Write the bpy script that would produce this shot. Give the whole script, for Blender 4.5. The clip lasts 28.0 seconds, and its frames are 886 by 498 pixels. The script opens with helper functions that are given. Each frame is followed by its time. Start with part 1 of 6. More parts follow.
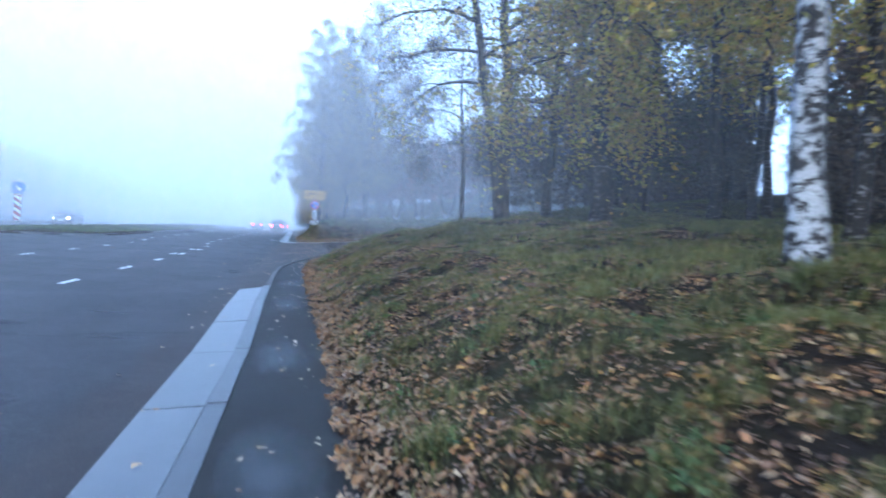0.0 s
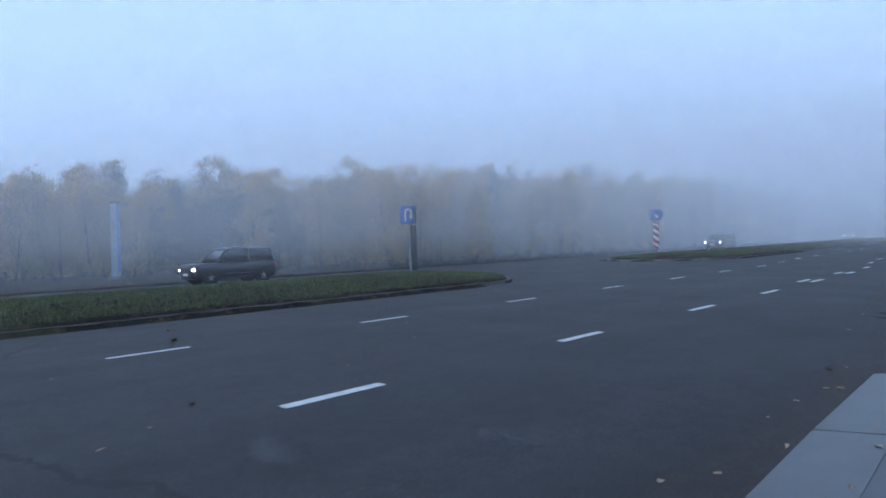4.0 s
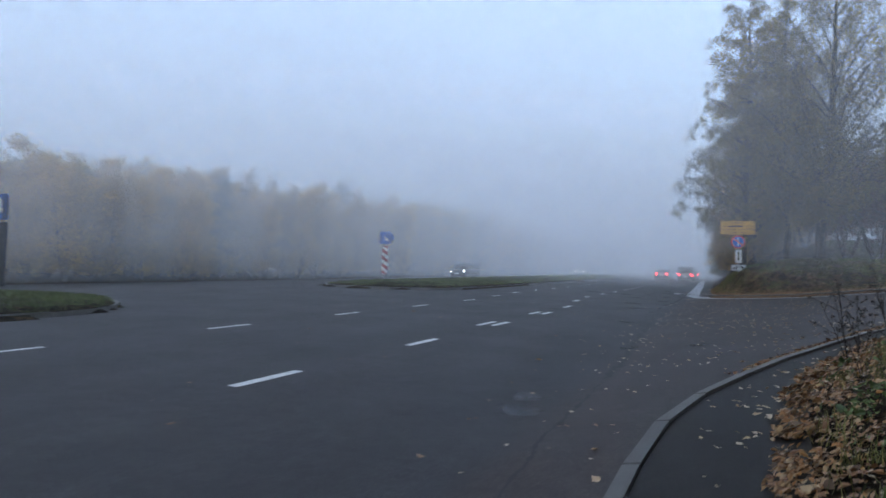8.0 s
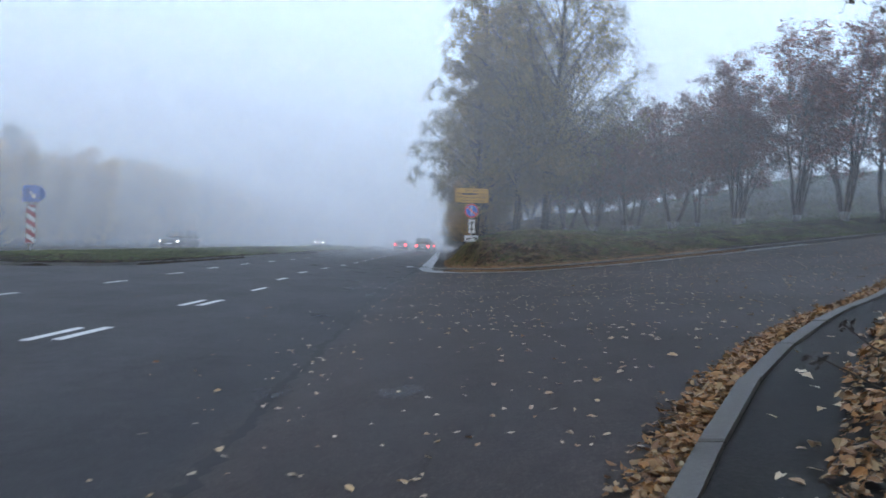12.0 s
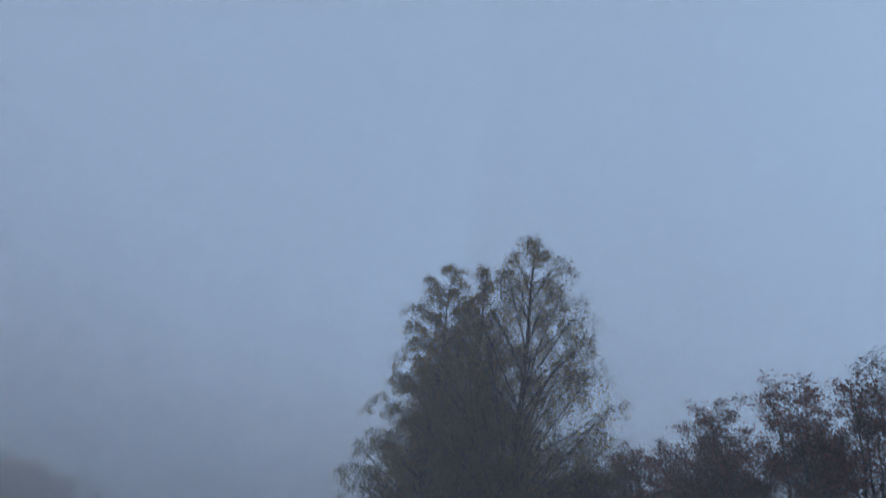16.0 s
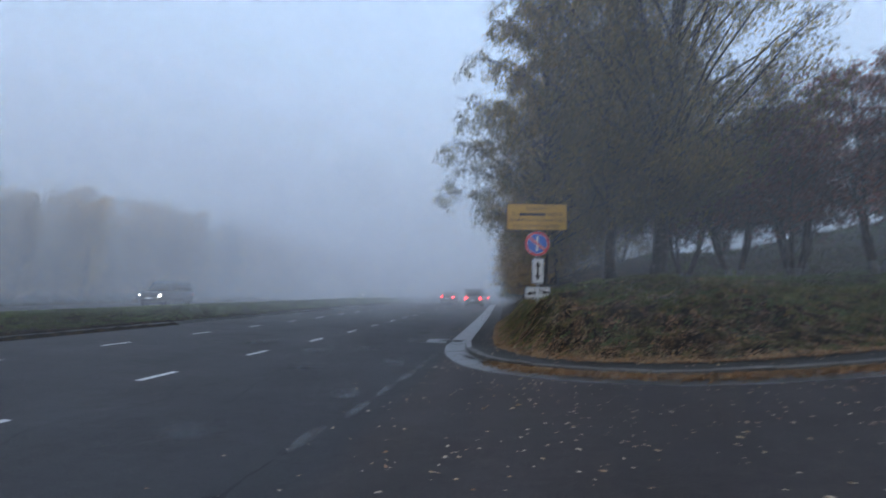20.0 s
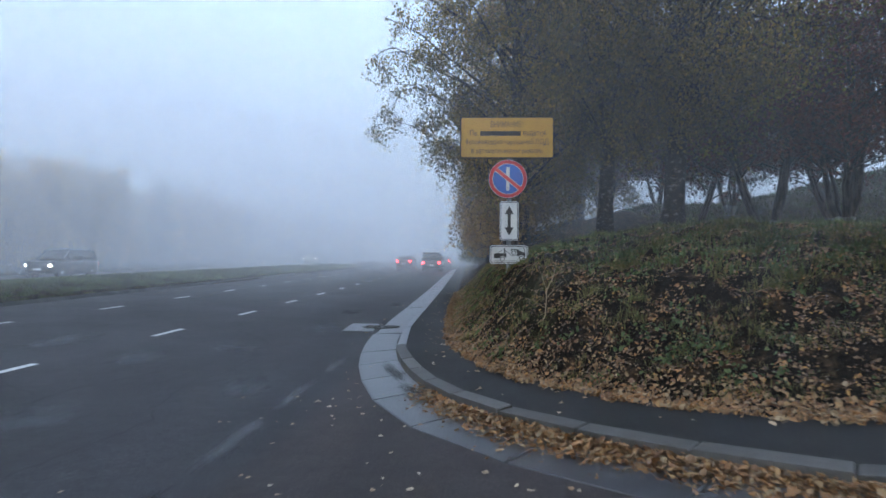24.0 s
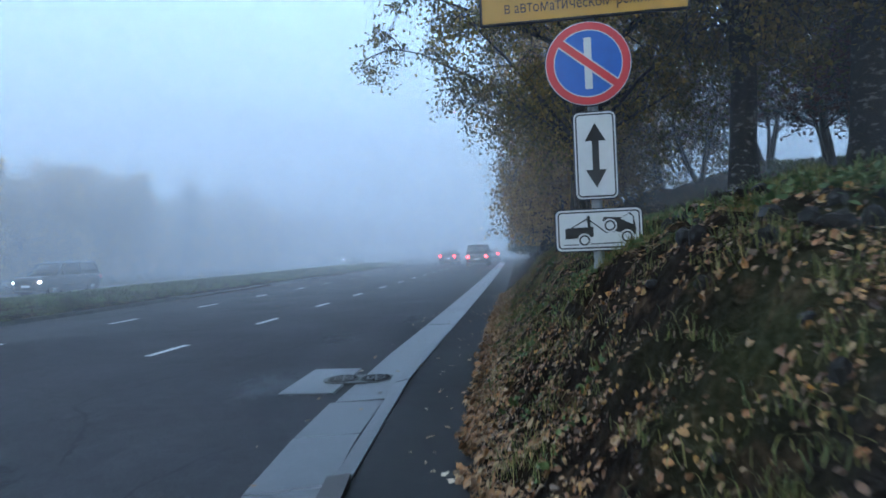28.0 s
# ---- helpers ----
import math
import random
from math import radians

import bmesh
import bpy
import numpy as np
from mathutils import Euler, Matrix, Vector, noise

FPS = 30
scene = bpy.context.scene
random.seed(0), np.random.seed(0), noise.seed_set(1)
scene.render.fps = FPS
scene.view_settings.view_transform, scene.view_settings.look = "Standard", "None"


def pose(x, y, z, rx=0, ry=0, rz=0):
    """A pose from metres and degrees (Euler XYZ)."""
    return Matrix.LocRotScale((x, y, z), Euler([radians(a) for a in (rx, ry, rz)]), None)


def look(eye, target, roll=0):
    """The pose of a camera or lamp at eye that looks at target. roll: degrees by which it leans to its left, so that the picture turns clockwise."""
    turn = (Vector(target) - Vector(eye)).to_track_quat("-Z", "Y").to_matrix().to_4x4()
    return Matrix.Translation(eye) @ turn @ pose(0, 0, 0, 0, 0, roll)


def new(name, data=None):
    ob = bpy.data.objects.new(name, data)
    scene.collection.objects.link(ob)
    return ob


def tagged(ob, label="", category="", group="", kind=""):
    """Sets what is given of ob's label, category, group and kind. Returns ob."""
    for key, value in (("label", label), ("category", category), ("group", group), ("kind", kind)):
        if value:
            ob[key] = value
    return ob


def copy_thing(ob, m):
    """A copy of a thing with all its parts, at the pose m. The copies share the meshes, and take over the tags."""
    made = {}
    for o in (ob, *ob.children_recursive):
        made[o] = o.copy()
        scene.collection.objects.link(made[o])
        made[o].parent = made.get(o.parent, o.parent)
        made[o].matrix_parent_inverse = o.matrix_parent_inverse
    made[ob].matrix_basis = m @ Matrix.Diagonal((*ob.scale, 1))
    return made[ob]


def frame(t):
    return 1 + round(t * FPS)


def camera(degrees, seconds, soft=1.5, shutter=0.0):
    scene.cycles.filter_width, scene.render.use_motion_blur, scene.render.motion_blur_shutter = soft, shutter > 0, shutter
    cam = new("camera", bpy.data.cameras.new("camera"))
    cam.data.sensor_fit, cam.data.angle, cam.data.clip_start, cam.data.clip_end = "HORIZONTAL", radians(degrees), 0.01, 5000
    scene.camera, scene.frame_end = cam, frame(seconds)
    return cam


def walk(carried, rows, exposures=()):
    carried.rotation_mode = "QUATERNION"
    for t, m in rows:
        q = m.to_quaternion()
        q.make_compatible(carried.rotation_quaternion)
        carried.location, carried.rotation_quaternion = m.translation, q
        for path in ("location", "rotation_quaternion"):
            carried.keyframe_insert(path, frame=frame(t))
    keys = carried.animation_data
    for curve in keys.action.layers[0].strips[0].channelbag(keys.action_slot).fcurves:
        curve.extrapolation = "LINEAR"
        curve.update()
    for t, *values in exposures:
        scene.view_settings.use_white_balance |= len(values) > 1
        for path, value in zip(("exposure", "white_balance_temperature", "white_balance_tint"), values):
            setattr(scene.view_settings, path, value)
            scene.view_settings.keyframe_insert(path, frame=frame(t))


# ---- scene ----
cam = camera(71.0, 28.0, soft=1.6, shutter=0.5)
PATH = [
    (0.0, (1.479, 2.155, 1.410), (3.631, 11.917, 1.150), 2.84),
    (0.5, (1.464, 3.231, 1.370), (2.420, 13.185, 1.306), 1.83),
    (1.0, (1.416, 4.242, 1.332), (0.937, 14.230, 1.220), 0.07),
    (1.5, (1.359, 5.204, 1.295), (-0.589, 15.012, 1.158), 0.26),
    (2.0, (1.311, 6.080, 1.269), (-2.419, 15.357, 1.064), 0.84),
    (2.5, (1.297, 6.867, 1.262), (-3.723, 15.511, 0.978), 1.03),
    (3.0, (1.310, 7.580, 1.267), (-4.811, 15.478, 0.878), 0.45),
    (3.5, (1.357, 8.278, 1.282), (-5.417, 15.632, 1.121), -0.19),
    (5.5, (1.327, 11.457, 1.311), (-5.837, 18.432, 1.394), -4.05),
    (6.0, (1.276, 12.231, 1.304), (-5.557, 19.532, 1.337), -4.17),
    (6.5, (1.262, 12.981, 1.297), (-4.999, 20.778, 1.323), -2.00),
    (7.0, (1.292, 13.664, 1.297), (-4.457, 21.845, 1.475), 0.98),
    (7.5, (1.301, 14.352, 1.286), (-3.553, 23.089, 1.608), 1.85),
    (8.0, (1.199, 15.184, 1.285), (-2.896, 24.302, 1.592), 1.49),
    (8.5, (1.133, 15.971, 1.272), (-2.339, 25.345, 1.551), 2.68),
    (9.0, (1.122, 16.798, 1.259), (-1.683, 26.392, 1.547), 3.87),
    (9.5, (1.095, 17.560, 1.254), (-0.945, 27.347, 1.470), 3.87),
    (10.0, (1.146, 18.309, 1.258), (0.163, 28.258, 1.504), 2.53),
    (10.5, (1.186, 19.021, 1.263), (0.496, 28.995, 1.487), 1.59),
    (11.0, (1.246, 19.683, 1.276), (0.771, 29.672, 1.374), 2.76),
    (11.5, (1.241, 20.322, 1.287), (0.686, 30.306, 1.236), 2.63),
    (12.0, (1.273, 20.896, 1.290), (1.064, 30.893, 1.243), 1.81),
    (12.5, (1.321, 21.395, 1.301), (1.764, 31.382, 1.082), -2.19),
    (14.5, (1.513, 23.931, 1.513), (2.293, 33.741, 3.290), -0.46),
    (15.0, (1.577, 24.729, 1.533), (2.005, 34.261, 4.523), 4.31),
    (15.5, (1.615, 25.522, 1.542), (1.890, 34.591, 5.746), 8.33),
    (16.0, (1.605, 26.319, 1.543), (1.700, 34.923, 6.639), 8.09),
    (16.5, (1.565, 27.163, 1.544), (1.768, 35.393, 7.222), 8.85),
    (17.0, (1.509, 28.110, 1.550), (2.025, 36.260, 7.322), 8.49),
    (17.5, (1.450, 29.140, 1.560), (2.833, 37.457, 6.937), 8.38),
    (18.0, (1.393, 30.159, 1.571), (3.404, 38.892, 6.009), 9.07),
    (18.5, (1.340, 31.142, 1.585), (3.406, 40.403, 4.741), 6.24),
    (19.0, (1.324, 32.147, 1.600), (2.278, 41.868, 3.743), 6.28),
    (19.5, (1.377, 33.213, 1.615), (1.055, 43.123, 2.919), 3.16),
    (20.0, (1.404, 34.207, 1.617), (0.233, 44.112, 2.333), 1.49),
    (20.5, (1.375, 35.083, 1.608), (-0.527, 44.900, 1.636), -1.72),
    (22.5, (1.522, 37.969, 1.642), (-0.473, 47.768, 1.671), 0.89),
    (23.0, (1.525, 38.855, 1.629), (0.464, 48.797, 1.824), 0.84),
    (23.5, (1.477, 39.683, 1.615), (0.776, 49.656, 1.791), 1.30),
    (24.0, (1.461, 40.499, 1.621), (0.892, 50.481, 1.774), 0.59),
    (24.5, (1.440, 41.303, 1.622), (0.632, 51.270, 1.613), -0.41),
    (25.0, (1.432, 42.096, 1.611), (0.440, 52.047, 1.545), -3.09),
    (25.5, (1.400, 42.891, 1.587), (-0.018, 52.786, 1.316), -3.21),
    (26.0, (1.366, 43.681, 1.545), (-0.115, 53.567, 1.264), -2.46),
    (26.5, (1.370, 44.464, 1.512), (-0.257, 54.327, 1.217), -2.51),
    (27.0, (1.440, 45.210, 1.507), (-0.003, 55.102, 1.267), -3.31),
    (27.5, (1.478, 45.935, 1.538), (0.134, 55.843, 1.367), -2.57),
    (28.0, (1.440, 46.638, 1.559), (0.065, 56.542, 1.634), -2.38),
]
EXPOSURE = [(0.0, 2.06, 4900, 8), (1.0, 1.3, 4800, 6), (2.0, 1.02, 5000, 7), (3.0, 0.91, 5200, 8), (6.0, 0.79, 5850, 10), (9.0, 0.86, 6200, 10), (12.0, 1.22, 6350, 9), (14.5, 0.79, 6200, 9), (16.0, -0.36, 5950, 10), (17.0, -0.98, 5800, 10), (18.0, -0.92, 5850, 10), (19.0, 0.05, 6050, 10), (20.0, 0.7, 6150, 10), (21.5, 0.93, 6200, 10), (23.0, 1.1, 6250, 9), (25.0, 1.2, 5950, 7), (26.0, 1.2, 5750, 5.5), (28.0, 1.15, 5350, 1.5)]
walk(cam, [(t, look(eye, target, roll)) for t, eye, target, roll in PATH], EXPOSURE)
scene.cycles.transparent_max_bounces = 64

# ---- world and sun: a foggy, overcast autumn dawn ----
world = bpy.data.worlds.new("fog_sky")
scene.world = world
world.use_nodes = True
wn, wl = world.node_tree.nodes, world.node_tree.links
wn.clear()
sky = wn.new("ShaderNodeTexSky")
sky.sky_type, sky.sun_disc = "NISHITA", False
sky.sun_elevation, sky.sun_rotation = radians(14), radians(200)
sky.air_density, sky.dust_density, sky.ozone_density = 1.0, 4.0, 1.5
veil = wn.new("ShaderNodeMix")
veil.data_type = "RGBA"
veil.inputs["Factor"].default_value = 0.72
veil.inputs["B"].default_value = (3.9, 5.0, 6.6, 1)
back = wn.new("ShaderNodeBackground")
back.inputs["Strength"].default_value = 0.15
wout = wn.new("ShaderNodeOutputWorld")
wl.new(sky.outputs["Color"], veil.inputs["A"])
wl.new(veil.outputs["Result"], back.inputs["Color"])
wl.new(back.outputs["Background"], wout.inputs["Surface"])
sun = new("sun", bpy.data.lights.new("sun", "SUN"))
sun.data.energy, sun.data.angle, sun.data.color = 0.5, radians(40), (0.95, 0.97, 1.0)
sun.matrix_world = look((0, 0, 50), (8, 16, 0))

# ---- materials ----


def nodes_of(name):
    m = bpy.data.materials.new(name)
    m.use_nodes = True
    n, l = m.node_tree.nodes, m.node_tree.links
    return m, n, l, n["Principled BSDF"]


def noise_node(n, l, scale, detail=4.0, rough=0.55, coord=None):
    t = n.new("ShaderNodeTexNoise")
    t.inputs["Scale"].default_value, t.inputs["Detail"].default_value, t.inputs["Roughness"].default_value = scale, detail, rough
    if coord is not None:
        l.new(coord, t.inputs["Vector"])
    return t


def ramp_node(n, l, fac, stops):
    r = n.new("ShaderNodeValToRGB")
    while len(r.color_ramp.elements) < len(stops):
        r.color_ramp.elements.new(0.5)
    for e, (p, c) in zip(r.color_ramp.elements, stops):
        e.position, e.color = p, (*c, 1) if len(c) == 3 else c
    l.new(fac, r.inputs["Fac"])
    return r


def mix_node(n, l, fac, a, b, blend="MIX"):
    m = n.new("ShaderNodeMix")
    m.data_type, m.blend_type = "RGBA", blend
    for key, v in (("Factor", fac), ("A", a), ("B", b)):
        if isinstance(v, (int, float)):
            m.inputs[key].default_value = v
        elif isinstance(v, tuple):
            m.inputs[key].default_value = (*v, 1)
        else:
            l.new(v, m.inputs[key])
    return m.outputs["Result"]


def bump_node(n, l, height, strength, dist):
    b = n.new("ShaderNodeBump")
    b.inputs["Strength"].default_value, b.inputs["Distance"].default_value = strength, dist
    l.new(height, b.inputs["Height"])
    return b.outputs["Normal"]


def plain(name, colour, rough=0.5, metal=0.0, vary=0.12, scale=14.0, bump=0.0, coat=0.0):
    """A plain surface with slight mottling at two scales."""
    m, n, l, p = nodes_of(name)
    tc = n.new("ShaderNodeTexCoord").outputs["Object"]
    a, b = noise_node(n, l, scale, coord=tc), noise_node(n, l, scale * 0.13, 2, coord=tc)
    dark = tuple(c * (1 - 2 * vary) for c in colour)
    light = tuple(min(1, c * (1 + vary)) for c in colour)
    r = ramp_node(n, l, a.outputs["Fac"], [(0.3, dark), (0.7, light)])
    c = mix_node(n, l, b.outputs["Fac"], r.outputs["Color"], colour)
    l.new(c, p.inputs["Base Color"])
    p.inputs["Roughness"].default_value, p.inputs["Metallic"].default_value = rough, metal
    p.inputs["Coat Weight"].default_value = coat
    if bump:
        l.new(bump_node(n, l, a.outputs["Fac"], bump, 0.01), p.inputs["Normal"])
    return m


def varied(name, colours, rough=0.6, island=False, spread=0.25, through_light=0.0):
    """Many alike pieces (leaves, blades): each piece takes its own colour."""
    m, n, l, p = nodes_of(name)
    g = n.new("ShaderNodeNewGeometry")
    stops = [(i / max(1, len(colours) - 1), c) for i, c in enumerate(colours)]
    r = ramp_node(n, l, g.outputs["Random Per Island"], stops)
    big = noise_node(n, l, 0.35, 2, coord=g.outputs["Position"])
    tone = ramp_node(n, l, big.outputs["Fac"], [(0.3, (1 - spread,) * 3), (0.7, (1 + spread,) * 3)])
    c = mix_node(n, l, 1.0, r.outputs["Color"], tone.outputs["Color"], "MULTIPLY")
    l.new(c, p.inputs["Base Color"])
    p.inputs["Roughness"].default_value = rough
    p.inputs["Specular IOR Level"].default_value = 0.3
    if through_light:
        t = n.new("ShaderNodeBsdfTranslucent")
        l.new(c, t.inputs["Color"])
        s = n.new("ShaderNodeMixShader")
        s.inputs["Fac"].default_value = through_light
        l.new(p.outputs["BSDF"], s.inputs[1])
        l.new(t.outputs["BSDF"], s.inputs[2])
        l.new(s.outputs["Shader"], n["Material Output"].inputs["Surface"])
    return m


def asphalt(name, base, wet=0.5, seam=None):
    m, n, l, p = nodes_of(name)
    tc = n.new("ShaderNodeNewGeometry").outputs["Position"]
    grain = noise_node(n, l, 55, 4, 0.75, tc)
    stain = noise_node(n, l, 0.5, 5, 0.6, tc)
    stretch = n.new("ShaderNodeMapping")
    stretch.inputs["Scale"].default_value = (1.1, 0.07, 1)
    l.new(tc, stretch.inputs["Vector"])
    tracks = noise_node(n, l, 0.9, 4, 0.55, stretch.outputs["Vector"])
    r = ramp_node(n, l, grain.outputs["Fac"], [(0.3, tuple(c * 0.45 for c in base)), (0.55, base), (0.72, tuple(c * 2.2 for c in base))])
    s = ramp_node(n, l, stain.outputs["Fac"], [(0.3, (0.76,) * 3), (0.55, (1,) * 3), (0.78, (1.28,) * 3)])
    t = ramp_node(n, l, tracks.outputs["Fac"], [(0.32, (0.78,) * 3), (0.5, (0.98,) * 3), (0.66, (1.24,) * 3)])
    mottle = noise_node(n, l, 5.5, 6, 0.7, tc)
    u = ramp_node(n, l, mottle.outputs["Fac"], [(0.34, (0.78,) * 3), (0.5, (1,) * 3), (0.68, (1.3,) * 3)])
    c = mix_node(n, l, 1.0, r.outputs["Color"], s.outputs["Color"], "MULTIPLY")
    c = mix_node(n, l, 1.0, c, t.outputs["Color"], "MULTIPLY")
    c = mix_node(n, l, 1.0, c, u.outputs["Color"], "MULTIPLY")
    if seam is not None:
        # a browner layer of asphalt lies east of the joint
        xyz = n.new("ShaderNodeSeparateXYZ")
        l.new(tc, xyz.inputs["Vector"])
        east = n.new("ShaderNodeMapRange")
        east.inputs["From Min"].default_value, east.inputs["From Max"].default_value = seam - 0.15, seam + 0.15
        l.new(xyz.outputs["X"], east.inputs["Value"])
        brown = mix_node(n, l, 1.0, c, (1.22, 1.0, 0.86), "MULTIPLY")
        c = mix_node(n, l, east.outputs["Result"], c, brown)
    l.new(c, p.inputs["Base Color"])
    damp = ramp_node(n, l, stain.outputs["Fac"], [(0.35, (wet * 0.93,) * 3), (0.65, (min(1, wet * 1.06),) * 3)])
    l.new(damp.outputs["Color"], p.inputs["Roughness"])
    p.inputs["Specular IOR Level"].default_value = 0.28
    l.new(bump_node(n, l, grain.outputs["Fac"], 0.35, 0.006), p.inputs["Normal"])
    return m


def earth(name):
    """Grass, bare soil and rotting leaves mixed in patches."""
    m, n, l, p = nodes_of(name)
    tc = n.new("ShaderNodeNewGeometry").outputs["Position"]
    patch, fine, mid = noise_node(n, l, 0.55, 5, 0.6, tc), noise_node(n, l, 24, 5, 0.7, tc), noise_node(n, l, 4.5, 4, 0.6, tc)
    soil = ramp_node(n, l, fine.outputs["Fac"], [(0.3, (0.006, 0.0045, 0.004)), (0.7, (0.022, 0.016, 0.012))])
    grass = ramp_node(n, l, fine.outputs["Fac"], [(0.3, (0.018, 0.019, 0.008)), (0.7, (0.05, 0.047, 0.02))])
    litter = ramp_node(n, l, fine.outputs["Fac"], [(0.35, (0.03, 0.017, 0.009)), (0.65, (0.09, 0.055, 0.027))])
    f = ramp_node(n, l, patch.outputs["Fac"], [(0.52, (0, 0, 0)), (0.68, (0.9, 0.9, 0.9))])
    c = mix_node(n, l, f.outputs["Color"], soil.outputs["Color"], grass.outputs["Color"])
    f2 = ramp_node(n, l, mid.outputs["Fac"], [(0.52, (0, 0, 0)), (0.66, (0.8, 0.8, 0.8))])
    c = mix_node(n, l, f2.outputs["Color"], c, litter.outputs["Color"])
    l.new(c, p.inputs["Base Color"])
    p.inputs["Roughness"].default_value = 0.95
    p.inputs["Specular IOR Level"].default_value = 0.06
    l.new(bump_node(n, l, fine.outputs["Fac"], 1.0, 0.06), p.inputs["Normal"])
    return m


def bark(name, pale, dark, amount, scale=(6, 6, 1.6)):
    m, n, l, p = nodes_of(name)
    tc = n.new("ShaderNodeTexCoord").outputs["Object"]
    mp = n.new("ShaderNodeMapping")
    mp.inputs["Scale"].default_value = scale
    l.new(tc, mp.inputs["Vector"])
    a = noise_node(n, l, 1.5, 4, 0.6, mp.outputs["Vector"])
    f = noise_node(n, l, 30, 4, 0.7, tc)
    r = ramp_node(n, l, a.outputs["Fac"], [(amount - 0.05, dark), (amount + 0.05, pale)])
    tone = ramp_node(n, l, f.outputs["Fac"], [(0.3, (0.65,) * 3), (0.7, (1.2,) * 3)])
    c = mix_node(n, l, 1.0, r.outputs["Color"], tone.outputs["Color"], "MULTIPLY")
    l.new(c, p.inputs["Base Color"])
    p.inputs["Roughness"].default_value = 0.9
    p.inputs["Specular IOR Level"].default_value = 0.12
    l.new(bump_node(n, l, f.outputs["Fac"], 0.6, 0.02), p.inputs["Normal"])
    return m


def concrete(name, base, rough):
    m, n, l, p = nodes_of(name)
    tc = n.new("ShaderNodeNewGeometry").outputs["Position"]
    info = n.new("ShaderNodeObjectInfo")
    a, b = noise_node(n, l, 2.2, 6, 0.65, tc), noise_node(n, l, 60, 3, 0.7, tc)
    r = ramp_node(n, l, a.outputs["Fac"], [(0.3, tuple(c * 0.62 for c in base)), (0.55, base), (0.75, tuple(c * 1.15 for c in base))])
    g = ramp_node(n, l, b.outputs["Fac"], [(0.3, (0.82,) * 3), (0.7, (1.1,) * 3)])
    each = ramp_node(n, l, info.outputs["Random"], [(0, (0.82,) * 3), (1, (1.1,) * 3)])
    c = mix_node(n, l, 1.0, r.outputs["Color"], g.outputs["Color"], "MULTIPLY")
    c = mix_node(n, l, 1.0, c, each.outputs["Color"], "MULTIPLY")
    l.new(c, p.inputs["Base Color"])
    p.inputs["Roughness"].default_value = rough
    l.new(bump_node(n, l, b.outputs["Fac"], 0.3, 0.006), p.inputs["Normal"])
    return m


def lit(name, colour, strength):
    m, n, l, p = nodes_of(name)
    p.inputs["Base Color"].default_value = (*colour, 1)
    p.inputs["Emission Color"].default_value = (*colour, 1)
    p.inputs["Emission Strength"].default_value = strength
    return m


M_ROAD = asphalt("asphalt_road", (0.0198, 0.0188, 0.0208), 0.76, -0.2)
M_PATH = asphalt("asphalt_path", (0.0105, 0.0095, 0.009), 0.8)
M_EARTH = earth("earth_and_grass")
M_GUTTER = concrete("wet_concrete", (0.043, 0.044, 0.049), 0.33)
M_WETKERB = concrete("wet_kerb_concrete", (0.04, 0.041, 0.046), 0.42)
M_KERB = concrete("kerb_concrete", (0.053, 0.049, 0.045), 0.65)
M_PAINT = plain("road_paint", (0.44, 0.44, 0.425), 0.55, vary=0.25, scale=9)
M_CRACK = plain("crack_shadow", (0.008, 0.008, 0.009), 0.9)
M_IRON = plain("cast_iron", (0.06, 0.058, 0.055), 0.5, 0.7, 0.2, 30, 0.3)
M_BIRCH = bark("birch_bark", (0.33, 0.325, 0.315), (0.032, 0.028, 0.026), 0.5, (3.6, 3.6, 5.5))
M_DARKBARK = bark("dark_bark", (0.075, 0.062, 0.052), (0.025, 0.021, 0.019), 0.5)
M_OLDBIRCH = bark("old_birch_bark", (0.115, 0.105, 0.095), (0.020, 0.017, 0.015), 0.60, (5, 5, 9))
M_STEM = plain("dead_stem", (0.022, 0.018, 0.015), 0.85)
M_BIRCHLEAF = varied("birch_leaves", [(0.08, 0.075, 0.018), (0.14, 0.11, 0.02), (0.23, 0.15, 0.025), (0.095, 0.08, 0.022), (0.34, 0.20, 0.03)], 0.55, through_light=0.5)
M_TAWNYLEAF = varied("tawny_birch_leaves", [(0.30, 0.17, 0.05), (0.40, 0.24, 0.06), (0.22, 0.14, 0.04), (0.34, 0.17, 0.05)], 0.6, through_light=0.45)
M_GOLDLEAF = varied("yellow_birch_leaves", [(0.189, 0.176, 0.024), (0.319, 0.257, 0.030), (0.246, 0.196, 0.030), (0.406, 0.257, 0.036), (0.290, 0.162, 0.036)], 0.55, through_light=0.4)
M_ROWANLEAF = varied("rowan_leaves", [(0.10, 0.028, 0.024), (0.16, 0.042, 0.028), (0.06, 0.034, 0.026), (0.21, 0.065, 0.03)], 0.6, through_light=0.3)
M_WOODLEAF = varied("wood_leaves", [(0.33, 0.19, 0.035), (0.5, 0.29, 0.05), (0.25, 0.17, 0.04), (0.56, 0.30, 0.05), (0.36, 0.19, 0.045)], 0.7, through_light=0.35)
M_GREENLEAF = varied("green_wood_leaves", [(0.045, 0.055, 0.028), (0.06, 0.065, 0.03), (0.09, 0.08, 0.035)], 0.7, through_light=0.3)
M_DRYLEAF = varied("withered_leaves", [(0.045, 0.034, 0.03), (0.075, 0.055, 0.045), (0.10, 0.07, 0.05)], 0.75, through_light=0.25)
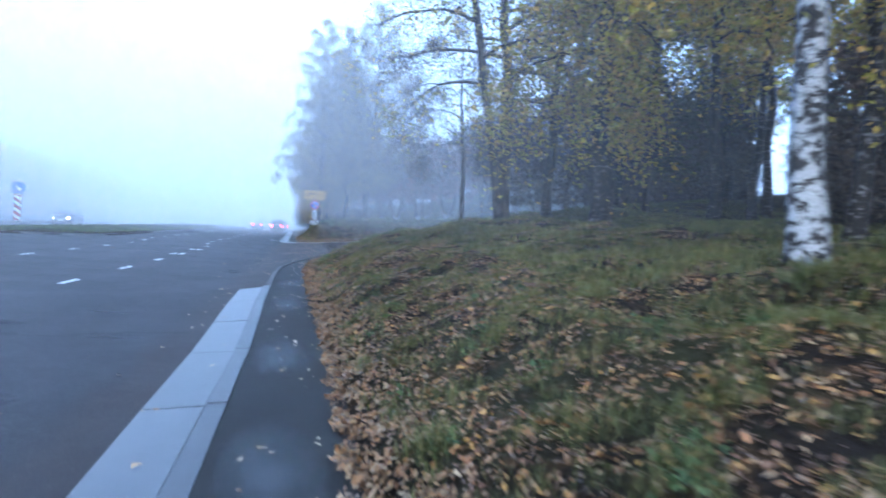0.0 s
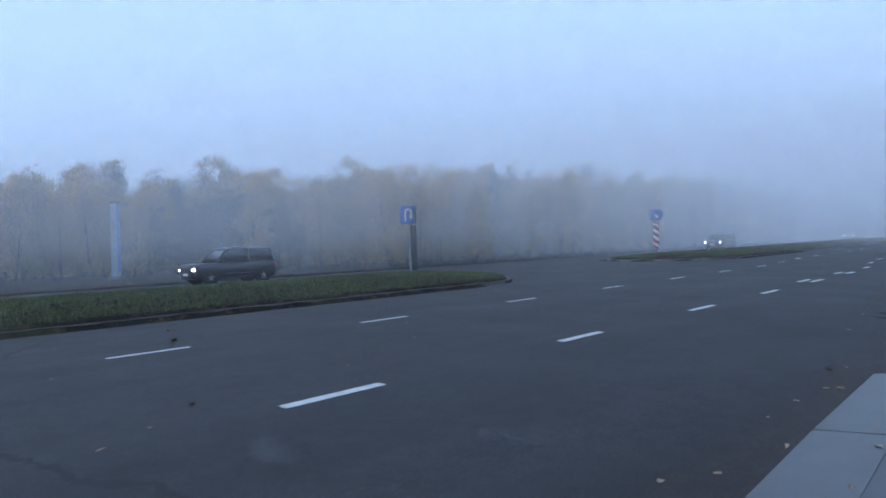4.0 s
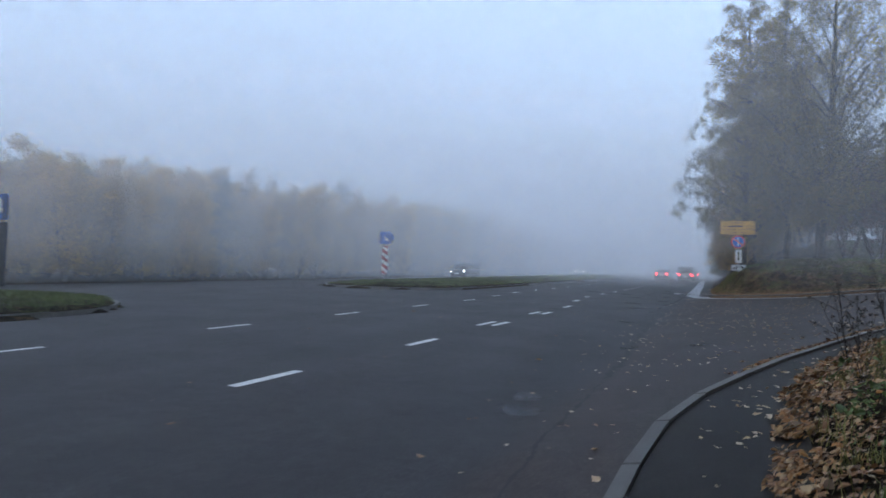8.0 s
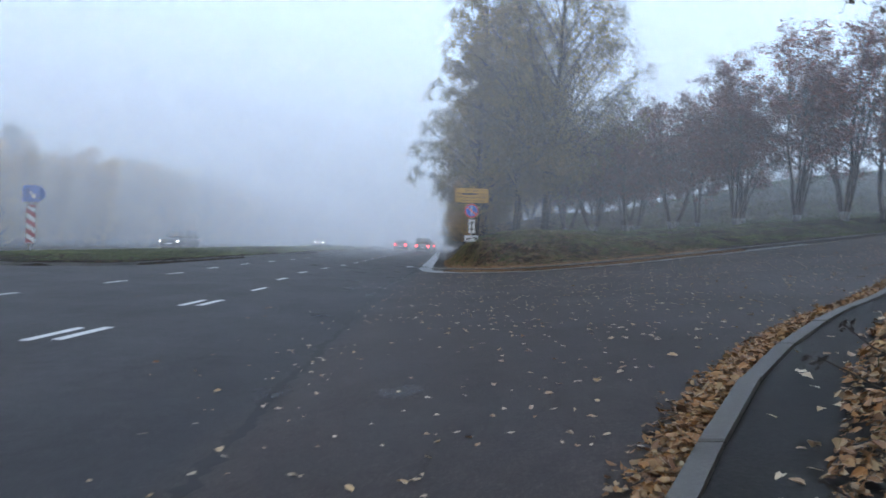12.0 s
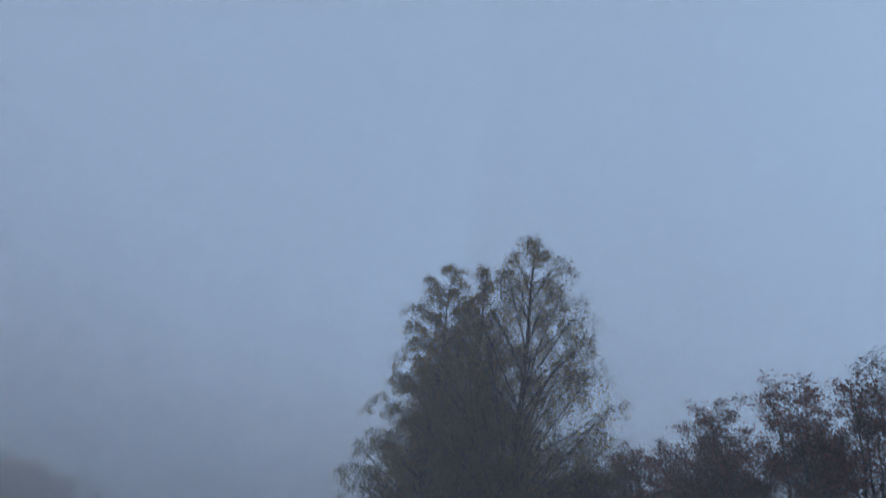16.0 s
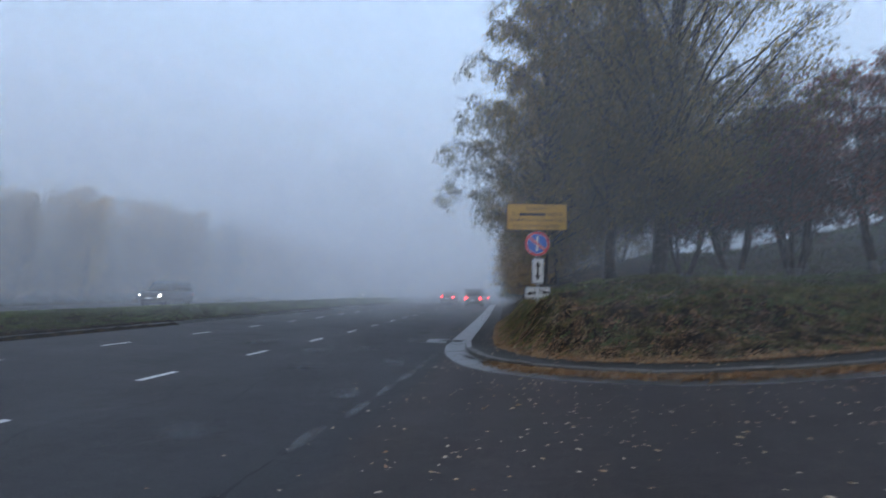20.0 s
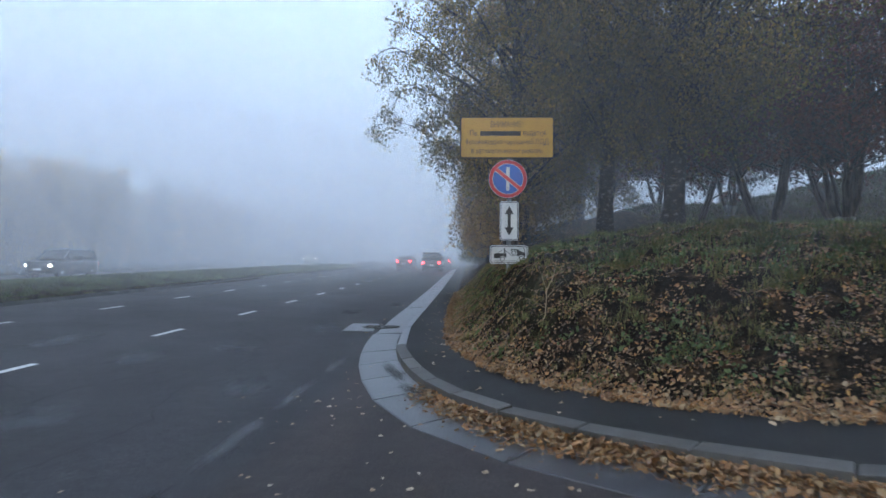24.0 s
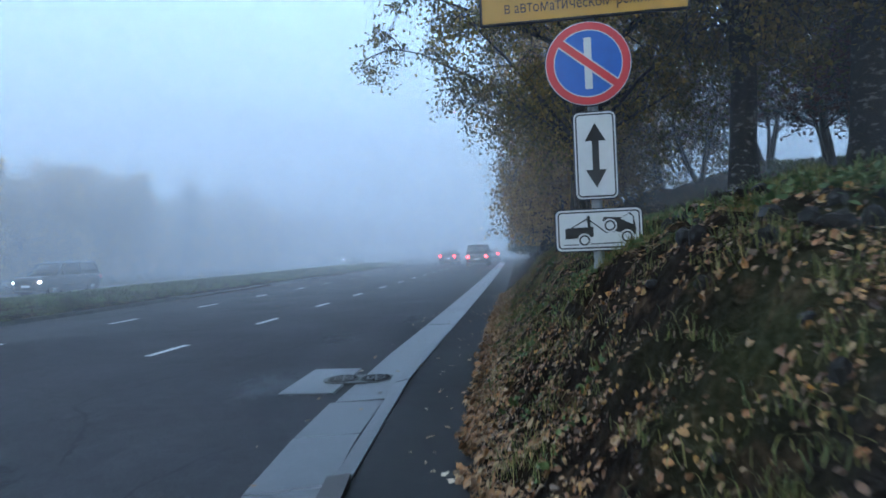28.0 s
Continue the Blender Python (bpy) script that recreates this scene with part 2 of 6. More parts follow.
M_LITTER = varied("fallen_leaves", [(0.152, 0.064, 0.018), (0.068, 0.030, 0.012), (0.200, 0.093, 0.027), (0.032, 0.016, 0.010), (0.272, 0.142, 0.027), (0.136, 0.077, 0.034), (0.026, 0.014, 0.010), (0.239, 0.155, 0.074), (0.087, 0.037, 0.015), (0.040, 0.021, 0.010), (0.176, 0.073, 0.018)], 0.5, spread=0.15)
M_DRIFT = varied("orange_leaf_drift", [(0.142, 0.066, 0.021), (0.184, 0.097, 0.036), (0.079, 0.034, 0.014), (0.193, 0.123, 0.057), (0.178, 0.079, 0.019), (0.043, 0.022, 0.011), (0.214, 0.150, 0.079), (0.099, 0.046, 0.018)], 0.55, spread=0.12)
M_PALELITTER = varied("pale_fallen_leaves", [(0.27, 0.21, 0.14), (0.32, 0.26, 0.18), (0.2, 0.12, 0.065), (0.30, 0.22, 0.12), (0.17, 0.09, 0.045), (0.36, 0.30, 0.22)], 0.5, spread=0.1)
M_GRASS = varied("grass_blades", [(0.037, 0.048, 0.011), (0.064, 0.074, 0.017), (0.106, 0.105, 0.026), (0.159, 0.126, 0.043), (0.054, 0.061, 0.014)], 0.6, spread=0.3, through_light=0.3)

# ---- helpers for building ----


def part(name, bm, material, parent=None, label=""):
    me = bpy.data.meshes.new(name)
    bm.to_mesh(me)
    bm.free()
    return mesh_part(name, me, material, parent, label)


def mesh_part(name, me, material, parent=None, label=""):
    if material is not None:
        me.materials.append(material)
    ob = new(name, me)
    if parent is not None:
        ob.parent = parent
    return tagged(ob, label)


def array_mesh(name, verts, faces, smooth=False):
    """A mesh from arrays: verts (n, 3); faces (m, 3) or (m, 4)."""
    verts, faces = np.asarray(verts, np.float32), np.asarray(faces, np.int32)
    me = bpy.data.meshes.new(name)
    k = faces.shape[1]
    me.vertices.add(len(verts))
    me.vertices.foreach_set("co", verts.ravel())
    me.loops.add(faces.size)
    me.loops.foreach_set("vertex_index", faces.ravel())
    me.polygons.add(len(faces))
    me.polygons.foreach_set("loop_start", np.arange(len(faces), dtype=np.int32) * k)
    me.polygons.foreach_set("use_smooth", np.full(len(faces), bool(smooth)))
    me.update()
    me.validate()
    return me


def thing(name, place, label, category, group="", kind="", turn=0.0):
    ob = new(name)
    ob.matrix_world = pose(*place, 0, 0, turn)
    return tagged(ob, label, category, group, kind)


def box_bm(sx, sy, sz, at=(0, 0, 0), bevel=0.0, bm=None):
    bm = bm or bmesh.new()
    made = bmesh.ops.create_cube(bm, size=1.0, matrix=Matrix.Translation(at) @ Matrix.Diagonal((sx, sy, sz, 1)))
    if bevel:
        edges = list({e for v in made["verts"] for e in v.link_edges})
        bmesh.ops.bevel(bm, geom=edges, offset=bevel, segments=2, affect="EDGES")
    return bm


def tube_bm(r1, r2, h, at=(0, 0, 0), turn=None, n=12, bm=None):
    bm = bm or bmesh.new()
    m = Matrix.Translation(at) @ (turn or Matrix.Identity(4)) @ Matrix.Translation((0, 0, h / 2))
    bmesh.ops.create_cone(bm, cap_ends=True, segments=n, radius1=r1, radius2=r2, depth=h, matrix=m)
    return bm


# ---- the lie of the land ----
rng = np.random.default_rng(7)


def bend(y):
    """How far the main road has swung to the west at y."""
    y = np.asarray(y, float)
    return -0.02 * np.clip(y - 55, 0, None)


def road_height(x, y):
    x, y = np.asarray(x, float), np.asarray(y, float)
    u = x - bend(y)
    z = -0.0152 * (np.clip(u, -12, 3) - 1) + 0.00446 * (np.clip(y, -60, 130) - 30)
    z = z - 0.026 * np.clip(-17.5 - u, 0, 12)
    tilt = np.interp(y, [-100, 10, 14, 17, 20, 26, 32, 40, 45, 49, 53, 57, 500], [0, 0, 0.05, 0.1, 0.19, 0.2, 0.12, 0.08, 0.12, 0.12, 0.03, 0, 0])
    a = np.clip(x + 0.6, 0, None)
    a = np.where(a < 0.6, a * a / 1.2, a - 0.3)
    climb = np.clip((y - 15) / 6, 0, 1) * np.clip((150 - y) / 70, 0, 1)
    return z + tilt * np.minimum(a, 3.3) + 0.115 * np.clip(a - 3.3, 0, 45) * climb


KERB_A = [(1.02, -70), (0.97, 2), (0.925, 6.5), (0.9, 9.8), (0.86, 11.4), (0.82, 12.6), (0.79, 14), (0.775, 16), (0.775, 18.4), (0.87, 19.8), (1.09, 20.75), (1.4, 21.55), (1.75, 22.37), (2.12, 22.98), (2.57, 23.7), (3.2, 24.6), (4.5, 26.1), (5.6, 27.25), (8.3, 30.4), (14, 36.4), (26, 47), (60, 68)]
EDGE_A = [(1.82, -70), (1.8, 2), (1.78, 7.6), (1.74, 9.8), (1.62, 14), (1.52, 17.3), (1.5, 18.6), (1.58, 19.7), (1.76, 20.8), (2.09, 21.85), (2.5, 22.75), (3.0, 23.55), (4.03, 24.95), (5.3, 26.4), (6.5, 27.6), (9.1, 30.2), (15, 36), (27, 46), (61, 66.6)]
KERB_B = [(60, 71), (27, 51.4), (17, 46.7), (12, 44.8), (8.1, 43.65), (6, 43.4), (4.8, 43.47), (3.95, 43.66), (3.35, 43.98), (2.75, 44.5), (2.1, 45.14), (1.55, 45.94), (1.27, 46.5), (1.0, 47.2), (0.72, 48.2), (0.5, 49.2), (0.33, 50.25), (0.2, 51.4), (0.1, 53), (0.05, 54.2), (0.02, 57.6), (-0.2, 73), (-1.1, 117), (-4.1, 265)]
EDGE_B = [(59, 73), (26.6, 52.7), (16.6, 47.8), (11.7, 45.8), (8.1, 44.6), (6.2, 44.3), (5, 44.3), (4.2, 44.48), (3.4, 44.9), (2.72, 45.6), (2.2, 46.35), (1.8, 47.05), (1.5, 47.9), (1.28, 48.9), (1.02, 50.4), (0.9, 52), (0.8, 54.6), (0.68, 58.5), (0.45, 73), (-0.4, 117), (-3.4, 265)]


def smooth_line(points, step=0.35, until=1e9):
    """A Catmull-Rom line through the points, cut into even steps."""
    p = np.asarray(points, float)
    p = np.vstack([2 * p[0] - p[1], p, 2 * p[-1] - p[-2]])
    out = []
    for i in range(1, len(p) - 2):
        d = np.linalg.norm(p[i + 1] - p[i])
        k = max(2, int(min(60, d / step)))
        t = np.linspace(0, 1, k, endpoint=False)[:, None]
        d0, d1, d2 = (max(1e-6, np.linalg.norm(p[i + j + 1] - p[i + j])) ** 0.5 for j in (-1, 0, 1))
        a, b = p[i], p[i + 1]
        ta = ((b - a) / d1 - (b - p[i - 1]) / (d0 + d1) + (a - p[i - 1]) / d0) * d1
        tb = ((p[i + 2] - b) / d2 - (p[i + 2] - a) / (d1 + d2) + (b - a) / d1) * d1
        out.append((2 * t**3 - 3 * t**2 + 1) * a + (t**3 - 2 * t**2 + t) * ta + (-2 * t**3 + 3 * t**2) * b + (t**3 - t**2) * tb)
    return np.vstack([*out, p[-2:-1]])


def dist_to(line, x, y):
    best = np.full(np.shape(x), 1e9)
    for a, b in zip(line[:-1], line[1:]):
        d = b - a
        t = np.clip(((x - a[0]) * d[0] + (y - a[1]) * d[1]) / (d @ d), 0, 1)
        best = np.minimum(best, np.hypot(x - a[0] - t * d[0], y - a[1] - t * d[1]))
    return best


def inside(poly, x, y):
    hit = np.zeros(np.shape(x), bool)
    for (x0, y0), (x1, y1) in zip(poly, np.roll(poly, -1, 0)):
        cross = (y0 > y) != (y1 > y)
        with np.errstate(divide="ignore", invalid="ignore"):
            hit ^= cross & (x < (x1 - x0) * (y - y0) / (y1 - y0) + x0)
    return hit


EDGE_A_LINE, EDGE_B_LINE = smooth_line(EDGE_A, 1.0), smooth_line(EDGE_B, 1.0)
LAND_A = np.vstack([EDGE_A_LINE, [(400, 65), (400, -70)]])
LAND_B = np.vstack([EDGE_B_LINE, [(400, 265), (400, 73)]])


def bumps(x, y, size, seed):
    """Cheap smooth noise, about -1 to 1."""
    x, y = np.asarray(x, float), np.asarray(y, float)
    out, r = 0, np.random.default_rng(seed)
    for _ in range(5):
        a, f, ph = r.uniform(0, 6.28), r.uniform(0.7, 1.6) / size, r.uniform(0, 6.28, 2)
        out = out + np.sin((np.cos(a) * x + np.sin(a) * y) * f * 6.28 + ph[0]) * np.sin((-np.sin(a) * x + np.cos(a) * y) * f * 4.7 + ph[1])
    return out / 2.2


def bank(x, y):
    """Height of the grassy banks over the road's own plane."""
    x, y = np.asarray(x, float), np.asarray(y, float)
    near = (x > -25) & (x < 130) & (y > -75) & (y < 260)
    out = np.zeros(np.broadcast(x, y).shape)
    xs, ys = np.broadcast_to(x, out.shape)[near], np.broadcast_to(y, out.shape)[near]
    a, b = inside(LAND_A, xs, ys), inside(LAND_B, xs, ys)
    da, db = dist_to(EDGE_A_LINE, xs, ys), dist_to(EDGE_B_LINE, xs, ys)
    north = np.clip((ys - 15) / 7, 0, 1)
    ha = np.interp(da, [0, 0.35, 0.8, 2, 4.4, 8, 15, 60], [0.02, 0.22, 0.52, 0.9, 1.42, 1.75, 1.95, 2.8]) * (1 - 0.5 * north)
    east = 1 + 0.30 * np.clip(xs - 2.4, 0, 8) * np.clip((54 - ys) / 4, 0, 1)
    hb = np.interp(db / east, [0, 0.25, 0.6, 1.1, 1.7, 2.6, 4.5, 10, 60], [0.02, 0.16, 0.42, 0.9, 1.2, 1.42, 1.62, 1.85, 4.0])
    hb = hb * (1 + 0.24 * np.clip((ys - 47) / 3.5, 0, 1) * np.clip((6.2 - xs) / 2.6, 0, 1))
    rise = np.clip((120 - ys) / 50, 0.35, 1) * (1 - 0.3 * np.clip((xs - 5.5) / 6, 0, 1))
    slope = np.clip((ys - 60.2 + 0.08 * (xs - 12)) / 7.5, 0, 1)
    hb = hb + 4.3 * slope * slope * (3 - 2 * slope) * np.interp(xs, [2, 5, 9, 14, 20, 27], [0, 0.24, 0.47, 0.53, 0.72, 0.96])
    h = np.where(a, ha, 0) + np.where(b, hb * rise, 0)
    rough = np.clip(h * 2, 0, 1)
    h = h + rough * (0.035 * bumps(xs, ys, 0.9, 3) + 0.09 * bumps(xs, ys, 3.1, 4) + 0.02 * bumps(xs, ys, 0.42, 5))
    worn = np.where(b, rough, 0) * np.clip((57 - ys) / 3, 0, 1) * np.clip((9 - xs) / 3, 0, 1)
    h = h + worn * (0.05 * bumps(xs, ys, 0.55, 6) + 0.035 * np.abs(bumps(xs, ys, 0.33, 8)))
    out[near] = h
    return out


def isles(x, y):
    """Raised part of the two grassy medians: 0 to 1."""
    u = np.asarray(x, float) - bend(y)
    y = np.asarray(y, float)
    def strip(y0, y1):
        half, mid = 3.6, -14.2
        lo, hi = y0 + half, y1 - half
        d = np.hypot(u - mid, y - np.clip(y, lo, hi))
        return half - d
    return np.maximum(strip(-400, 26.3), strip(40.2, 700))


def land_height(x, y):
    z = road_height(x, y) + bank(x, y)
    k = isles(x, y)
    z = z + np.where(k > 0, 0.14 + 0.16 * np.clip(k / 2.5, 0, 1) + 0.02 * bumps(x, y, 1.3, 9), 0)
    u = np.asarray(x, float) - bend(y)
    road = (bank(x, y) <= 0.0) & (k <= 0) & (u > -31)
    return np.where(road, z - 0.05, z) + np.where(u < -31, 0.1 + 0.08 * bumps(x, y, 6, 11), 0)


# ground: one sheet, fine where the camera passes, coarse far off
def spaced(stops):
    out = [stops[0][0]]
    for (a, _), (b, step) in zip(stops, stops[1:]):
        k = max(1, round((b - a) / step))
        out += list(a + (b - a) * (np.arange(k) + 1) / k)
    return np.array(out)


gx = spaced([(-900, 0), (-120, 60), (-30, 6), (-17, 1.0), (-9, 0.4), (0, 1.5), (2, 0.12), (9, 0.11), (26, 0.6), (45, 1.0), (60, 3), (130, 10), (900, 90)])
gy = spaced([(-600, 0), (-70, 60), (-6, 4), (2, 0.5), (20, 0.2), (29, 0.25), (45, 0.6), (57, 0.12), (80, 0.7), (140, 4), (260, 12), (1200, 90)])
GX, GY = np.meshgrid(gx, gy)
GZ = land_height(GX, GY)
nx, ny = len(gx), len(gy)
ii = (np.arange(ny - 1)[:, None] * nx + np.arange(nx - 1)).ravel()
ground_mesh = array_mesh("ground", np.stack([GX, GY, GZ], -1).reshape(-1, 3), np.stack([ii, ii + 1, ii + nx + 1, ii + nx], -1), True)
ground = tagged(mesh_part("ground", ground_mesh, M_EARTH), "grassy earth banks with bare soil and fallen leaves", "ground", kind="structure")


def height_at(x, y):
    """The ground sheet's own height, as its mesh has it."""
    x, y = np.asarray(x, float), np.asarray(y, float)
    i, j = np.clip(np.searchsorted(gx, x) - 1, 0, nx - 2), np.clip(np.searchsorted(gy, y) - 1, 0, ny - 2)
    s, t = (x - gx[i]) / (gx[i + 1] - gx[i]), (y - gy[j]) / (gy[j + 1] - gy[j])
    return (GZ[j, i] * (1 - s) + GZ[j, i + 1] * s) * (1 - t) + (GZ[j + 1, i] * (1 - s) + GZ[j + 1, i + 1] * s) * t


# road: both carriageways, the opening between the medians and the side road, in one surface
rx = spaced([(-31, 0), (-10, 1.75), (-1.2, 0.6), (1.2, 0.15), (3.4, 0.3), (12, 0.5), (30, 2), (60, 5)])
ry = spaced([(-70, 0), (0, 10), (20, 2), (30, 0.5), (56, 0.6), (80, 3), (265, 12)])
RU, RY = np.meshgrid(rx, ry)
RX = RU + bend(RY)
RZ = road_height(RX, RY)
mx, my = len(rx), len(ry)
jj = (np.arange(my - 1)[:, None] * mx + np.arange(mx - 1)).ravel()
quads = np.stack([jj, jj + 1, jj + mx + 1, jj + mx], -1)
mid = np.stack([RX, RY], -1).reshape(-1, 2)[quads].mean(1)
KA, KB = smooth_line(KERB_A, 0.35), smooth_line(KERB_B, 0.35)
off_a = inside(np.vstack([EDGE_A_LINE + (0.25, 0), [(400, 65), (400, -70)]]), mid[:, 0], mid[:, 1])
off_b = inside(np.vstack([EDGE_B_LINE + (0.25, 0.3), [(400, 265), (400, 73)]]), mid[:, 0], mid[:, 1])
quads = quads[~(off_a | off_b)]
road = tagged(mesh_part("road", array_mesh("road", np.stack([RX, RY, RZ], -1).reshape(-1, 3), quads, True), M_ROAD), "damp dark grey asphalt road, cracked and patched", "road", kind="structure")


def road_at(x, y):
    """The road mesh's own height."""
    u, y = np.asarray(x, float) - bend(y), np.asarray(y, float)
    i, j = np.clip(np.searchsorted(rx, u) - 1, 0, mx - 2), np.clip(np.searchsorted(ry, y) - 1, 0, my - 2)
    s, t = (u - rx[i]) / (rx[i + 1] - rx[i]), (y - ry[j]) / (ry[j + 1] - ry[j])
    return (RZ[j, i] * (1 - s) + RZ[j, i + 1] * s) * (1 - t) + (RZ[j + 1, i] * (1 - s) + RZ[j + 1, i + 1] * s) * t


def ribbon(inner, outer, lift_in, lift_out, name="ribbon"):
    """A strip between two lines of equal length, laid on the road's plane."""
    a = np.column_stack([inner, road_height(inner[:, 0], inner[:, 1]) + lift_in])
    b = np.column_stack([outer, road_height(outer[:, 0], outer[:, 1]) + lift_out])
    n = len(a)
    k = np.arange(n - 1)
    return array_mesh(name, np.vstack([a, b]), np.stack([k, k + 1, n + k + 1, n + k], -1), True)


def shifted(line, d):
    t = np.gradient(line, axis=0)
    t /= np.linalg.norm(t, axis=1)[:, None]
    return line + np.stack([t[:, 1], -t[:, 0]], -1) * d


def resampled(line, n):
    s = np.concatenate([[0], np.cumsum(np.linalg.norm(np.diff(line, axis=0), axis=1))])
    q = np.linspace(0, s[-1], n)
    return np.stack([np.interp(q, s, line[:, 0]), np.interp(q, s, line[:, 1])], -1)


def cut(line, y0=None, y1=None, x1=None):
    keep = np.ones(len(line), bool)
    if y0 is not None:
        keep &= line[:, 1] >= y0
    if y1 is not None:
        keep &= line[:, 1] <= y1
    if x1 is not None:
        keep &= line[:, 0] <= x1
    return line[keep]


def nearest_on(line, pts):
    """For each point, the nearest place on the line."""
    out = np.empty_like(pts)
    best = np.full(len(pts), 1e9)
    for a, b in zip(line[:-1], line[1:]):
        d = b - a
        t = np.clip(((pts - a) @ d) / (d @ d), 0, 1)
        q = a + t[:, None] * d
        e = np.linalg.norm(pts - q, axis=1)
        out[e < best], best = q[e < best], np.minimum(best, e)
    return out


# footpaths behind the kerbs
EA, EB = smooth_line(EDGE_A, 0.35), smooth_line(EDGE_B, 0.35)
path_a = ribbon(nearest_on(shifted(KA, -0.05), EA), EA + (0.3, -0.05), 0.064, 0.06, "path")
path_b = ribbon(nearest_on(KB, EB), EB + (0.3, 0.2), 0.075, 0.07, "path")
pavement_south = tagged(mesh_part("pavement_south", path_a, M_PATH), "narrow dark asphalt footpath behind a concrete kerb", "pavement", kind="structure")
pavement_north = tagged(mesh_part("pavement_north", path_b, M_PATH), "narrow damp asphalt footpath under a grassy bank", "pavement", kind="structure")


def strip_piece(name, a0, a1, b0, b1, top_a, top_b, drop, material, parent):
    """One slab or kerb stone: a box over the quad a0 a1 b1 b0, with a bevelled top."""
    c = (a0 + a1 + b0 + b1) / 4
    base = float(road_height(c[0], c[1]))
    ring = np.array([a0, a1, b1, b0])
    tops = [top_a, top_a, top_b, top_b]
    v = []
    inner = c + (ring - c) * (1 - 0.012 / np.maximum(0.03, np.linalg.norm(ring - c, axis=1)))[:, None]
    for k in range(4):
        v.append((*(ring[k] - c), -drop))
    for k in range(4):
        v.append((*(ring[k] - c), float(road_height(*ring[k])) - base + tops[k] - 0.008))
    for k in range(4):
        v.append((*(inner[k] - c), float(road_height(*ring[k])) - base + tops[k]))
    f = [(8, 9, 10, 11)]
    for k in range(4):
        j = (k + 1) % 4
        f += [(k, j, 4 + j, 4 + k), (4 + k, 4 + j, 8 + j, 8 + k)]
    ob = mesh_part(name, array_mesh(name, v, f), material, parent)
    ob.location = (c[0], c[1], base)
    return ob


def stones(line, length, wide, top_in, top_out, drop, material, parent, name, gap=0.012, vary=0.004):
    """Kerb stones or gutter slabs end to end along a line; wide is to the right of its run."""
    total = np.linalg.norm(np.diff(line, axis=0), axis=1).sum()
    n = max(1, int(total / length))
    fine = resampled(line, n * 8 + 1)
    side = shifted(fine, wide)
    for k in range(n):
        i, j = k * 8, k * 8 + 8
        t = (fine[j] - fine[i]) / max(1e-6, np.linalg.norm(fine[j] - fine[i])) * gap / 2
        d = rng.uniform(-vary, vary)
        strip_piece(name, fine[i] + t, fine[j] - t, side[i] + t, side[j] - t, top_in + d, top_out + d, drop, material, parent)


# kerbs and gutters
kerb_a = tagged(new("kerb_south"), "worn grey concrete kerb stones round the corner", "kerb", kind="structure")
round_a = cut(KA, -8, None, 27)
turn_at = int(np.argmax(round_a[:, 1] > 15.7))
stones(shifted(round_a, -0.004)[: turn_at + 1], 2.1, -0.155, 0.075, 0.068, 0.1, M_WETKERB, kerb_a, "kerb_stone")
stones(round_a[turn_at:], 0.95, -0.10, 0.09, 0.085, 0.1, M_KERB, kerb_a, "kerb_stone", vary=0.006)
gutter_a = tagged(new("gutter_south"), "pale wet concrete gutter slabs beside the kerb", "gutter", kind="structure")
stones(shifted(round_a, -0.172)[: turn_at + 1], 2.05, -0.47, 0.04, 0.008, 0.1, M_GUTTER, gutter_a, "gutter_slab")
kerb_b = tagged(new("kerb_north"), "weathered concrete kerb stones round the corner", "kerb", kind="structure")
corner = cut(KB, 42.0, 112, 27)
turn_at = int(np.argmax((corner[:, 1] > 50.2) & (corner[:, 0] < 2)))
stones(corner[: turn_at + 1], 0.8, -0.15, 0.12, 0.115, 0.1, M_KERB, kerb_b, "kerb_stone", vary=0.008)
stones(corner[turn_at:], 3.0, -0.15, 0.085, 0.05, 0.1, M_GUTTER, kerb_b, "kerb_stone")
gutter_b = tagged(new("gutter_north"), "pale wet concrete gutter slabs along the kerb", "gutter", kind="structure")
mouth = cut(KB, 43.3, 112, 15)
turn_at = int(np.argmax((mouth[:, 1] > 52.2) & (mouth[:, 0] < 2)))
stones(shifted(mouth, -0.15)[: turn_at + 1], 1.1, -0.55, 0.022, 0.008, 0.1, M_GUTTER, gutter_b, "gutter_slab")
stones(shifted(mouth, -0.15)[turn_at:], 3.0, -0.5, 0.03, 0.008, 0.1, M_GUTTER, gutter_b, "gutter_slab")


# ---- road paint ----
def dash(parent, x, y, long, wide, lift=0.006, material=None, lean=0.0):
    k = np.linspace(0, 1, 5)
    yy = y + k * long
    xx = x + lean * k
    v = []
    for s in (-0.5, 0.5):
        for a, b in zip(xx, yy):
            v.append((a + s * wide - x, b - y, float(road_height(a + s * wide, b)) + lift))
    f = [(i + 5, i + 6, i + 1, i) for i in range(4)]
    z0 = v[0][2]
    ob = mesh_part("dash", array_mesh("dash", [(a, b, c - z0) for a, b, c in v], f), material or M_PAINT, parent)
    ob.location = (x, y, z0)


near_line = tagged(new("lane_marking"), "white broken lane line on asphalt", "road marking", kind="structure")
for k in range(-4, 6):
    dash(near_line, -3.33, 12.0 + 4.0 * k + {0: -0.2, 1: -0.03, 2: 0.12}.get(k, 0), {1: 1.04}.get(k, 1.1), 0.13)
for k in range(2):
    dash(near_line, -3.61, 27.85 + 4.0 * k, 1.1, 0.12)
for k in range(28):
    y = 35.4 + 3.98 * k
    dash(near_line, float(np.interp(y, [35, 36, 40, 44, 52], [-3.5, -3.5, -4.15, -4.45, -4.32])) + float(bend(y)), y, 1.1, 0.12)
far_line = tagged(new("lane_marking"), "white broken lane line on asphalt", "road marking", kind="structure")
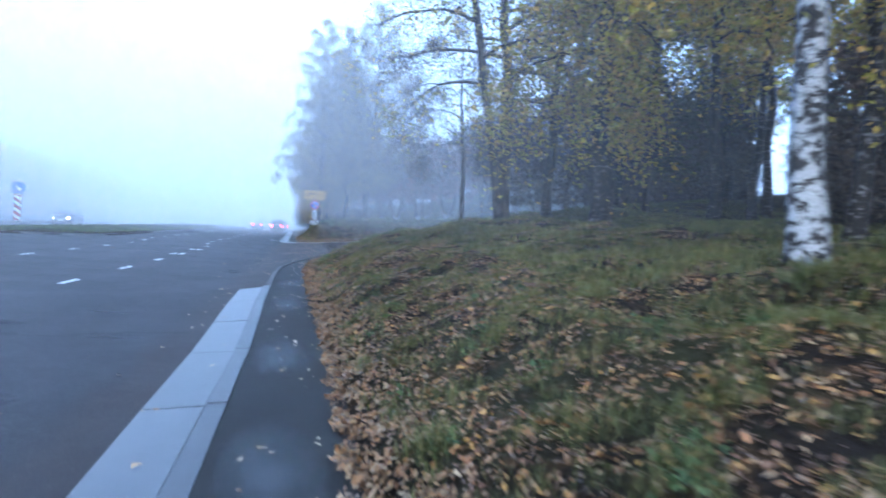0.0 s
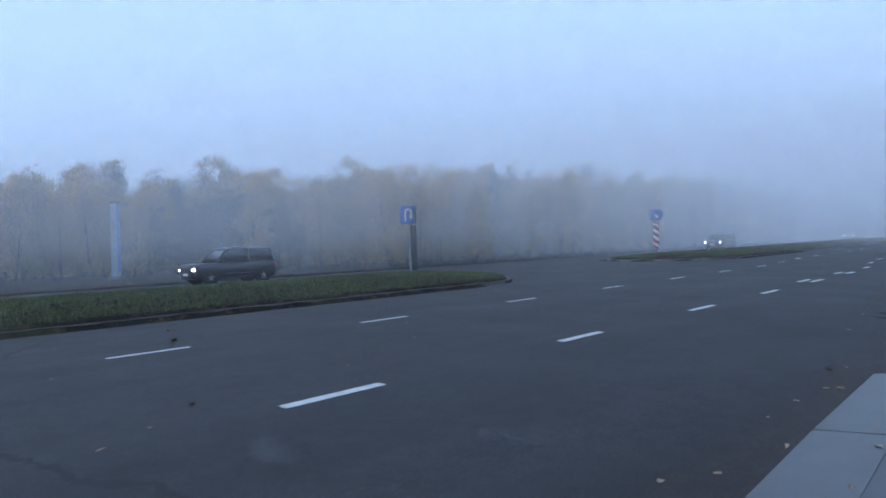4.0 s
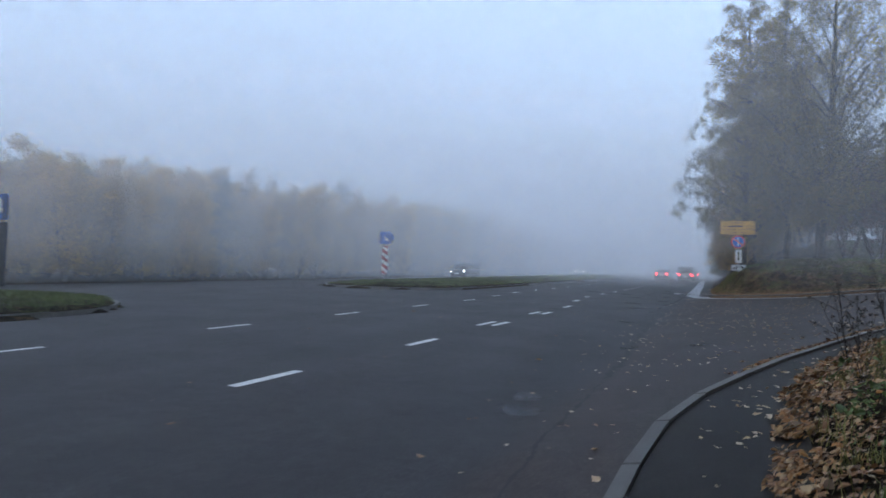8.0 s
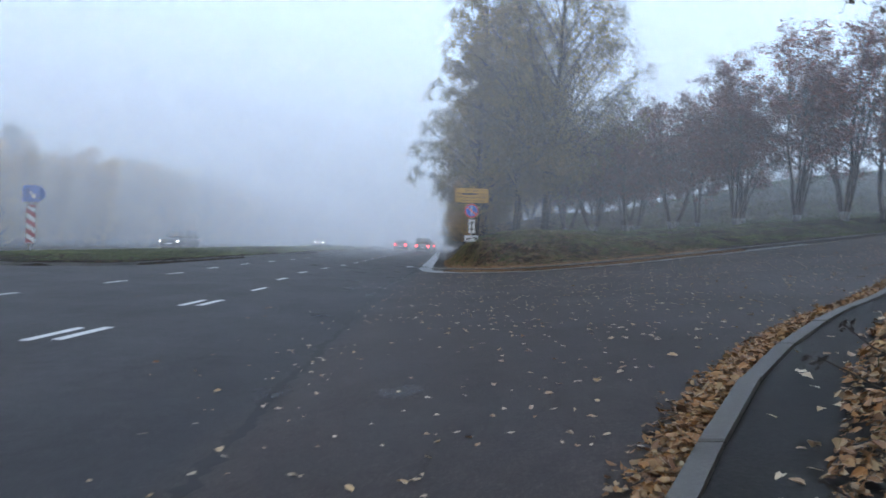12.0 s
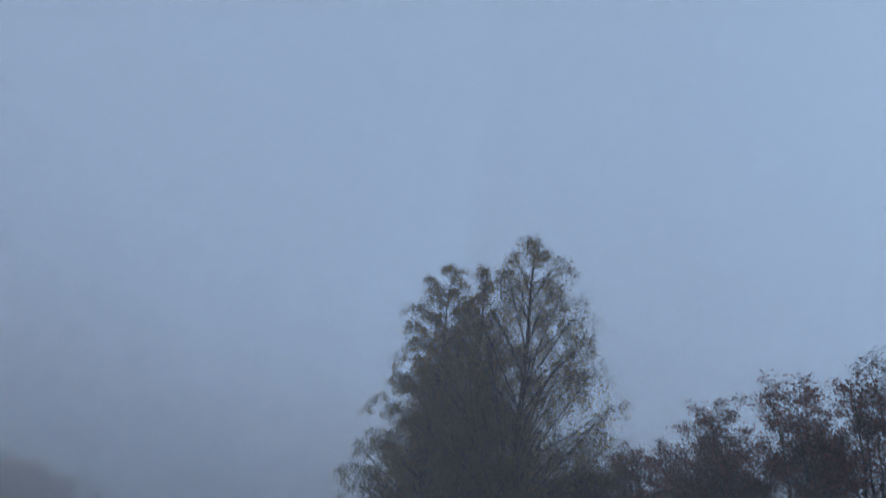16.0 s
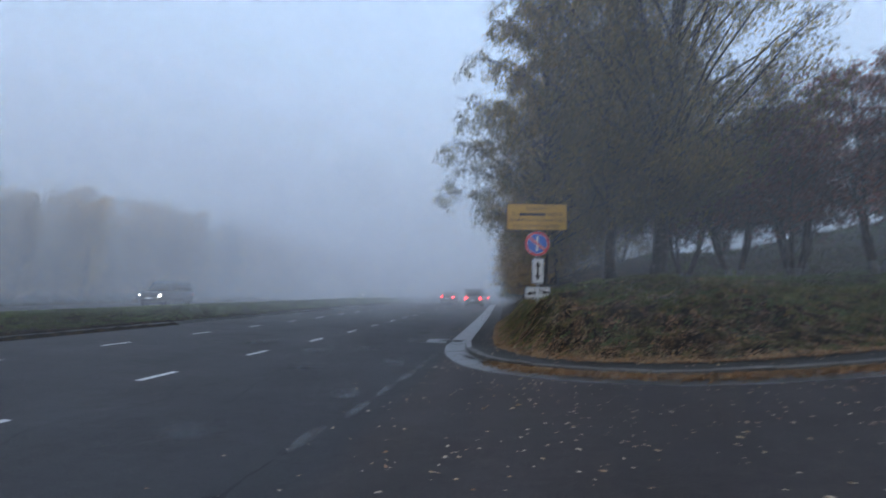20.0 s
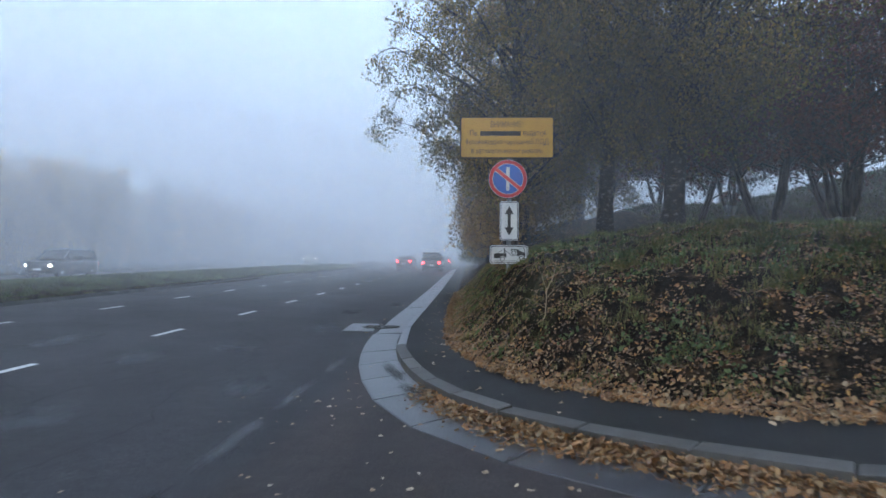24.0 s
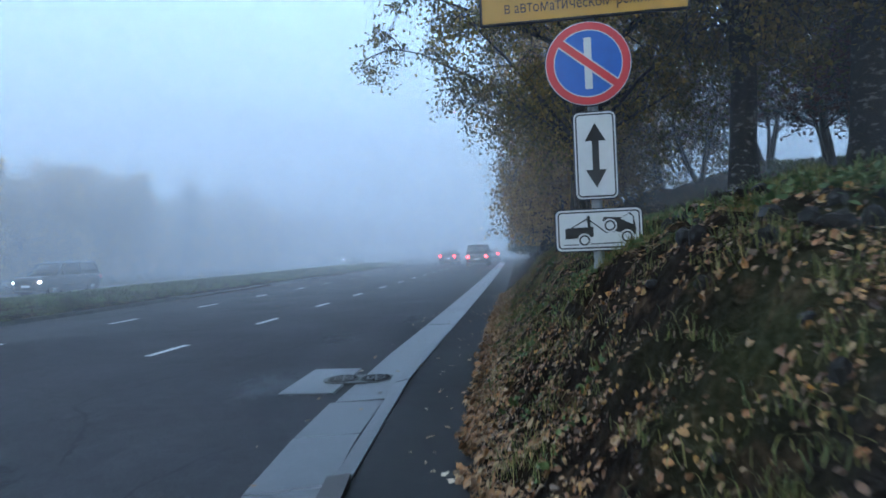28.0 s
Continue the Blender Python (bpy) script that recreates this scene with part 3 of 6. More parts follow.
for k in range(-5, 34):
    y = 11.6 + 4.0 * k
    dash(far_line, -7.11 + float(bend(y)) - 0.9 * float(np.clip((y - 36) / 9, 0, 1)), y, 1.05, 0.1)


# ---- trees ----
class Wood:
    """Gathers tapered tubes into one mesh."""

    def __init__(self, sides=7):
        self.v, self.f, self.n, self.sides, self.stems = [], [], 0, sides, []

    def tube(self, pts, radii, sides=None):
        pts, k = np.asarray(pts, float), sides or self.sides
        t = np.gradient(pts, axis=0)
        t /= np.linalg.norm(t, axis=1)[:, None] + 1e-9
        ref = np.where(np.abs(t[:, 2:3]) > 0.9, [[1.0, 0, 0]], [[0, 0, 1.0]])
        a = np.cross(t, ref)
        a /= np.linalg.norm(a, axis=1)[:, None] + 1e-9
        b = np.cross(t, a)
        ang = np.arange(k) * 2 * np.pi / k
        ring = pts[:, None] + np.asarray(radii)[:, None, None] * (np.cos(ang)[None, :, None] * a[:, None] + np.sin(ang)[None, :, None] * b[:, None])
        self.v.append(ring.reshape(-1, 3))
        m = len(pts)
        i = np.arange(m - 1)[:, None] * k + np.arange(k)
        j = np.arange(m - 1)[:, None] * k + (np.arange(k) + 1) % k
        self.f.append(np.stack([i, j, j + k, i + k], -1).reshape(-1, 4) + self.n)
        self.n += m * k

    def mesh(self, name):
        return array_mesh(name, np.vstack(self.v), np.vstack(self.f), True)


def unit(v):
    return v / (np.linalg.norm(v, axis=-1, keepdims=True) + 1e-9)


def leaf_mesh(name, centres, size, r, hang=0.0):
    """One small folded rhomb per leaf, turned at random; hang pulls the leaf's length downwards."""
    n = len(centres)
    a = unit(r.normal(size=(n, 3)) + np.array([0, 0, -hang]))
    b = unit(np.cross(a, r.normal(size=(n, 3))))
    s = size * r.uniform(0.6, 1.3, (n, 1))
    a, b = a * s, b * s * 0.62
    up = np.cross(a, b) / (s + 1e-9) * 0.25
    v = np.stack([centres - a * 0.5, centres + b * 0.5 + up, centres + a * 0.5, centres - b * 0.5 + up], 1).reshape(-1, 3)
    i = np.arange(n)[:, None] * 4
    f = np.concatenate([i + [0, 1, 2], i + [0, 2, 3]], 1).reshape(-1, 3)
    return array_mesh(name, v, f)


def grow(seed, height, girth, limbs, first, reach, rise=0.5, droop=0.5, lean=(0, 0), subs=6, twigs=3, leaves=9000, leaf=0.13, spread=0.22, hang=0.0, strings=0.0, crown="oval", trunks=1, sides=8, low_bare=0.0, wander=0.03):
    """Wood and leaves of one tree standing at the origin."""
    r = np.random.default_rng(seed)
    wood, anchors, weight = Wood(sides), [], []
    for trunk in range(trunks):
        n = 14
        t = np.linspace(0, 1, n)
        az = r.uniform(0, 6.28) + trunk * 2.4
        out = 0.0 if trunks == 1 else height * r.uniform(0.1, 0.26)
        h = height * (1 if trunk == 0 else r.uniform(0.75, 1.0))
        wig = np.cumsum(r.normal(0, wander, (n, 2)), 0) * height / 6
        wig -= wig[0]
        base = np.stack([np.cos(az) * out * t**0.8 + lean[0] * t * height, np.sin(az) * out * t**0.8 + lean[1] * t * height], -1) + wig
        pts = np.column_stack([base, t * h - 0.12])
        g = girth if trunks == 1 else girth * r.uniform(0.5, 0.9)
        rad = g * np.clip((1 - t) ** 0.75, 0.04, 1)
        rad[0] *= 1.35
        wood.tube(pts, rad)
        wood.stems.append((pts, rad))
        for i in range(limbs):
            f = first + (0.97 - first) * (i + r.uniform(0, 0.9)) / limbs
            q = (f - first) / max(1e-6, 1 - first)
            shape = {"oval": np.sin(np.pi * (0.18 + 0.78 * q)) ** 0.8, "cone": 1.02 - q * 0.93, "round": np.sin(np.pi * (0.3 + 0.66 * q)) ** 0.6, "broom": 0.55 + 0.45 * np.sin(np.pi * q)}[crown]
            long = reach * shape * r.uniform(0.75, 1.15)
            p0 = np.array([np.interp(f, t, pts[:, k]) for k in range(3)])
            a = i * 2.4 + r.uniform(-0.5, 0.5) + trunk
            d0 = np.array([np.cos(a), np.sin(a), rise * (0.6 + 0.9 * q)])
            d0 /= np.linalg.norm(d0)
            s = np.linspace(0, 1, 7)[:, None]
            limb = p0 + d0 * long * s + np.array([0, 0, -droop * long]) * s**2.2 + np.cumsum(r.normal(0, 0.03, (7, 3)), 0) * long * s
            r0 = np.interp(f, t, rad) * 0.5
            wood.tube(limb, np.clip(r0 * (1 - s[:, 0] * 0.85), 0.006, 1), 5)
            for j in range(subs):
                e = r.uniform(0.25, 1.0)
                b0 = np.array([np.interp(e, s[:, 0], limb[:, k]) for k in range(3)])
                side = np.array([r.normal(), r.normal(), r.normal(0.15, 0.5)])
                d1 = unit(d0 * 0.6 + unit(side) * 0.9)
                l1 = long * r.uniform(0.25, 0.5) * (1.15 - 0.5 * e)
                u = np.linspace(0, 1, 5)[:, None]
                sub = b0 + d1 * l1 * u + np.array([0, 0, -droop * l1 * 1.2]) * u**2
                wood.tube(sub, np.clip(r0 * 0.35 * (1 - u[:, 0] * 0.8), 0.004, 1), 4)
                for _ in range(twigs):
                    w = r.uniform(0.3, 1)
                    c0 = np.array([np.interp(w, u[:, 0], sub[:, k]) for k in range(3)])
                    d2 = unit(np.array([r.normal(), r.normal(), r.normal(0, 0.4) - strings]))
                    l2 = l1 * r.uniform(0.25, 0.55) + strings * r.uniform(0.2, 0.9)
                    x = np.linspace(0, 1, 4)[:, None]
                    twig = c0 + d2 * l2 * x + np.array([0, 0, -(droop + strings) * l2 * 0.6]) * x**2
                    wood.tube(twig, np.array([0.007, 0.006, 0.005, 0.003]) * max(1, height / 12), 3)
                    if twig[-1, 2] > low_bare:
                        anchors.append(twig[1:])
                        weight.append(l2)
                anchors.append(sub[2:])
                weight.append(l1 * 0.5)
    pts = np.vstack(anchors)
    w = np.concatenate([np.full(len(a), q) for a, q in zip(anchors, weight)])
    pick = r.choice(len(pts), leaves, p=w / w.sum())
    c = pts[pick] + r.normal(0, spread, (leaves, 3)) * [1, 1, 0.8]
    if strings:
        c[:, 2] -= r.exponential(strings * 0.4, leaves)
    c = c[c[:, 2] > max(0.3, low_bare)]
    return wood, leaf_mesh("crown", c, leaf, r, hang)


def tree(name, made, wood_material, leaf_material, label, category="tree", group="", crown_label=""):
    wood, crown = made
    ob = tagged(new(name), label, category, group)
    mesh_part("trunk", wood.mesh("trunk"), wood_material, ob)
    mesh_part("crown", crown, leaf_material, ob, crown_label)
    return ob


def plant(ob, x, y, turn=0.0, size=1.0, dz=-0.05, lean=(0, 0)):
    ob.matrix_world = pose(x, y, float(height_at(x, y)) + dz, lean[0], lean[1], turn)
    ob.scale = (size,) * 3
    return ob


def again(ob, x, y, turn, size=1.0, dz=-0.05):
    c = copy_thing(ob, pose(0, 0, 0))
    return plant(c, x, y, turn, size, dz)


def crowned(seed, height, girth, lean, profile, limbs, leaves, leaf, spread=0.15, strings=0.3, rise=0.9, first=0.1, subs=7, twigs=5, thin_out=0.0):
    """A birch whose ascending limbs fill a crown of given radius by height, with hanging twigs."""
    r = np.random.default_rng(seed)
    wood, anchors, weight = Wood(9), [], []
    t = np.linspace(0, 1, 18)
    wig = np.cumsum(r.normal(0, 0.018, (18, 2)), 0) * height / 9
    wig -= wig[0]
    pts = np.column_stack([lean[0] * t * height + wig[:, 0], lean[1] * t * height + wig[:, 1], t * height - 0.15])
    rad = girth * np.clip((1 - t) ** 0.8, 0.05, 1)
    rad[0] *= 1.35
    wood.tube(pts, rad)
    axis = lambda z: np.array([np.interp(z, pts[:, 2], pts[:, k]) for k in (0, 1)])
    pz, pr = np.array(profile, float).T
    zs = np.linspace(pz[0], pz[-1], 200)
    cum = np.cumsum(np.interp(zs, pz, pr) + 0.25)
    for i in range(limbs):
        zt = float(np.interp((i + r.uniform()) / limbs * cum[-1], cum, zs))
        long = float(np.interp(zt, pz, pr)) * r.uniform(0.70, 1.0)
        a = i * 2.4 + r.uniform(-0.6, 0.6)
        out = np.array([np.cos(a), np.sin(a)])
        z0 = min(max(first * height, zt - rise * long * r.uniform(0.7, 1.3)), 0.96 * height)
        p0, p2 = np.array([*axis(z0), z0]), np.array([*(axis(zt) + out * long), zt])
        p1 = np.array([*(axis(z0) + out * long * 0.5), 0.42 * z0 + 0.58 * zt + 0.08 * long])
        u = np.linspace(0, 1, 8)[:, None]
        limb = (1 - u) ** 2 * p0 + 2 * u * (1 - u) * p1 + u**2 * p2 + np.cumsum(r.normal(0, 0.02, (8, 3)), 0) * long * u
        r0 = min(float(np.interp(z0, pts[:, 2], rad)) * 0.5, 0.014 + 0.012 * long)
        wood.tube(limb, np.clip(r0 * (1 - u[:, 0] * 0.88), 0.006, 1), 5)
        for _ in range(subs):
            e = r.uniform(0.15, 1.0)
            b0 = np.array([np.interp(e, u[:, 0], limb[:, k]) for k in range(3)])
            d1 = unit(np.array([*out, 0.5]) * 0.5 + unit(r.normal(size=3) + [0, 0, 0.3]))
            l1 = (0.25 + long * 0.20) * r.uniform(0.5, 1.2)
            v = np.linspace(0, 1, 5)[:, None]
            sub = b0 + d1 * l1 * v + np.array([0, 0, -0.55 * l1]) * v**2
            wood.tube(sub, np.clip(r0 * 0.3 * (1 - v[:, 0] * 0.8), 0.004, 1), 4)
            for _ in range(twigs):
                w = r.uniform(0.3, 1)
                c0 = np.array([np.interp(w, v[:, 0], sub[:, k]) for k in range(3)])
                d2 = unit(np.array([r.normal(), r.normal(), r.normal(0, 0.35) - 2 * strings]))
                l2 = 0.18 + l1 * r.uniform(0.15, 0.4) + strings * r.uniform(0.1, 0.7)
                x = np.linspace(0, 1, 4)[:, None]
                twig = c0 + d2 * l2 * x + np.array([0, 0, -(0.3 + strings) * l2]) * x**2
                wood.tube(twig, [0.007, 0.006, 0.005, 0.003], 3)
                anchors.append(twig[1:])
                weight.append(l2 * (r.uniform() > thin_out) * r.uniform(0.4, 1.4))
    pts = np.vstack(anchors)
    w = np.repeat(np.array(weight), 3)
    pick = r.choice(len(pts), leaves, p=w / w.sum())
    c = pts[pick] + r.normal(0, spread, (leaves, 3)) * [1, 1, 0.9]
    return wood, leaf_mesh("crown", c[c[:, 2] > 0.3], leaf, r, 0.6)


# the big birch clump on the north bank
plant(tree("birch_tree", crowned(11, 19.6, 0.27, (0.05, 0.02), [(3.6, 2.6), (5.0, 4.4), (7.5, 5.3), (10.0, 5.2), (12.8, 4.4), (14.5, 3.5), (17.0, 2.6), (19.4, 0.8)], 94, 76000, 0.095, 0.18, 0.45, 1.1, 0.16, 10, 4, thin_out=0.25), M_OLDBIRCH, M_BIRCHLEAF, "tall old birch with dark furrowed trunk and thinning olive leaves", group="birches on the bank"), 6.2, 56.2)
plant(tree("birch_tree", crowned(12, 17.2, 0.2, (-0.005, 0.03), [(3.2, 1.8), (5.0, 3.0), (10.0, 3.1), (14.0, 2.1), (17.0, 0.4)], 60, 46000, 0.10, 0.13, 0.35, 1.0, 0.14, thin_out=0.15), M_OLDBIRCH, M_BIRCHLEAF, "leaning birch with dark trunk and dense dull leaves", group="birches on the bank"), 4.65, 56.4)
plant(tree("birch_tree", crowned(13, 18.8, 0.2, (0.0, 0.0), [(2.9, 2.5), (4.2, 4.0), (5.8, 4.15), (7.4, 4.3), (9.0, 3.9), (10.8, 3.2), (14.5, 2.7), (17.0, 1.5), (18.6, 0.4)], 96, 92000, 0.085, 0.11, 0.2, 0.6, 0.1, 9, 4, thin_out=0.2), M_DARKBARK, M_BIRCHLEAF, "birch with low hanging leafy boughs over the path", group="birches on the bank"), 2.4, 58.6)
plant(tree("birch_tree", crowned(14, 17.5, 0.22, (0, 0), [(1.5, 2.2), (4.0, 3.2), (9.0, 3.0), (14.0, 1.6), (17.0, 0.4)], 44, 18000, 0.12, 0.15, 0.5, 0.8), M_OLDBIRCH, M_TAWNYLEAF, "tall slender birch with drooping tawny twigs", group="birches on the bank"), 3.3, 65.0)
plant(tree("birch_tree", crowned(15, 14.5, 0.18, (-0.01, 0), [(1.2, 1.8), (4.0, 2.4), (8.0, 2.1), (12.0, 1.2), (14.2, 0.3)], 40, 18000, 0.12, 0.16, 0.8, 0.8), M_OLDBIRCH, M_TAWNYLEAF, "weeping birch with yellow autumn leaves", group="birches on the bank"), 2.0, 68.5)

# rowans with white-limed feet behind the lawn
M_LIME = plain("limewash", (0.13, 0.13, 0.125), 0.9, vary=0.4, scale=7)


def limed_tree(made, label):
    """A tree with several stems, the foot of each one limewashed."""
    ob = tree("rowan_tree", made, M_DARKBARK, M_ROWANLEAF, label, group="rowans behind the lawn")
    for pts, rad in made[0].stems:
        h = np.linspace(0.0, 0.5, 5)
        w = Wood(8)
        w.tube([[np.interp(z, pts[:, 2], pts[:, k]) for k in range(3)] for z in h], np.interp(h, pts[:, 2], rad) * 1.05 + 0.004)
        mesh_part("limed_foot", w.mesh("limed_foot"), M_LIME, ob, "whitewashed foot of a stem")
    return ob


rowan_a = limed_tree(grow(21, 7.6, 0.13, 14, 0.27, 2.4, 0.9, 0.15, (0, 0), 7, 5, 11000, 0.125, 0.17, 0, 0, "round", 5), "rowan with several stems and sparse dark red leaves")
rowan_b = limed_tree(grow(22, 10.2, 0.15, 15, 0.27, 2.7, 1.0, 0.15, (0, 0), 7, 5, 15500, 0.125, 0.17, 0, 0, "round", 5), "tall rowan with several stems and dark reddish crown")
plant(rowan_a, 9.4, 58.0, 20)
plant(rowan_b, 19.3, 54.4, 80)
for x, y, a, s, big in ((11.2, 57.6, 100, 0.95, 0), (13.6, 56.8, 200, 1.0, 0), (15.2, 57.0, 310, 0.78, 1), (16.7, 55.7, 45, 0.9, 1), (21.4, 53.6, 150, 1.0, 1), (11.0, 64.6, 250, 0.85, 0), (8.4, 61.4, 190, 0.85, 0), (12.6, 60.4, 10, 0.9, 0), (18.2, 58.0, 290, 0.85, 1)):
    again(rowan_b if big else rowan_a, x, y, a, s)
for x, y, a, k in ((6.8, 67.0, 20, 0.7), (9.4, 68.6, 140, 0.7), (12.4, 69.0, 300, 0.75), (16.0, 68.4, 75, 0.7), (20.2, 67.6, 330, 0.7)):
    again(rowan_a, x, y, a, k)
bare = tree("poplar_tree", grow(23, 10.5, 0.12, 22, 0.2, 1.9, 1.9, 0.0, (0, 0), 6, 5, 1500, 0.1, 0.2, 0, 0, "broom"), M_DARKBARK, M_DRYLEAF, "bare slender tree with upright twigs", group="bare trees behind the lawn")
plant(bare, 23.2, 53.2, 0, 1.1)
again(bare, 24.8, 54.5, 120, 1.1)
again(bare, 27.0, 55.0, 240, 0.9)

# the wood on the south bank
plant(tree("birch_tree", grow(31, 15, 0.165, 22, 0.28, 3.6, 0.5, 0.5, (0.01, 0), 7, 5, 20000, 0.1, 0.16, 0.6, 0.9), M_BIRCH, M_GOLDLEAF, "thick white-barked birch with black scars", group="trees on the south bank"), 6.25, 7.27)
plant(tree("birch_tree", grow(32, 16, 0.24, 26, 0.22, 3.6, 0.45, 0.55, (0.0, 0.01), 8, 5, 42000, 0.1, 0.18, 0.6, 0.9), M_OLDBIRCH, M_GOLDLEAF, "birch with dark trunk and hanging yellow-green leaves", group="trees on the south bank"), 8.2, 15.7)
plant(tree("birch_tree", grow(33, 14, 0.115, 18, 0.3, 3.0, 0.5, 0.5, (0, 0), 7, 4, 9000, 0.1, 0.2, 0.6, 0.6), M_OLDBIRCH, M_GOLDLEAF, "grey-barked birch with sparse yellow leaves", group="trees on the south bank"), 8.3, 8.8)
twin = tagged(new("linden_tree"), "twin-trunked dark tree with thin withered leaves", "tree", "trees on the south bank")
w1, c1 = grow(34, 12, 0.15, 18, 0.25, 4.6, 0.45, 0.5, (-0.17, 0.0), 7, 4, 10000, 0.085, 0.16, 0.8, 0.35)
w2, c2 = grow(35, 13, 0.18, 18, 0.28, 4.0, 0.45, 0.45, (-0.01, 0.02), 7, 4, 9000, 0.085, 0.16, 0.8, 0.35)
mesh_part("trunk", w1.mesh("trunk"), M_DARKBARK, twin)
mesh_part("trunk", w2.mesh("trunk"), M_DARKBARK, twin)
mesh_part("crown", c1, M_GOLDLEAF, twin)
mesh_part("crown", c2, M_DRYLEAF, twin)
plant(twin, 6.8, 18.9, 0, 1.1)
plant(tree("linden_tree", grow(36, 7.7, 0.095, 16, 0.36, 3.1, 0.6, 0.8, (-0.02, 0.01), 10, 5, 8000, 0.08, 0.15, 0.9, 0.3), M_DARKBARK, M_DRYLEAF, "slim tree with drooping branches and withered brown leaves", group="trees on the south bank"), 7.0, 24.2)
wood_a = tree("birch_tree", grow(37, 14, 0.13, 16, 0.3, 2.6, 0.6, 0.4, (0, 0), 6, 4, 7000, 0.13, 0.25, 0.5, 0.4), M_OLDBIRCH, M_GOLDLEAF, "slender birch in the wood with thinning leaves", group="wood behind the south bank")
wood_b = tree("maple_tree", grow(38, 9, 0.1, 16, 0.15, 2.8, 0.7, 0.3, (0, 0), 6, 4, 8000, 0.14, 0.28, 0.3, 0.1), M_DARKBARK, M_GREENLEAF, "small dark-leaved tree among the birches", group="wood behind the south bank")
plant(wood_a, 8.0, 18.6, 10)
for x, y, a, k in ((11.8, 26.0, 30, 1.2), (11.1, 20.2, 140, 1.0), (11.5, 16.1, 250, 1.1), (13.0, 16.5, 80, 0.95), (14.8, 20.0, 200, 1.0)):
    again(wood_a, x, y, a, k)
plant(wood_b, 11.0, 18.5, 40)
spots = np.random.default_rng(5)
for k in range(64):
    x, y = spots.uniform(10.0, 36), spots.uniform(-6, 27)
    if y > 20 + (x - 8) * 0.72 or np.hypot(x - 11.0, y - 18.5) < 1.2:
        continue
    again(wood_b if k % 3 == 0 else wood_a, x, y, spots.uniform(0, 360), spots.uniform(0.7, 1.1))
under = tree("bush", grow(49, 3.4, 0.04, 16, 0.05, 1.5, 1.0, 0.2, (0, 0), 6, 3, 6000, 0.12, 0.2, 0, 0, "round", 3), M_DARKBARK, M_DRYLEAF, "brownish undergrowth between the birches", "bush", "undergrowth of the south wood")
plant(under, 11.5, 11.0)
for k in range(56):
    x, y = spots.uniform(11, 32), spots.uniform(-5, 26)
    if y < 17 + (x - 8) * 0.72:
        again(under, x, y, spots.uniform(0, 360), spots.uniform(0.7, 1.25))

for k in range(26):
    y = spots.uniform(21, 33)
    x = 9.6 + (y - 22) * 0.95 + spots.uniform(0, 6)
    again(under, x, y, spots.uniform(0, 360), spots.uniform(0.9, 1.5))

# the wood across the road
young = [
    tree("young_tree", grow(41 + k, h, 0.07, n, 0.04, rc, ri, 0.05, (0, 0), 7, 4, lv, 0.13, 0.22, 0, 0, cr, tr), M_DARKBARK, m, lab, group="young wood across the road")
    for k, (h, n, rc, ri, lv, cr, tr, m, lab) in enumerate((
        (6.9, 22, 2.0, 1.7, 9000, "broom", 2, M_WOODLEAF, "young tree with tawny autumn leaves"),
        (6.4, 20, 2.3, 1.5, 9000, "broom", 3, M_WOODLEAF, "bushy young tree with yellow-brown leaves"),
        (7.4, 24, 1.8, 1.8, 8000, "oval", 1, M_GREENLEAF, "young tree with dull green leaves"),
        (7.2, 20, 1.7, 2.0, 5000, "broom", 2, M_TAWNYLEAF, "young tree with thinning tawny leaves")))
]
used = [False] * 4
wr = np.random.default_rng(12)
y = -22.0
while y < 300:
    for row in range(4):
        yy = y + wr.uniform(-0.9, 0.9)
        x = -34.2 - row * 2.1 + float(bend(yy)) + wr.uniform(-1.1, 1.1)
        x -= float(np.interp(yy, [26, 40], [10.5, 0]))
        k = int(wr.choice(4, p=(0.36, 0.34, 0.07, 0.23)))
        size = wr.uniform(0.78, 1.16) * (1 + 0.06 * row) * float(np.interp(yy, [0, 20, 30, 45, 75, 120], [0.8, 0.86, 0.92, 0.92, 1.12, 1.2]))
        (plant if not used[k] else again)(young[k], x, yy, wr.uniform(0, 360), size)
        used[k] = True
    y += 1.8 if y < 60 else 3.4 if y < 130 else 7
dark_bush = tree("young_tree", grow(53, 5.6, 0.09, 30, 0.03, 2.9, 1.1, 0.1, (0, 0), 7, 4, 14000, 0.13, 0.2, 0, 0, "round", 3), M_DARKBARK, M_GREENLEAF, "dense dark green young tree before the wood", group="young wood across the road")
plant(dark_bush, -42.0, 30.5, 0)
again(dark_bush, -40.6, 33.8, 130, 0.85)
again(dark_bush, -43.0, 27.2, 250, 0.8)
spire = tree("poplar_tree", grow(47, 11.4, 0.1, 30, 0.06, 1.5, 2.2, 0.0, (0, 0), 6, 4, 7000, 0.2, 0.22, 0, 0, "cone"), M_DARKBARK, M_GREENLEAF, "narrow dark poplar above the wood", group="poplars in the wood")
plant(spire, -38.5, 124, 0)
again(spire, -37.6, 128.5, 90, 0.98)
shrub = tree("bush", grow(48, 2.6, 0.05, 14, 0.08, 1.6, 0.9, 0.2, (0, 0), 6, 3, 6000, 0.12, 0.2, 0, 0, "round", 3), M_DARKBARK, M_GREENLEAF, "leafy green bush on the bank", "bush", "bushes on the bank")
plant(shrub, 2.4, 74, 0)
for x, y, s in ((1.9, 81, 1.0), (2.8, 78, 1.3), (1.7, 90, 1.2), (2.0, 97, 1.4), (1.6, 104, 1.3)):
    again(shrub, x, y, x * 70, s)
for k in range(7):
    again(wood_a if k % 2 else wood_b, 4.2, 72 + 7 * k, 50 * k, 1.0)

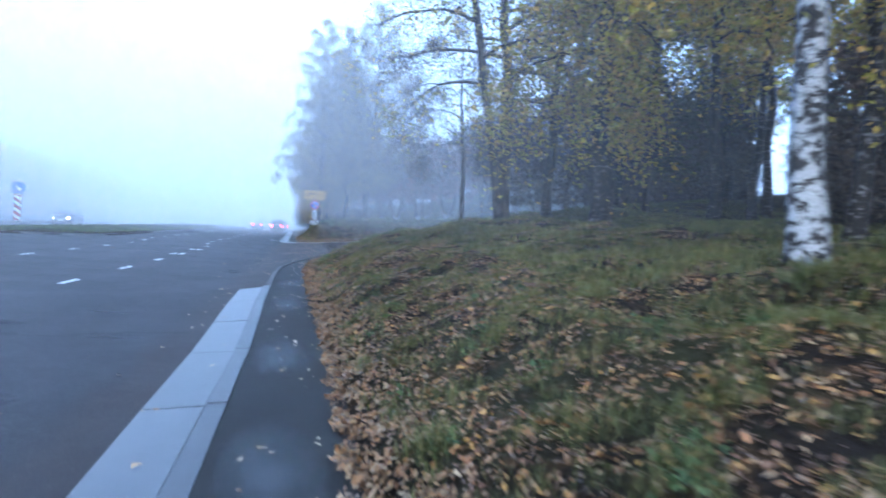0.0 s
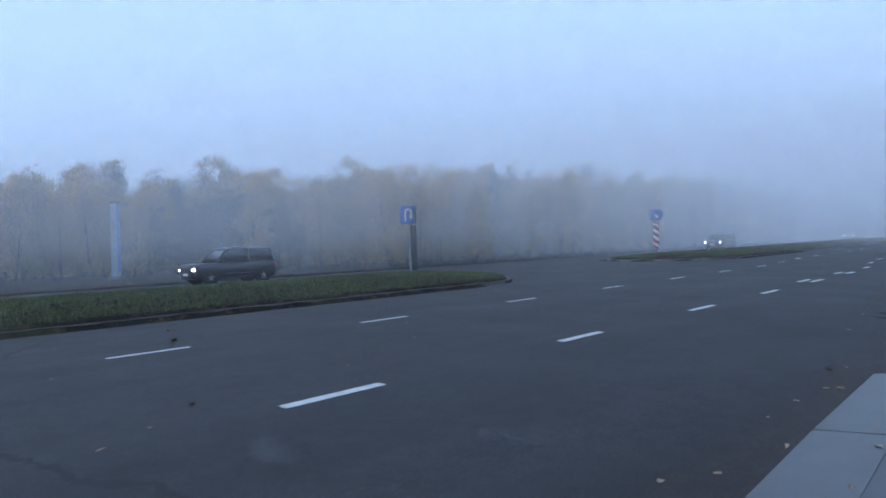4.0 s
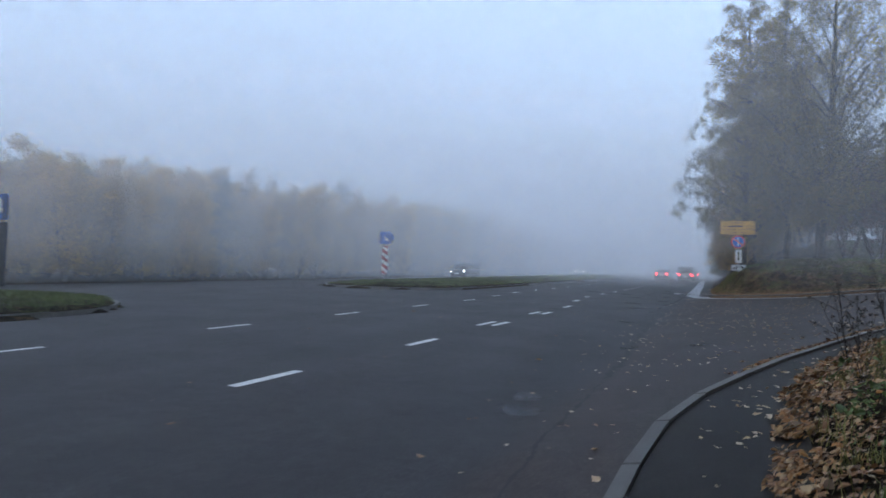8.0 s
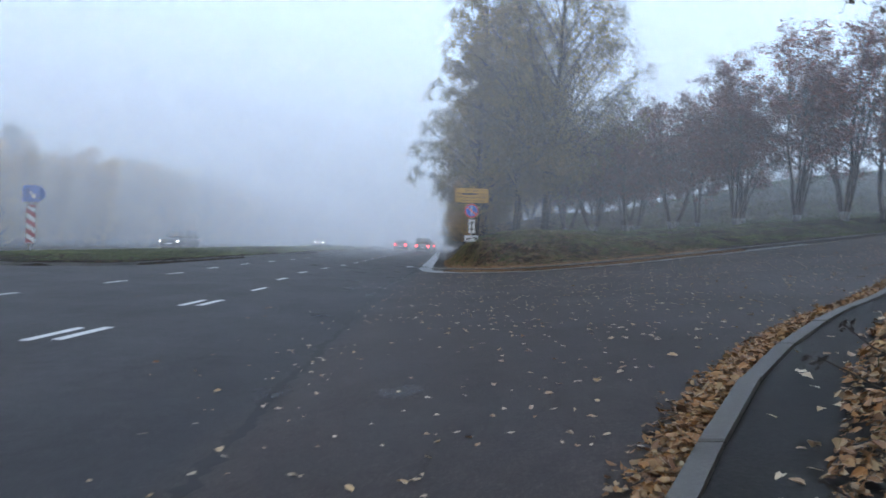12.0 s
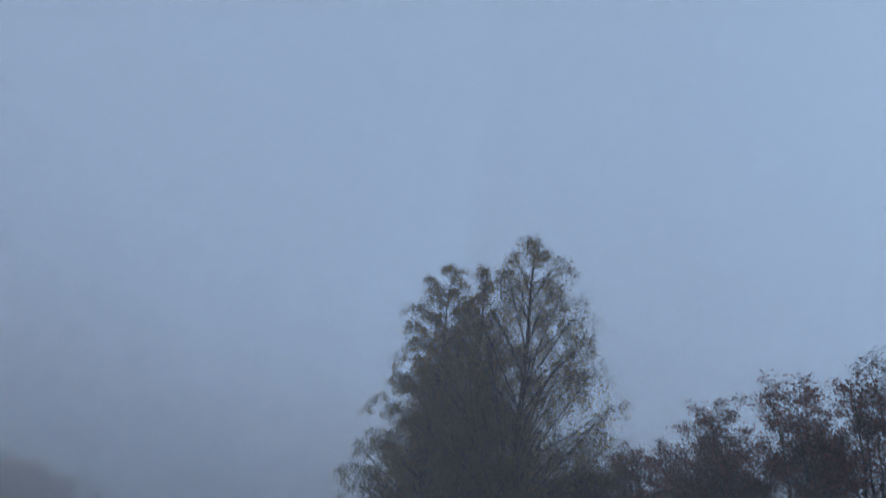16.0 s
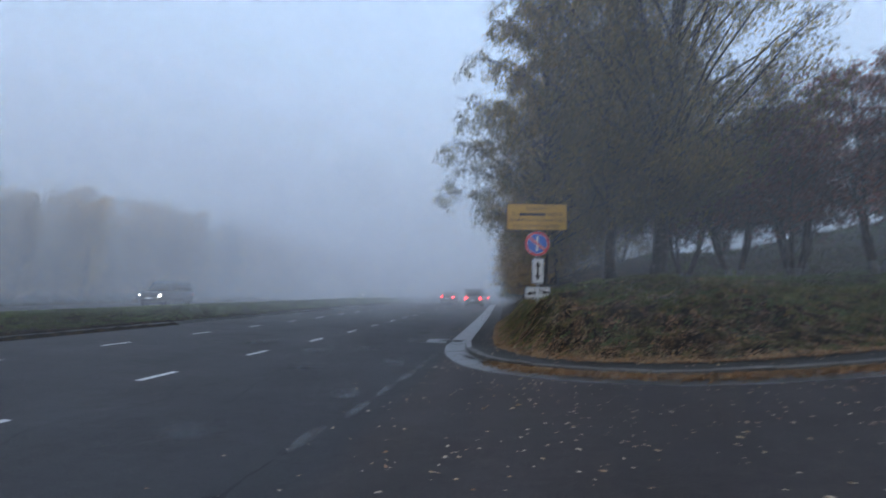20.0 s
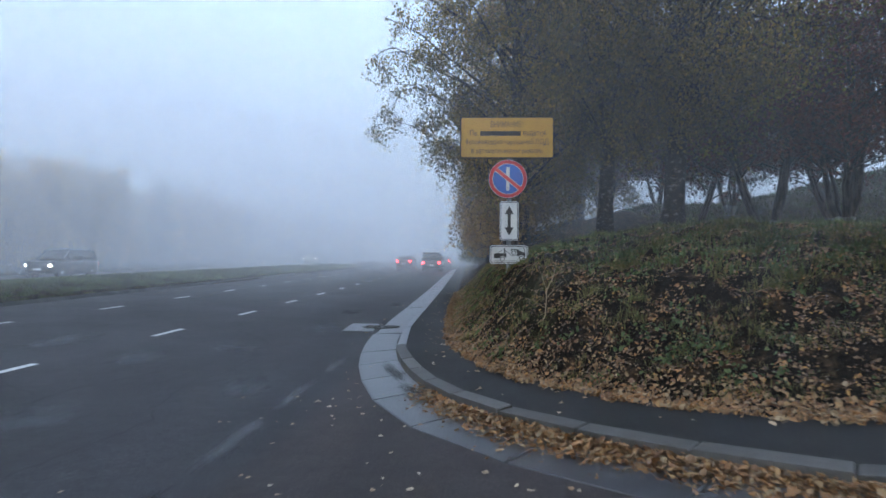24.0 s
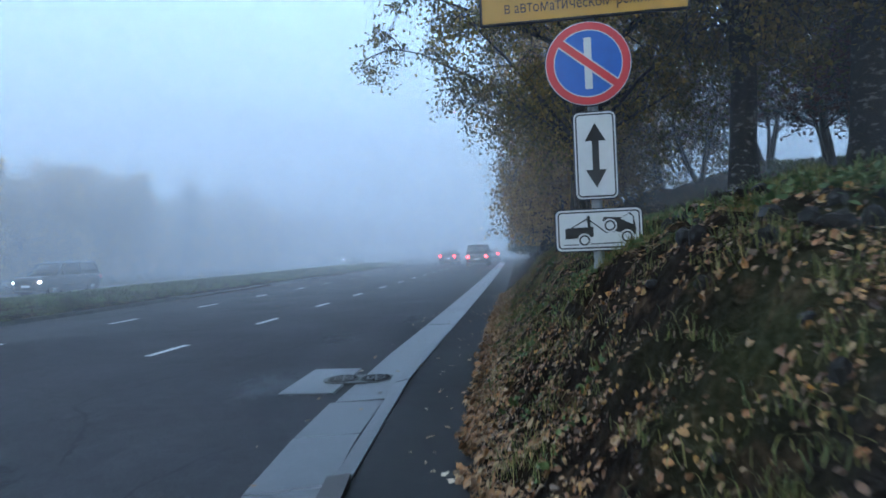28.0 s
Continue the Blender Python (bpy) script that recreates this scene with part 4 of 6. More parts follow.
# a weeping birch and bushes behind the crest
weep = tree("birch_tree", grow(16, 15.0, 0.18, 30, 0.08, 2.8, 0.5, 0.5, (0, 0), 8, 5, 24000, 0.13, 0.16, 0.6, 0.6, "cone"), M_OLDBIRCH, M_TAWNYLEAF, "weeping birch with tawny leaves behind the bank", group="birches on the bank")
plant(weep, 6.4, 71.0, 40)
tawny = tree("bush", grow(52, 2.5, 0.04, 14, 0.06, 1.5, 0.9, 0.2, (0, 0), 6, 3, 5000, 0.12, 0.2, 0, 0, "round", 3), M_DARKBARK, M_TAWNYLEAF, "tawny bush behind the crest of the bank", "bush", "bushes behind the crest")
plant(tawny, 2.6, 65.0, 0)
for x, y, s in ((3.4, 67.0, 1.3), (4.6, 70.5, 1.5)):
    again(tawny, x, y, x * 100, s)

# ---- signs and posts ----
M_ZINC = plain("galvanised_steel", (0.20, 0.21, 0.215), 0.45, 0.6, 0.2, 20)
M_SIGNBACK = plain("sign_back", (0.014, 0.017, 0.024), 0.8, 0.0, 0.15)
M_SIGNWHITE = plain("sign_white", (0.38, 0.395, 0.40), 0.4, vary=0.06)
M_SIGNBLACK = plain("sign_black", (0.012, 0.012, 0.013), 0.4)
M_SIGNBLUE = plain("sign_blue", (0.012, 0.075, 0.30), 0.3, vary=0.08)
M_SIGNRED = plain("sign_red", (0.36, 0.022, 0.028), 0.3, vary=0.08)
M_MAROON = plain("dull_red_stripe", (0.17, 0.018, 0.03), 0.5, vary=0.1)
M_SIGNYELLOW = plain("sign_yellow", (0.30, 0.165, 0.012), 0.35, vary=0.07, scale=5)
M_GREYPOLE = plain("grey_painted_pole", (0.16, 0.17, 0.175), 0.5, vary=0.2)
M_PILLAR = plain("blue_grey_painted_pillar", (0.12, 0.22, 0.42), 0.7, vary=0.12, scale=3)
M_PALEPYLON = plain("pale_pylon_paint", (0.22, 0.25, 0.30), 0.6, vary=0.12, scale=3)
M_OLDSTONE = concrete("plinth_concrete", (0.12, 0.12, 0.115), 0.8)
M_MAST = plain("dark_mast", (0.06, 0.065, 0.07), 0.7)


def flat_part(name, pts, material, parent, y=0.0, thick=0.002, label=""):
    """A flat shape in the x-z plane facing -y, with a little thickness."""
    bm = bmesh.new()
    a = [bm.verts.new((px, y, pz)) for px, pz in pts]
    b = [bm.verts.new((px, y + thick, pz)) for px, pz in pts]
    n = len(pts)
    area = sum(pts[i][0] * pts[(i + 1) % n][1] - pts[(i + 1) % n][0] * pts[i][1] for i in range(n))
    if area < 0:
        a.reverse()
        b.reverse()
    bm.faces.new(a)
    bm.faces.new(b[::-1])
    for i in range(n):
        bm.faces.new((a[(i + 1) % n], a[i], b[i], b[(i + 1) % n]))
    return part(name, bm, material, parent, label)


def rounded(w, h, r, cx=0.0, cz=0.0, k=5):
    out = []
    for sx, sz, a0 in ((1, 1, 0), (-1, 1, 90), (-1, -1, 180), (1, -1, 270)):
        for i in range(k + 1):
            a = radians(a0 + 90 * i / k)
            out.append((cx + sx * (w / 2 - r) + r * math.cos(a), cz + sz * (h / 2 - r) + r * math.sin(a)))
    return out


def circle(r, cx=0.0, cz=0.0, k=40):
    return [(cx + r * math.cos(6.28319 * i / k), cz + r * math.sin(6.28319 * i / k)) for i in range(k)]


def bar(x0, z0, x1, z1, w):
    d = np.array([x1 - x0, z1 - z0])
    n = np.array([-d[1], d[0]]) / np.linalg.norm(d) * w / 2
    return [tuple(np.array(p) + s * n) for p, s in (((x0, z0), 1), ((x0, z0), -1), ((x1, z1), -1), ((x1, z1), 1))]


def plate(name, pts, parent, cz, edge_pts=None, back=M_SIGNBACK, face=M_SIGNWHITE, cx=0.0, y=-0.06, label="", turn=0.0, tilt=0.0):
    """Sheet-metal plate on a post: a grey back with a coloured face 2 mm proud; returns the plate."""
    ob = flat_part(name, pts, back, parent, 0.0, 0.012, label)
    ob.matrix_local = pose(cx, y, cz, 0, tilt, turn)
    flat_part("face", edge_pts or pts, face, ob, -0.003, 0.002)
    return ob


def letters(body, size, wide, parent, cx, cz, material, y=-0.008):
    """One line of lettering, fitted to a width; drawn large and scaled down."""
    cu = bpy.data.curves.new("lettering", "FONT")
    plain_body = body.translate(str.maketrans("наоесрёф", "haoecp\u00eb\u0278"))  # look-alike glyphs that fill cleanly
    cu.small_caps_scale = 0.76
    cu.body, cu.size, cu.align_x, cu.align_y, cu.extrude, cu.resolution_u = plain_body, 10.0, "CENTER", "CENTER", 0.05, 4
    for i, ch in enumerate(plain_body):
        cu.body_format[i].use_small_caps = ch == "h"
    cu.materials.append(material)
    ob = new("lettering", cu)
    ob.parent = parent
    bpy.context.view_layer.update()
    k = wide / max(0.01, ob.dimensions.x)
    ob.matrix_local = pose(cx, y, cz, 90, 0, 0)
    ob.scale = (k, size / 10, size / 10)
    return tagged(ob)


def bracket(parent, z):
    part("bracket", box_bm(0.16, 0.05, 0.03, (0, -0.035, z), 0.004), M_ZINC, parent)


# the sign post on the corner
POST_Z = float(height_at(2.02, 52.0))
post = thing("sign_post", (2.02, 52.0, POST_Z), "grey steel post carrying four traffic signs on the leafy bank", "sign post")
part("pole", tube_bm(0.044, 0.044, 4.22 - POST_Z + 0.3, (0, 0, -0.3), n=16), M_GREYPOLE, post)
for z in (1.62, 1.80, 2.1, 2.5, 2.9, 3.2, 3.6, 4.05):
    bracket(post, z - POST_Z)
tow = plate("tow_plate", rounded(0.72, 0.36, 0.05), post, 1.705 - POST_Z, rounded(0.70, 0.34, 0.045), label="white plate with a tow truck pictogram")
border = flat_part("border", rounded(0.67, 0.31, 0.035), M_SIGNBLACK, tow, -0.005)
flat_part("field", rounded(0.645, 0.285, 0.025), M_SIGNWHITE, tow, -0.007)
ty = -0.009
flat_part("truck_bed", [(-0.275, -0.07), (-0.275, 0.015), (-0.262, 0.015), (-0.262, 0.02), (-0.045, 0.025), (-0.045, -0.055), (-0.07, -0.06)], M_SIGNBLACK, tow, ty)
flat_part("crane", bar(-0.083, 0.12, -0.078, 0.02, 0.022), M_SIGNBLACK, tow, ty)
flat_part("crane", bar(-0.225, 0.02, -0.083, 0.10, 0.009), M_SIGNBLACK, tow, ty)
flat_part("crane", bar(-0.083, 0.09, 0.055, -0.025, 0.010), M_SIGNBLACK, tow, ty)
flat_part("crane", bar(0.05, -0.025, 0.125, -0.02, 0.009), M_SIGNBLACK, tow, ty)
for wx, wz in ((-0.12, -0.085), (0.09, 0.03), (0.345 - 0.12, -0.065)):
    for r, m, yy in ((0.058, M_SIGNWHITE, -0.0125), (0.045, M_SIGNBLACK, -0.0145), (0.031, M_SIGNWHITE, -0.0165)):
        flat_part("wheel_mark", circle(r, wx, wz, 24), m, tow, yy)
flat_part("towed_car", [(0.03, 0.075), (0.045, 0.105), (0.19, 0.095), (0.255, 0.135), (0.335 - 0.05, 0.10), (0.29, 0.06), (0.30, 0.0), (0.295, -0.05), (0.255, -0.06), (0.14, -0.02), (0.06, 0.0), (0.055, 0.05)], M_SIGNBLACK, tow, -0.0105)
flat_part("car_window", [(0.175, 0.083), (0.245, 0.122), (0.278, 0.094), (0.275, 0.035)], M_SIGNWHITE, tow, -0.0125)
flat_part("ground_line", bar(-0.29, -0.12, 0.27, -0.112, 0.008), M_SIGNBLACK, tow, ty)
arrow = plate("arrow_plate", rounded(0.36, 0.74, 0.05), post, 2.325 - POST_Z, rounded(0.34, 0.72, 0.045), label="white plate with a double-headed black arrow")
flat_part("border", rounded(0.315, 0.695, 0.035), M_SIGNBLACK, arrow, -0.005)
flat_part("field", rounded(0.29, 0.67, 0.025), M_SIGNWHITE, arrow, -0.007)
flat_part("arrow", [(0, 0.27), (-0.085, 0.12), (-0.028, 0.12), (-0.028, -0.12), (-0.085, -0.12), (0, -0.27), (0.085, -0.12), (0.028, -0.12), (0.028, 0.12), (0.085, 0.12)], M_SIGNBLACK, arrow, -0.009)
disc = plate("no_parking_disc", circle(0.36), post, 3.095 - POST_Z, circle(0.352), face=M_SIGNWHITE, label="round blue sign with red ring, white bar and red slash", cx=-0.03)
flat_part("red_ring", circle(0.345), M_SIGNRED, disc, -0.005)
flat_part("white_ring", circle(0.283), M_SIGNWHITE, disc, -0.007)
flat_part("blue_field", circle(0.274), M_SIGNBLUE, disc, -0.009)
flat_part("white_bar", rounded(0.062, 0.43, 0.004), M_SIGNWHITE, disc, -0.011)
flat_part("slash_edge", bar(-0.212, 0.172, 0.212, -0.172, 0.082), M_SIGNWHITE, disc, -0.013)
flat_part("slash", bar(-0.222, 0.180, 0.222, -0.180, 0.060), M_SIGNRED, disc, -0.015)
board = plate("warning_board", rounded(1.72, 0.77, 0.012), post, 3.855 - POST_Z, rounded(1.70, 0.75, 0.01), face=M_SIGNBLACK, label="yellow board with four lines of black lettering", cx=-0.055, y=-0.075)
flat_part("yellow_field", rounded(1.675, 0.725, 0.008), M_SIGNYELLOW, board, -0.006)
letters("ВНИМАНИЕ!", 0.15, 0.58, board, -0.01, 0.235, M_SIGNBLACK)
letters("По", 0.14, 0.13, board, -0.615, 0.075, M_SIGNBLACK)
flat_part("dark_bar", rounded(0.74, 0.085, 0.006, -0.12, 0.075), M_SIGNBLACK, board, -0.008)
letters("ведётся", 0.14, 0.40, board, 0.50, 0.08, M_SIGNBLACK)
letters("фотофиксация нарушений ПДД", 0.14, 1.52, board, 0.0, -0.085, M_SIGNBLACK)
letters("в автоматическом режиме", 0.14, 1.30, board, 0.0, -0.25, M_SIGNBLACK)


def striped_board(parent, w, h, cz, face):
    """Tall narrow obstacle board with red diagonal stripes."""
    ob = plate("striped_board", rounded(w, h, 0.02), parent, cz, rounded(w - 0.01, h - 0.01, 0.02), label="white board with red diagonal stripes", face=M_SIGNWHITE, turn=face)
    k, step = 0, 0.42
    z = -h / 2 - 0.2
    while z < h / 2:
        q = []
        for px, pz in ((-w / 2 + 0.006, z + 0.24), (w / 2 - 0.006, z), (w / 2 - 0.006, z + 0.21), (-w / 2 + 0.006, z + 0.45)):
            q.append((px, min(h / 2 - 0.006, max(-h / 2 + 0.006, pz))))
        if q[2][1] - q[1][1] > 0.01 or q[3][1] - q[0][1] > 0.01:
            bm = bmesh.new()
            a = [bm.verts.new((px, -0.005, pz)) for px, pz in q]
            bm.faces.new(a)
            b = bmesh.ops.extrude_face_region(bm, geom=bm.faces[:])
            bmesh.ops.translate(bm, vec=(0, 0.002, 0), verts=[v for v in b["geom"] if isinstance(v, bmesh.types.BMVert)])
            bmesh.ops.remove_doubles(bm, verts=bm.verts[:], dist=0.0005)
            part("red_stripe", bm, M_MAROON, ob)
        z += step
    return ob


# post with the blue turn sign at the end of the first median
z1 = float(height_at(-16.6, 25.5))
turn_post = thing("sign_post", (-16.6, 25.5, z1), "post with a blue turn-back sign over a tall narrow board", "sign post", turn=0)
part("pole", tube_bm(0.045, 0.045, 3.1, (0, 0.0, -0.25), n=12), M_GREYPOLE, turn_post)
sq = plate("turn_sign", rounded(0.66, 0.70, 0.05), turn_post, 2.5, rounded(0.65, 0.69, 0.05), face=M_SIGNBLUE, cx=0.0, turn=24, y=-0.06, label="blue square sign with a white bent arrow")
flat_part("white_arrow", bar(-0.12, -0.24, -0.12, 0.14, 0.075), M_SIGNWHITE, sq, -0.006)
flat_part("white_arrow", [(-0.158, 0.12), (-0.13, 0.21), (-0.04, 0.26), (0.06, 0.26), (0.14, 0.21), (0.165, 0.12), (0.09, 0.12), (0.07, 0.165), (0.03, 0.185), (-0.03, 0.185), (-0.065, 0.165), (-0.083, 0.12)], M_SIGNWHITE, sq, -0.006)
flat_part("white_arrow", [(0.09, 0.13), (0.165, 0.13), (0.165, -0.04), (0.225, -0.04), (0.128, -0.2), (0.03, -0.04), (0.09, -0.04)], M_SIGNWHITE, sq, -0.008)
back_disc = flat_part("back_disc", circle(0.35), M_SIGNBACK, turn_post, 0.0, 0.012, "dark back of a round sign facing the other way")
back_disc.matrix_local = pose(0.12, 0.06, 2.5, 0, 0, -30)
low = flat_part("back_board", rounded(0.34, 1.75, 0.02), M_SIGNBACK, turn_post, 0.0, 0.014, "dark grey back of a tall narrow board")
low.matrix_local = pose(0.10, 0.05, 1.22, 0, 0, 18)
for z in (0.6, 1.8, 2.3, 2.7):
    bracket(turn_post, z)

# post with the keep-right sign and striped board at the second median
z2 = float(height_at(-16.5, 46.5))
keep_post = thing("sign_post", (-16.5, 46.5, z2), "post with a blue arrow sign over a red-white striped board", "sign post", turn=8)
part("pole", tube_bm(0.045, 0.045, 3.0, (0, 0, -0.25), n=12), M_GREYPOLE, keep_post)
keep = plate("arrow_sign", rounded(0.66, 0.70, 0.05), keep_post, 2.46, rounded(0.65, 0.69, 0.05), face=M_SIGNBLUE, label="blue sign with a white slanting arrow")
flat_part("white_arrow", bar(-0.15, 0.17, 0.08, -0.1, 0.07), M_SIGNWHITE, keep, -0.006)
flat_part("white_arrow", [(0.17, -0.2), (-0.03, -0.16), (0.14, 0.02)], M_SIGNWHITE, keep, -0.008)
round_back = flat_part("back_disc", circle(0.35), M_SIGNBLUE, keep_post, 0.0, 0.012, "edge of a round blue sign")
round_back.matrix_local = pose(0.1, 0.07, 2.48, 0, 0, 40)
striped_board(keep_post, 0.36, 1.62, 1.18, 0)
for z in (0.6, 1.7, 2.3, 2.65):
    bracket(keep_post, z)

# pillar and mast over the road, short post by the lawn
pillar = thing("pylon", (-41.0, 22.6, float(height_at(-41.0, 22.6))), "tall square pylon, blue and pale grey, at the far roadside", "pylon", turn=38)
part("shaft", box_bm(0.40, 0.40, 5.0, (0, 0, 2.3), 0.02), M_PALEPYLON, pillar)
for side in (-1, 1):
    part("blue_face", box_bm(0.012, 0.34, 4.3, (side * 0.206, 0, 2.6), 0.004), M_PILLAR, pillar, "faded blue panel")
part("cap", box_bm(0.46, 0.46, 0.14, (0, 0, 4.86), 0.02), M_MAST, pillar)
part("plinth", box_bm(0.8, 0.8, 0.3, (0, 0, 0.05), 0.03), M_OLDSTONE, pillar)
mast = thing("mast", (-78.0, 29.7, float(height_at(-78, 29.7))), "thin dark lattice mast above the far wood", "mast")
for sx, sy in ((-1, -1), (1, -1), (1, 1), (-1, 1)):
    w = Wood(5)
    w.tube([(sx * 0.34, sy * 0.34, -0.2), (sx * 0.24, sy * 0.24, 6.0), (sx * 0.13, sy * 0.13, 11.2)], [0.06, 0.055, 0.05])
    mesh_part("mast_leg", w.mesh("mast_leg"), M_MAST, mast)
for k in range(8):
    h = 0.6 + 1.35 * k
    q = 0.33 - 0.019 * h
    w = Wood(4)
    w.tube([(-q, -q, h), (q, -q, h + 0.6), (q, q, h + 1.2)], [0.035] * 3)
    w.tube([(q, q, h), (-q, q, h + 0.6), (-q, -q, h + 1.2)], [0.035] * 3)
    mesh_part("brace", w.mesh("brace"), M_MAST, mast)
part("cross_arm", box_bm(1.5, 0.1, 0.12, (0, 0, 10.4), 0.01), M_MAST, mast)
short_post = thing("marker_post", (22.4, 49.5, float(height_at(22.4, 49.5))), "short dark post at the edge of the lawn", "post")
part("shaft", tube_bm(0.08, 0.075, 1.5, (0, 0, -0.2), n=12), M_MAST, short_post)
part("cap", tube_bm(0.095, 0.03, 0.08, (0, 0, 1.3), n=12), M_GREYPOLE, short_post)

# ---- drain in the gutter ----
gz = float(road_height(-0.62, 53.7)) + 0.012
drain = thing("storm_drain", (-0.56, 53.62, gz), "double round cast-iron drain grate set in a pale concrete slab", "drain", turn=3)
part("slab", box_bm(0.62, 1.42, 0.12, (-0.44, 0.02, -0.055), 0.012), M_GUTTER, drain, "pale wet concrete slab")
base = bmesh.new()
out = []
for i in range(48):
    a = 6.28319 * i / 48
    cx = 0.19 if math.cos(a) > 0 else -0.19
    out.append((cx + 0.235 * math.cos(a), 0.235 * math.sin(a)))
fa = base.faces.new([base.verts.new((px, py, -0.01)) for px, py in out])
ext = bmesh.ops.extrude_face_region(base, geom=[fa])
bmesh.ops.translate(base, vec=(0, 0, 0.026), verts=[v for v in ext["geom"] if isinstance(v, bmesh.types.BMVert)])
part("iron_frame", base, M_IRON, drain)
for cx in (-0.19, 0.19):
    # no hole is cut: a dark disc paints the shade under each grate
    shade_disc = part("shade_disc", tube_bm(0.18, 0.18, 0.004, (cx, 0, 0.015), n=32), M_CRACK, drain, "flat dark disc in place of the shaded hole under the grate")
    for r0, r1 in ((0.165, 0.185), (0.095, 0.115), (0.0, 0.042)):
        bm = bmesh.new()
        k = 36
        rows = [[bm.verts.new((cx + r * math.cos(6.28319 * i / k), r * math.sin(6.28319 * i / k), z)) for i in range(k)] for r, z in ((max(r0, 0.001), 0.014), (max(r0, 0.001), 0.028), (r1, 0.028), (r1, 0.014))]
        for lo, hi in zip(rows, rows[1:]):
            for i in range(k):
                bm.faces.new((lo[i], lo[(i + 1) % k], hi[(i + 1) % k], hi[i]))
        bmesh.ops.recalc_face_normals(bm, faces=bm.faces[:])
        part("grate_ring", bm, M_IRON, drain)
    for j in range(8):
        a = radians(45 * j + 10)
        bm = box_bm(0.14, 0.025, 0.014, (0.105, 0, 0.022), 0.003)
        bmesh.ops.transform(bm, matrix=Matrix.Translation((cx, 0, 0)) @ Matrix.Rotation(a, 4, "Z"), verts=bm.verts[:])
        part("grate_bar", bm, M_IRON, drain)

# ---- vehicles ----
M_TYRE = plain("tyre_rubber", (0.014, 0.014, 0.015), 0.8)
M_RIM = plain("alloy_rim", (0.42, 0.43, 0.45), 0.3, 0.8)
M_CARGLASS = plain("dark_car_glass", (0.006, 0.007, 0.009), 0.15, vary=0.0)
M_CHROME = plain("chrome_strip", (0.6, 0.62, 0.64), 0.15, 0.9, 0.03)
M_CARTRIM = plain("black_car_trim", (0.015, 0.015, 0.016), 0.6)
M_PLATEBAR = plain("number_plate_bar", (0.5, 0.5, 0.5), 0.5)
M_HEADLIGHT = lit("headlight_glow", (1.0, 0.84, 0.6), 32)
M_TAILLIGHT = lit("tail_light_glow", (1.0, 0.03, 0.035), 10)
M_LAMPGLASS = plain("unlit_lamp_glass", (0.5, 0.5, 0.52), 0.1)


def hoop(x0, x1, w, z, r, k=5):
    """Rounded rectangle in plan, from x0 (front) to x1 (rear); z may be a function of x."""
    pts = rounded(x1 - x0, w, min(r, w * 0.45), (x0 + x1) / 2, 0, k)
    return [(px, py, z(px) if callable(z) else z) for px, py in pts]


def loft(hoops, cap=True):
    bm = bmesh.new()
    rows = [[bm.verts.new(p) for p in h] for h in hoops]
    for lo, hi in zip(rows, rows[1:]):
        n = len(lo)
        for i in range(n):
            bm.faces.new((lo[i], lo[(i + 1) % n], hi[(i + 1) % n], hi[i]))
    if cap:
        bm.faces.new(rows[-1])
        bm.faces.new(rows[0][::-1])
    for f in bm.faces:
        f.smooth = True
    return bm


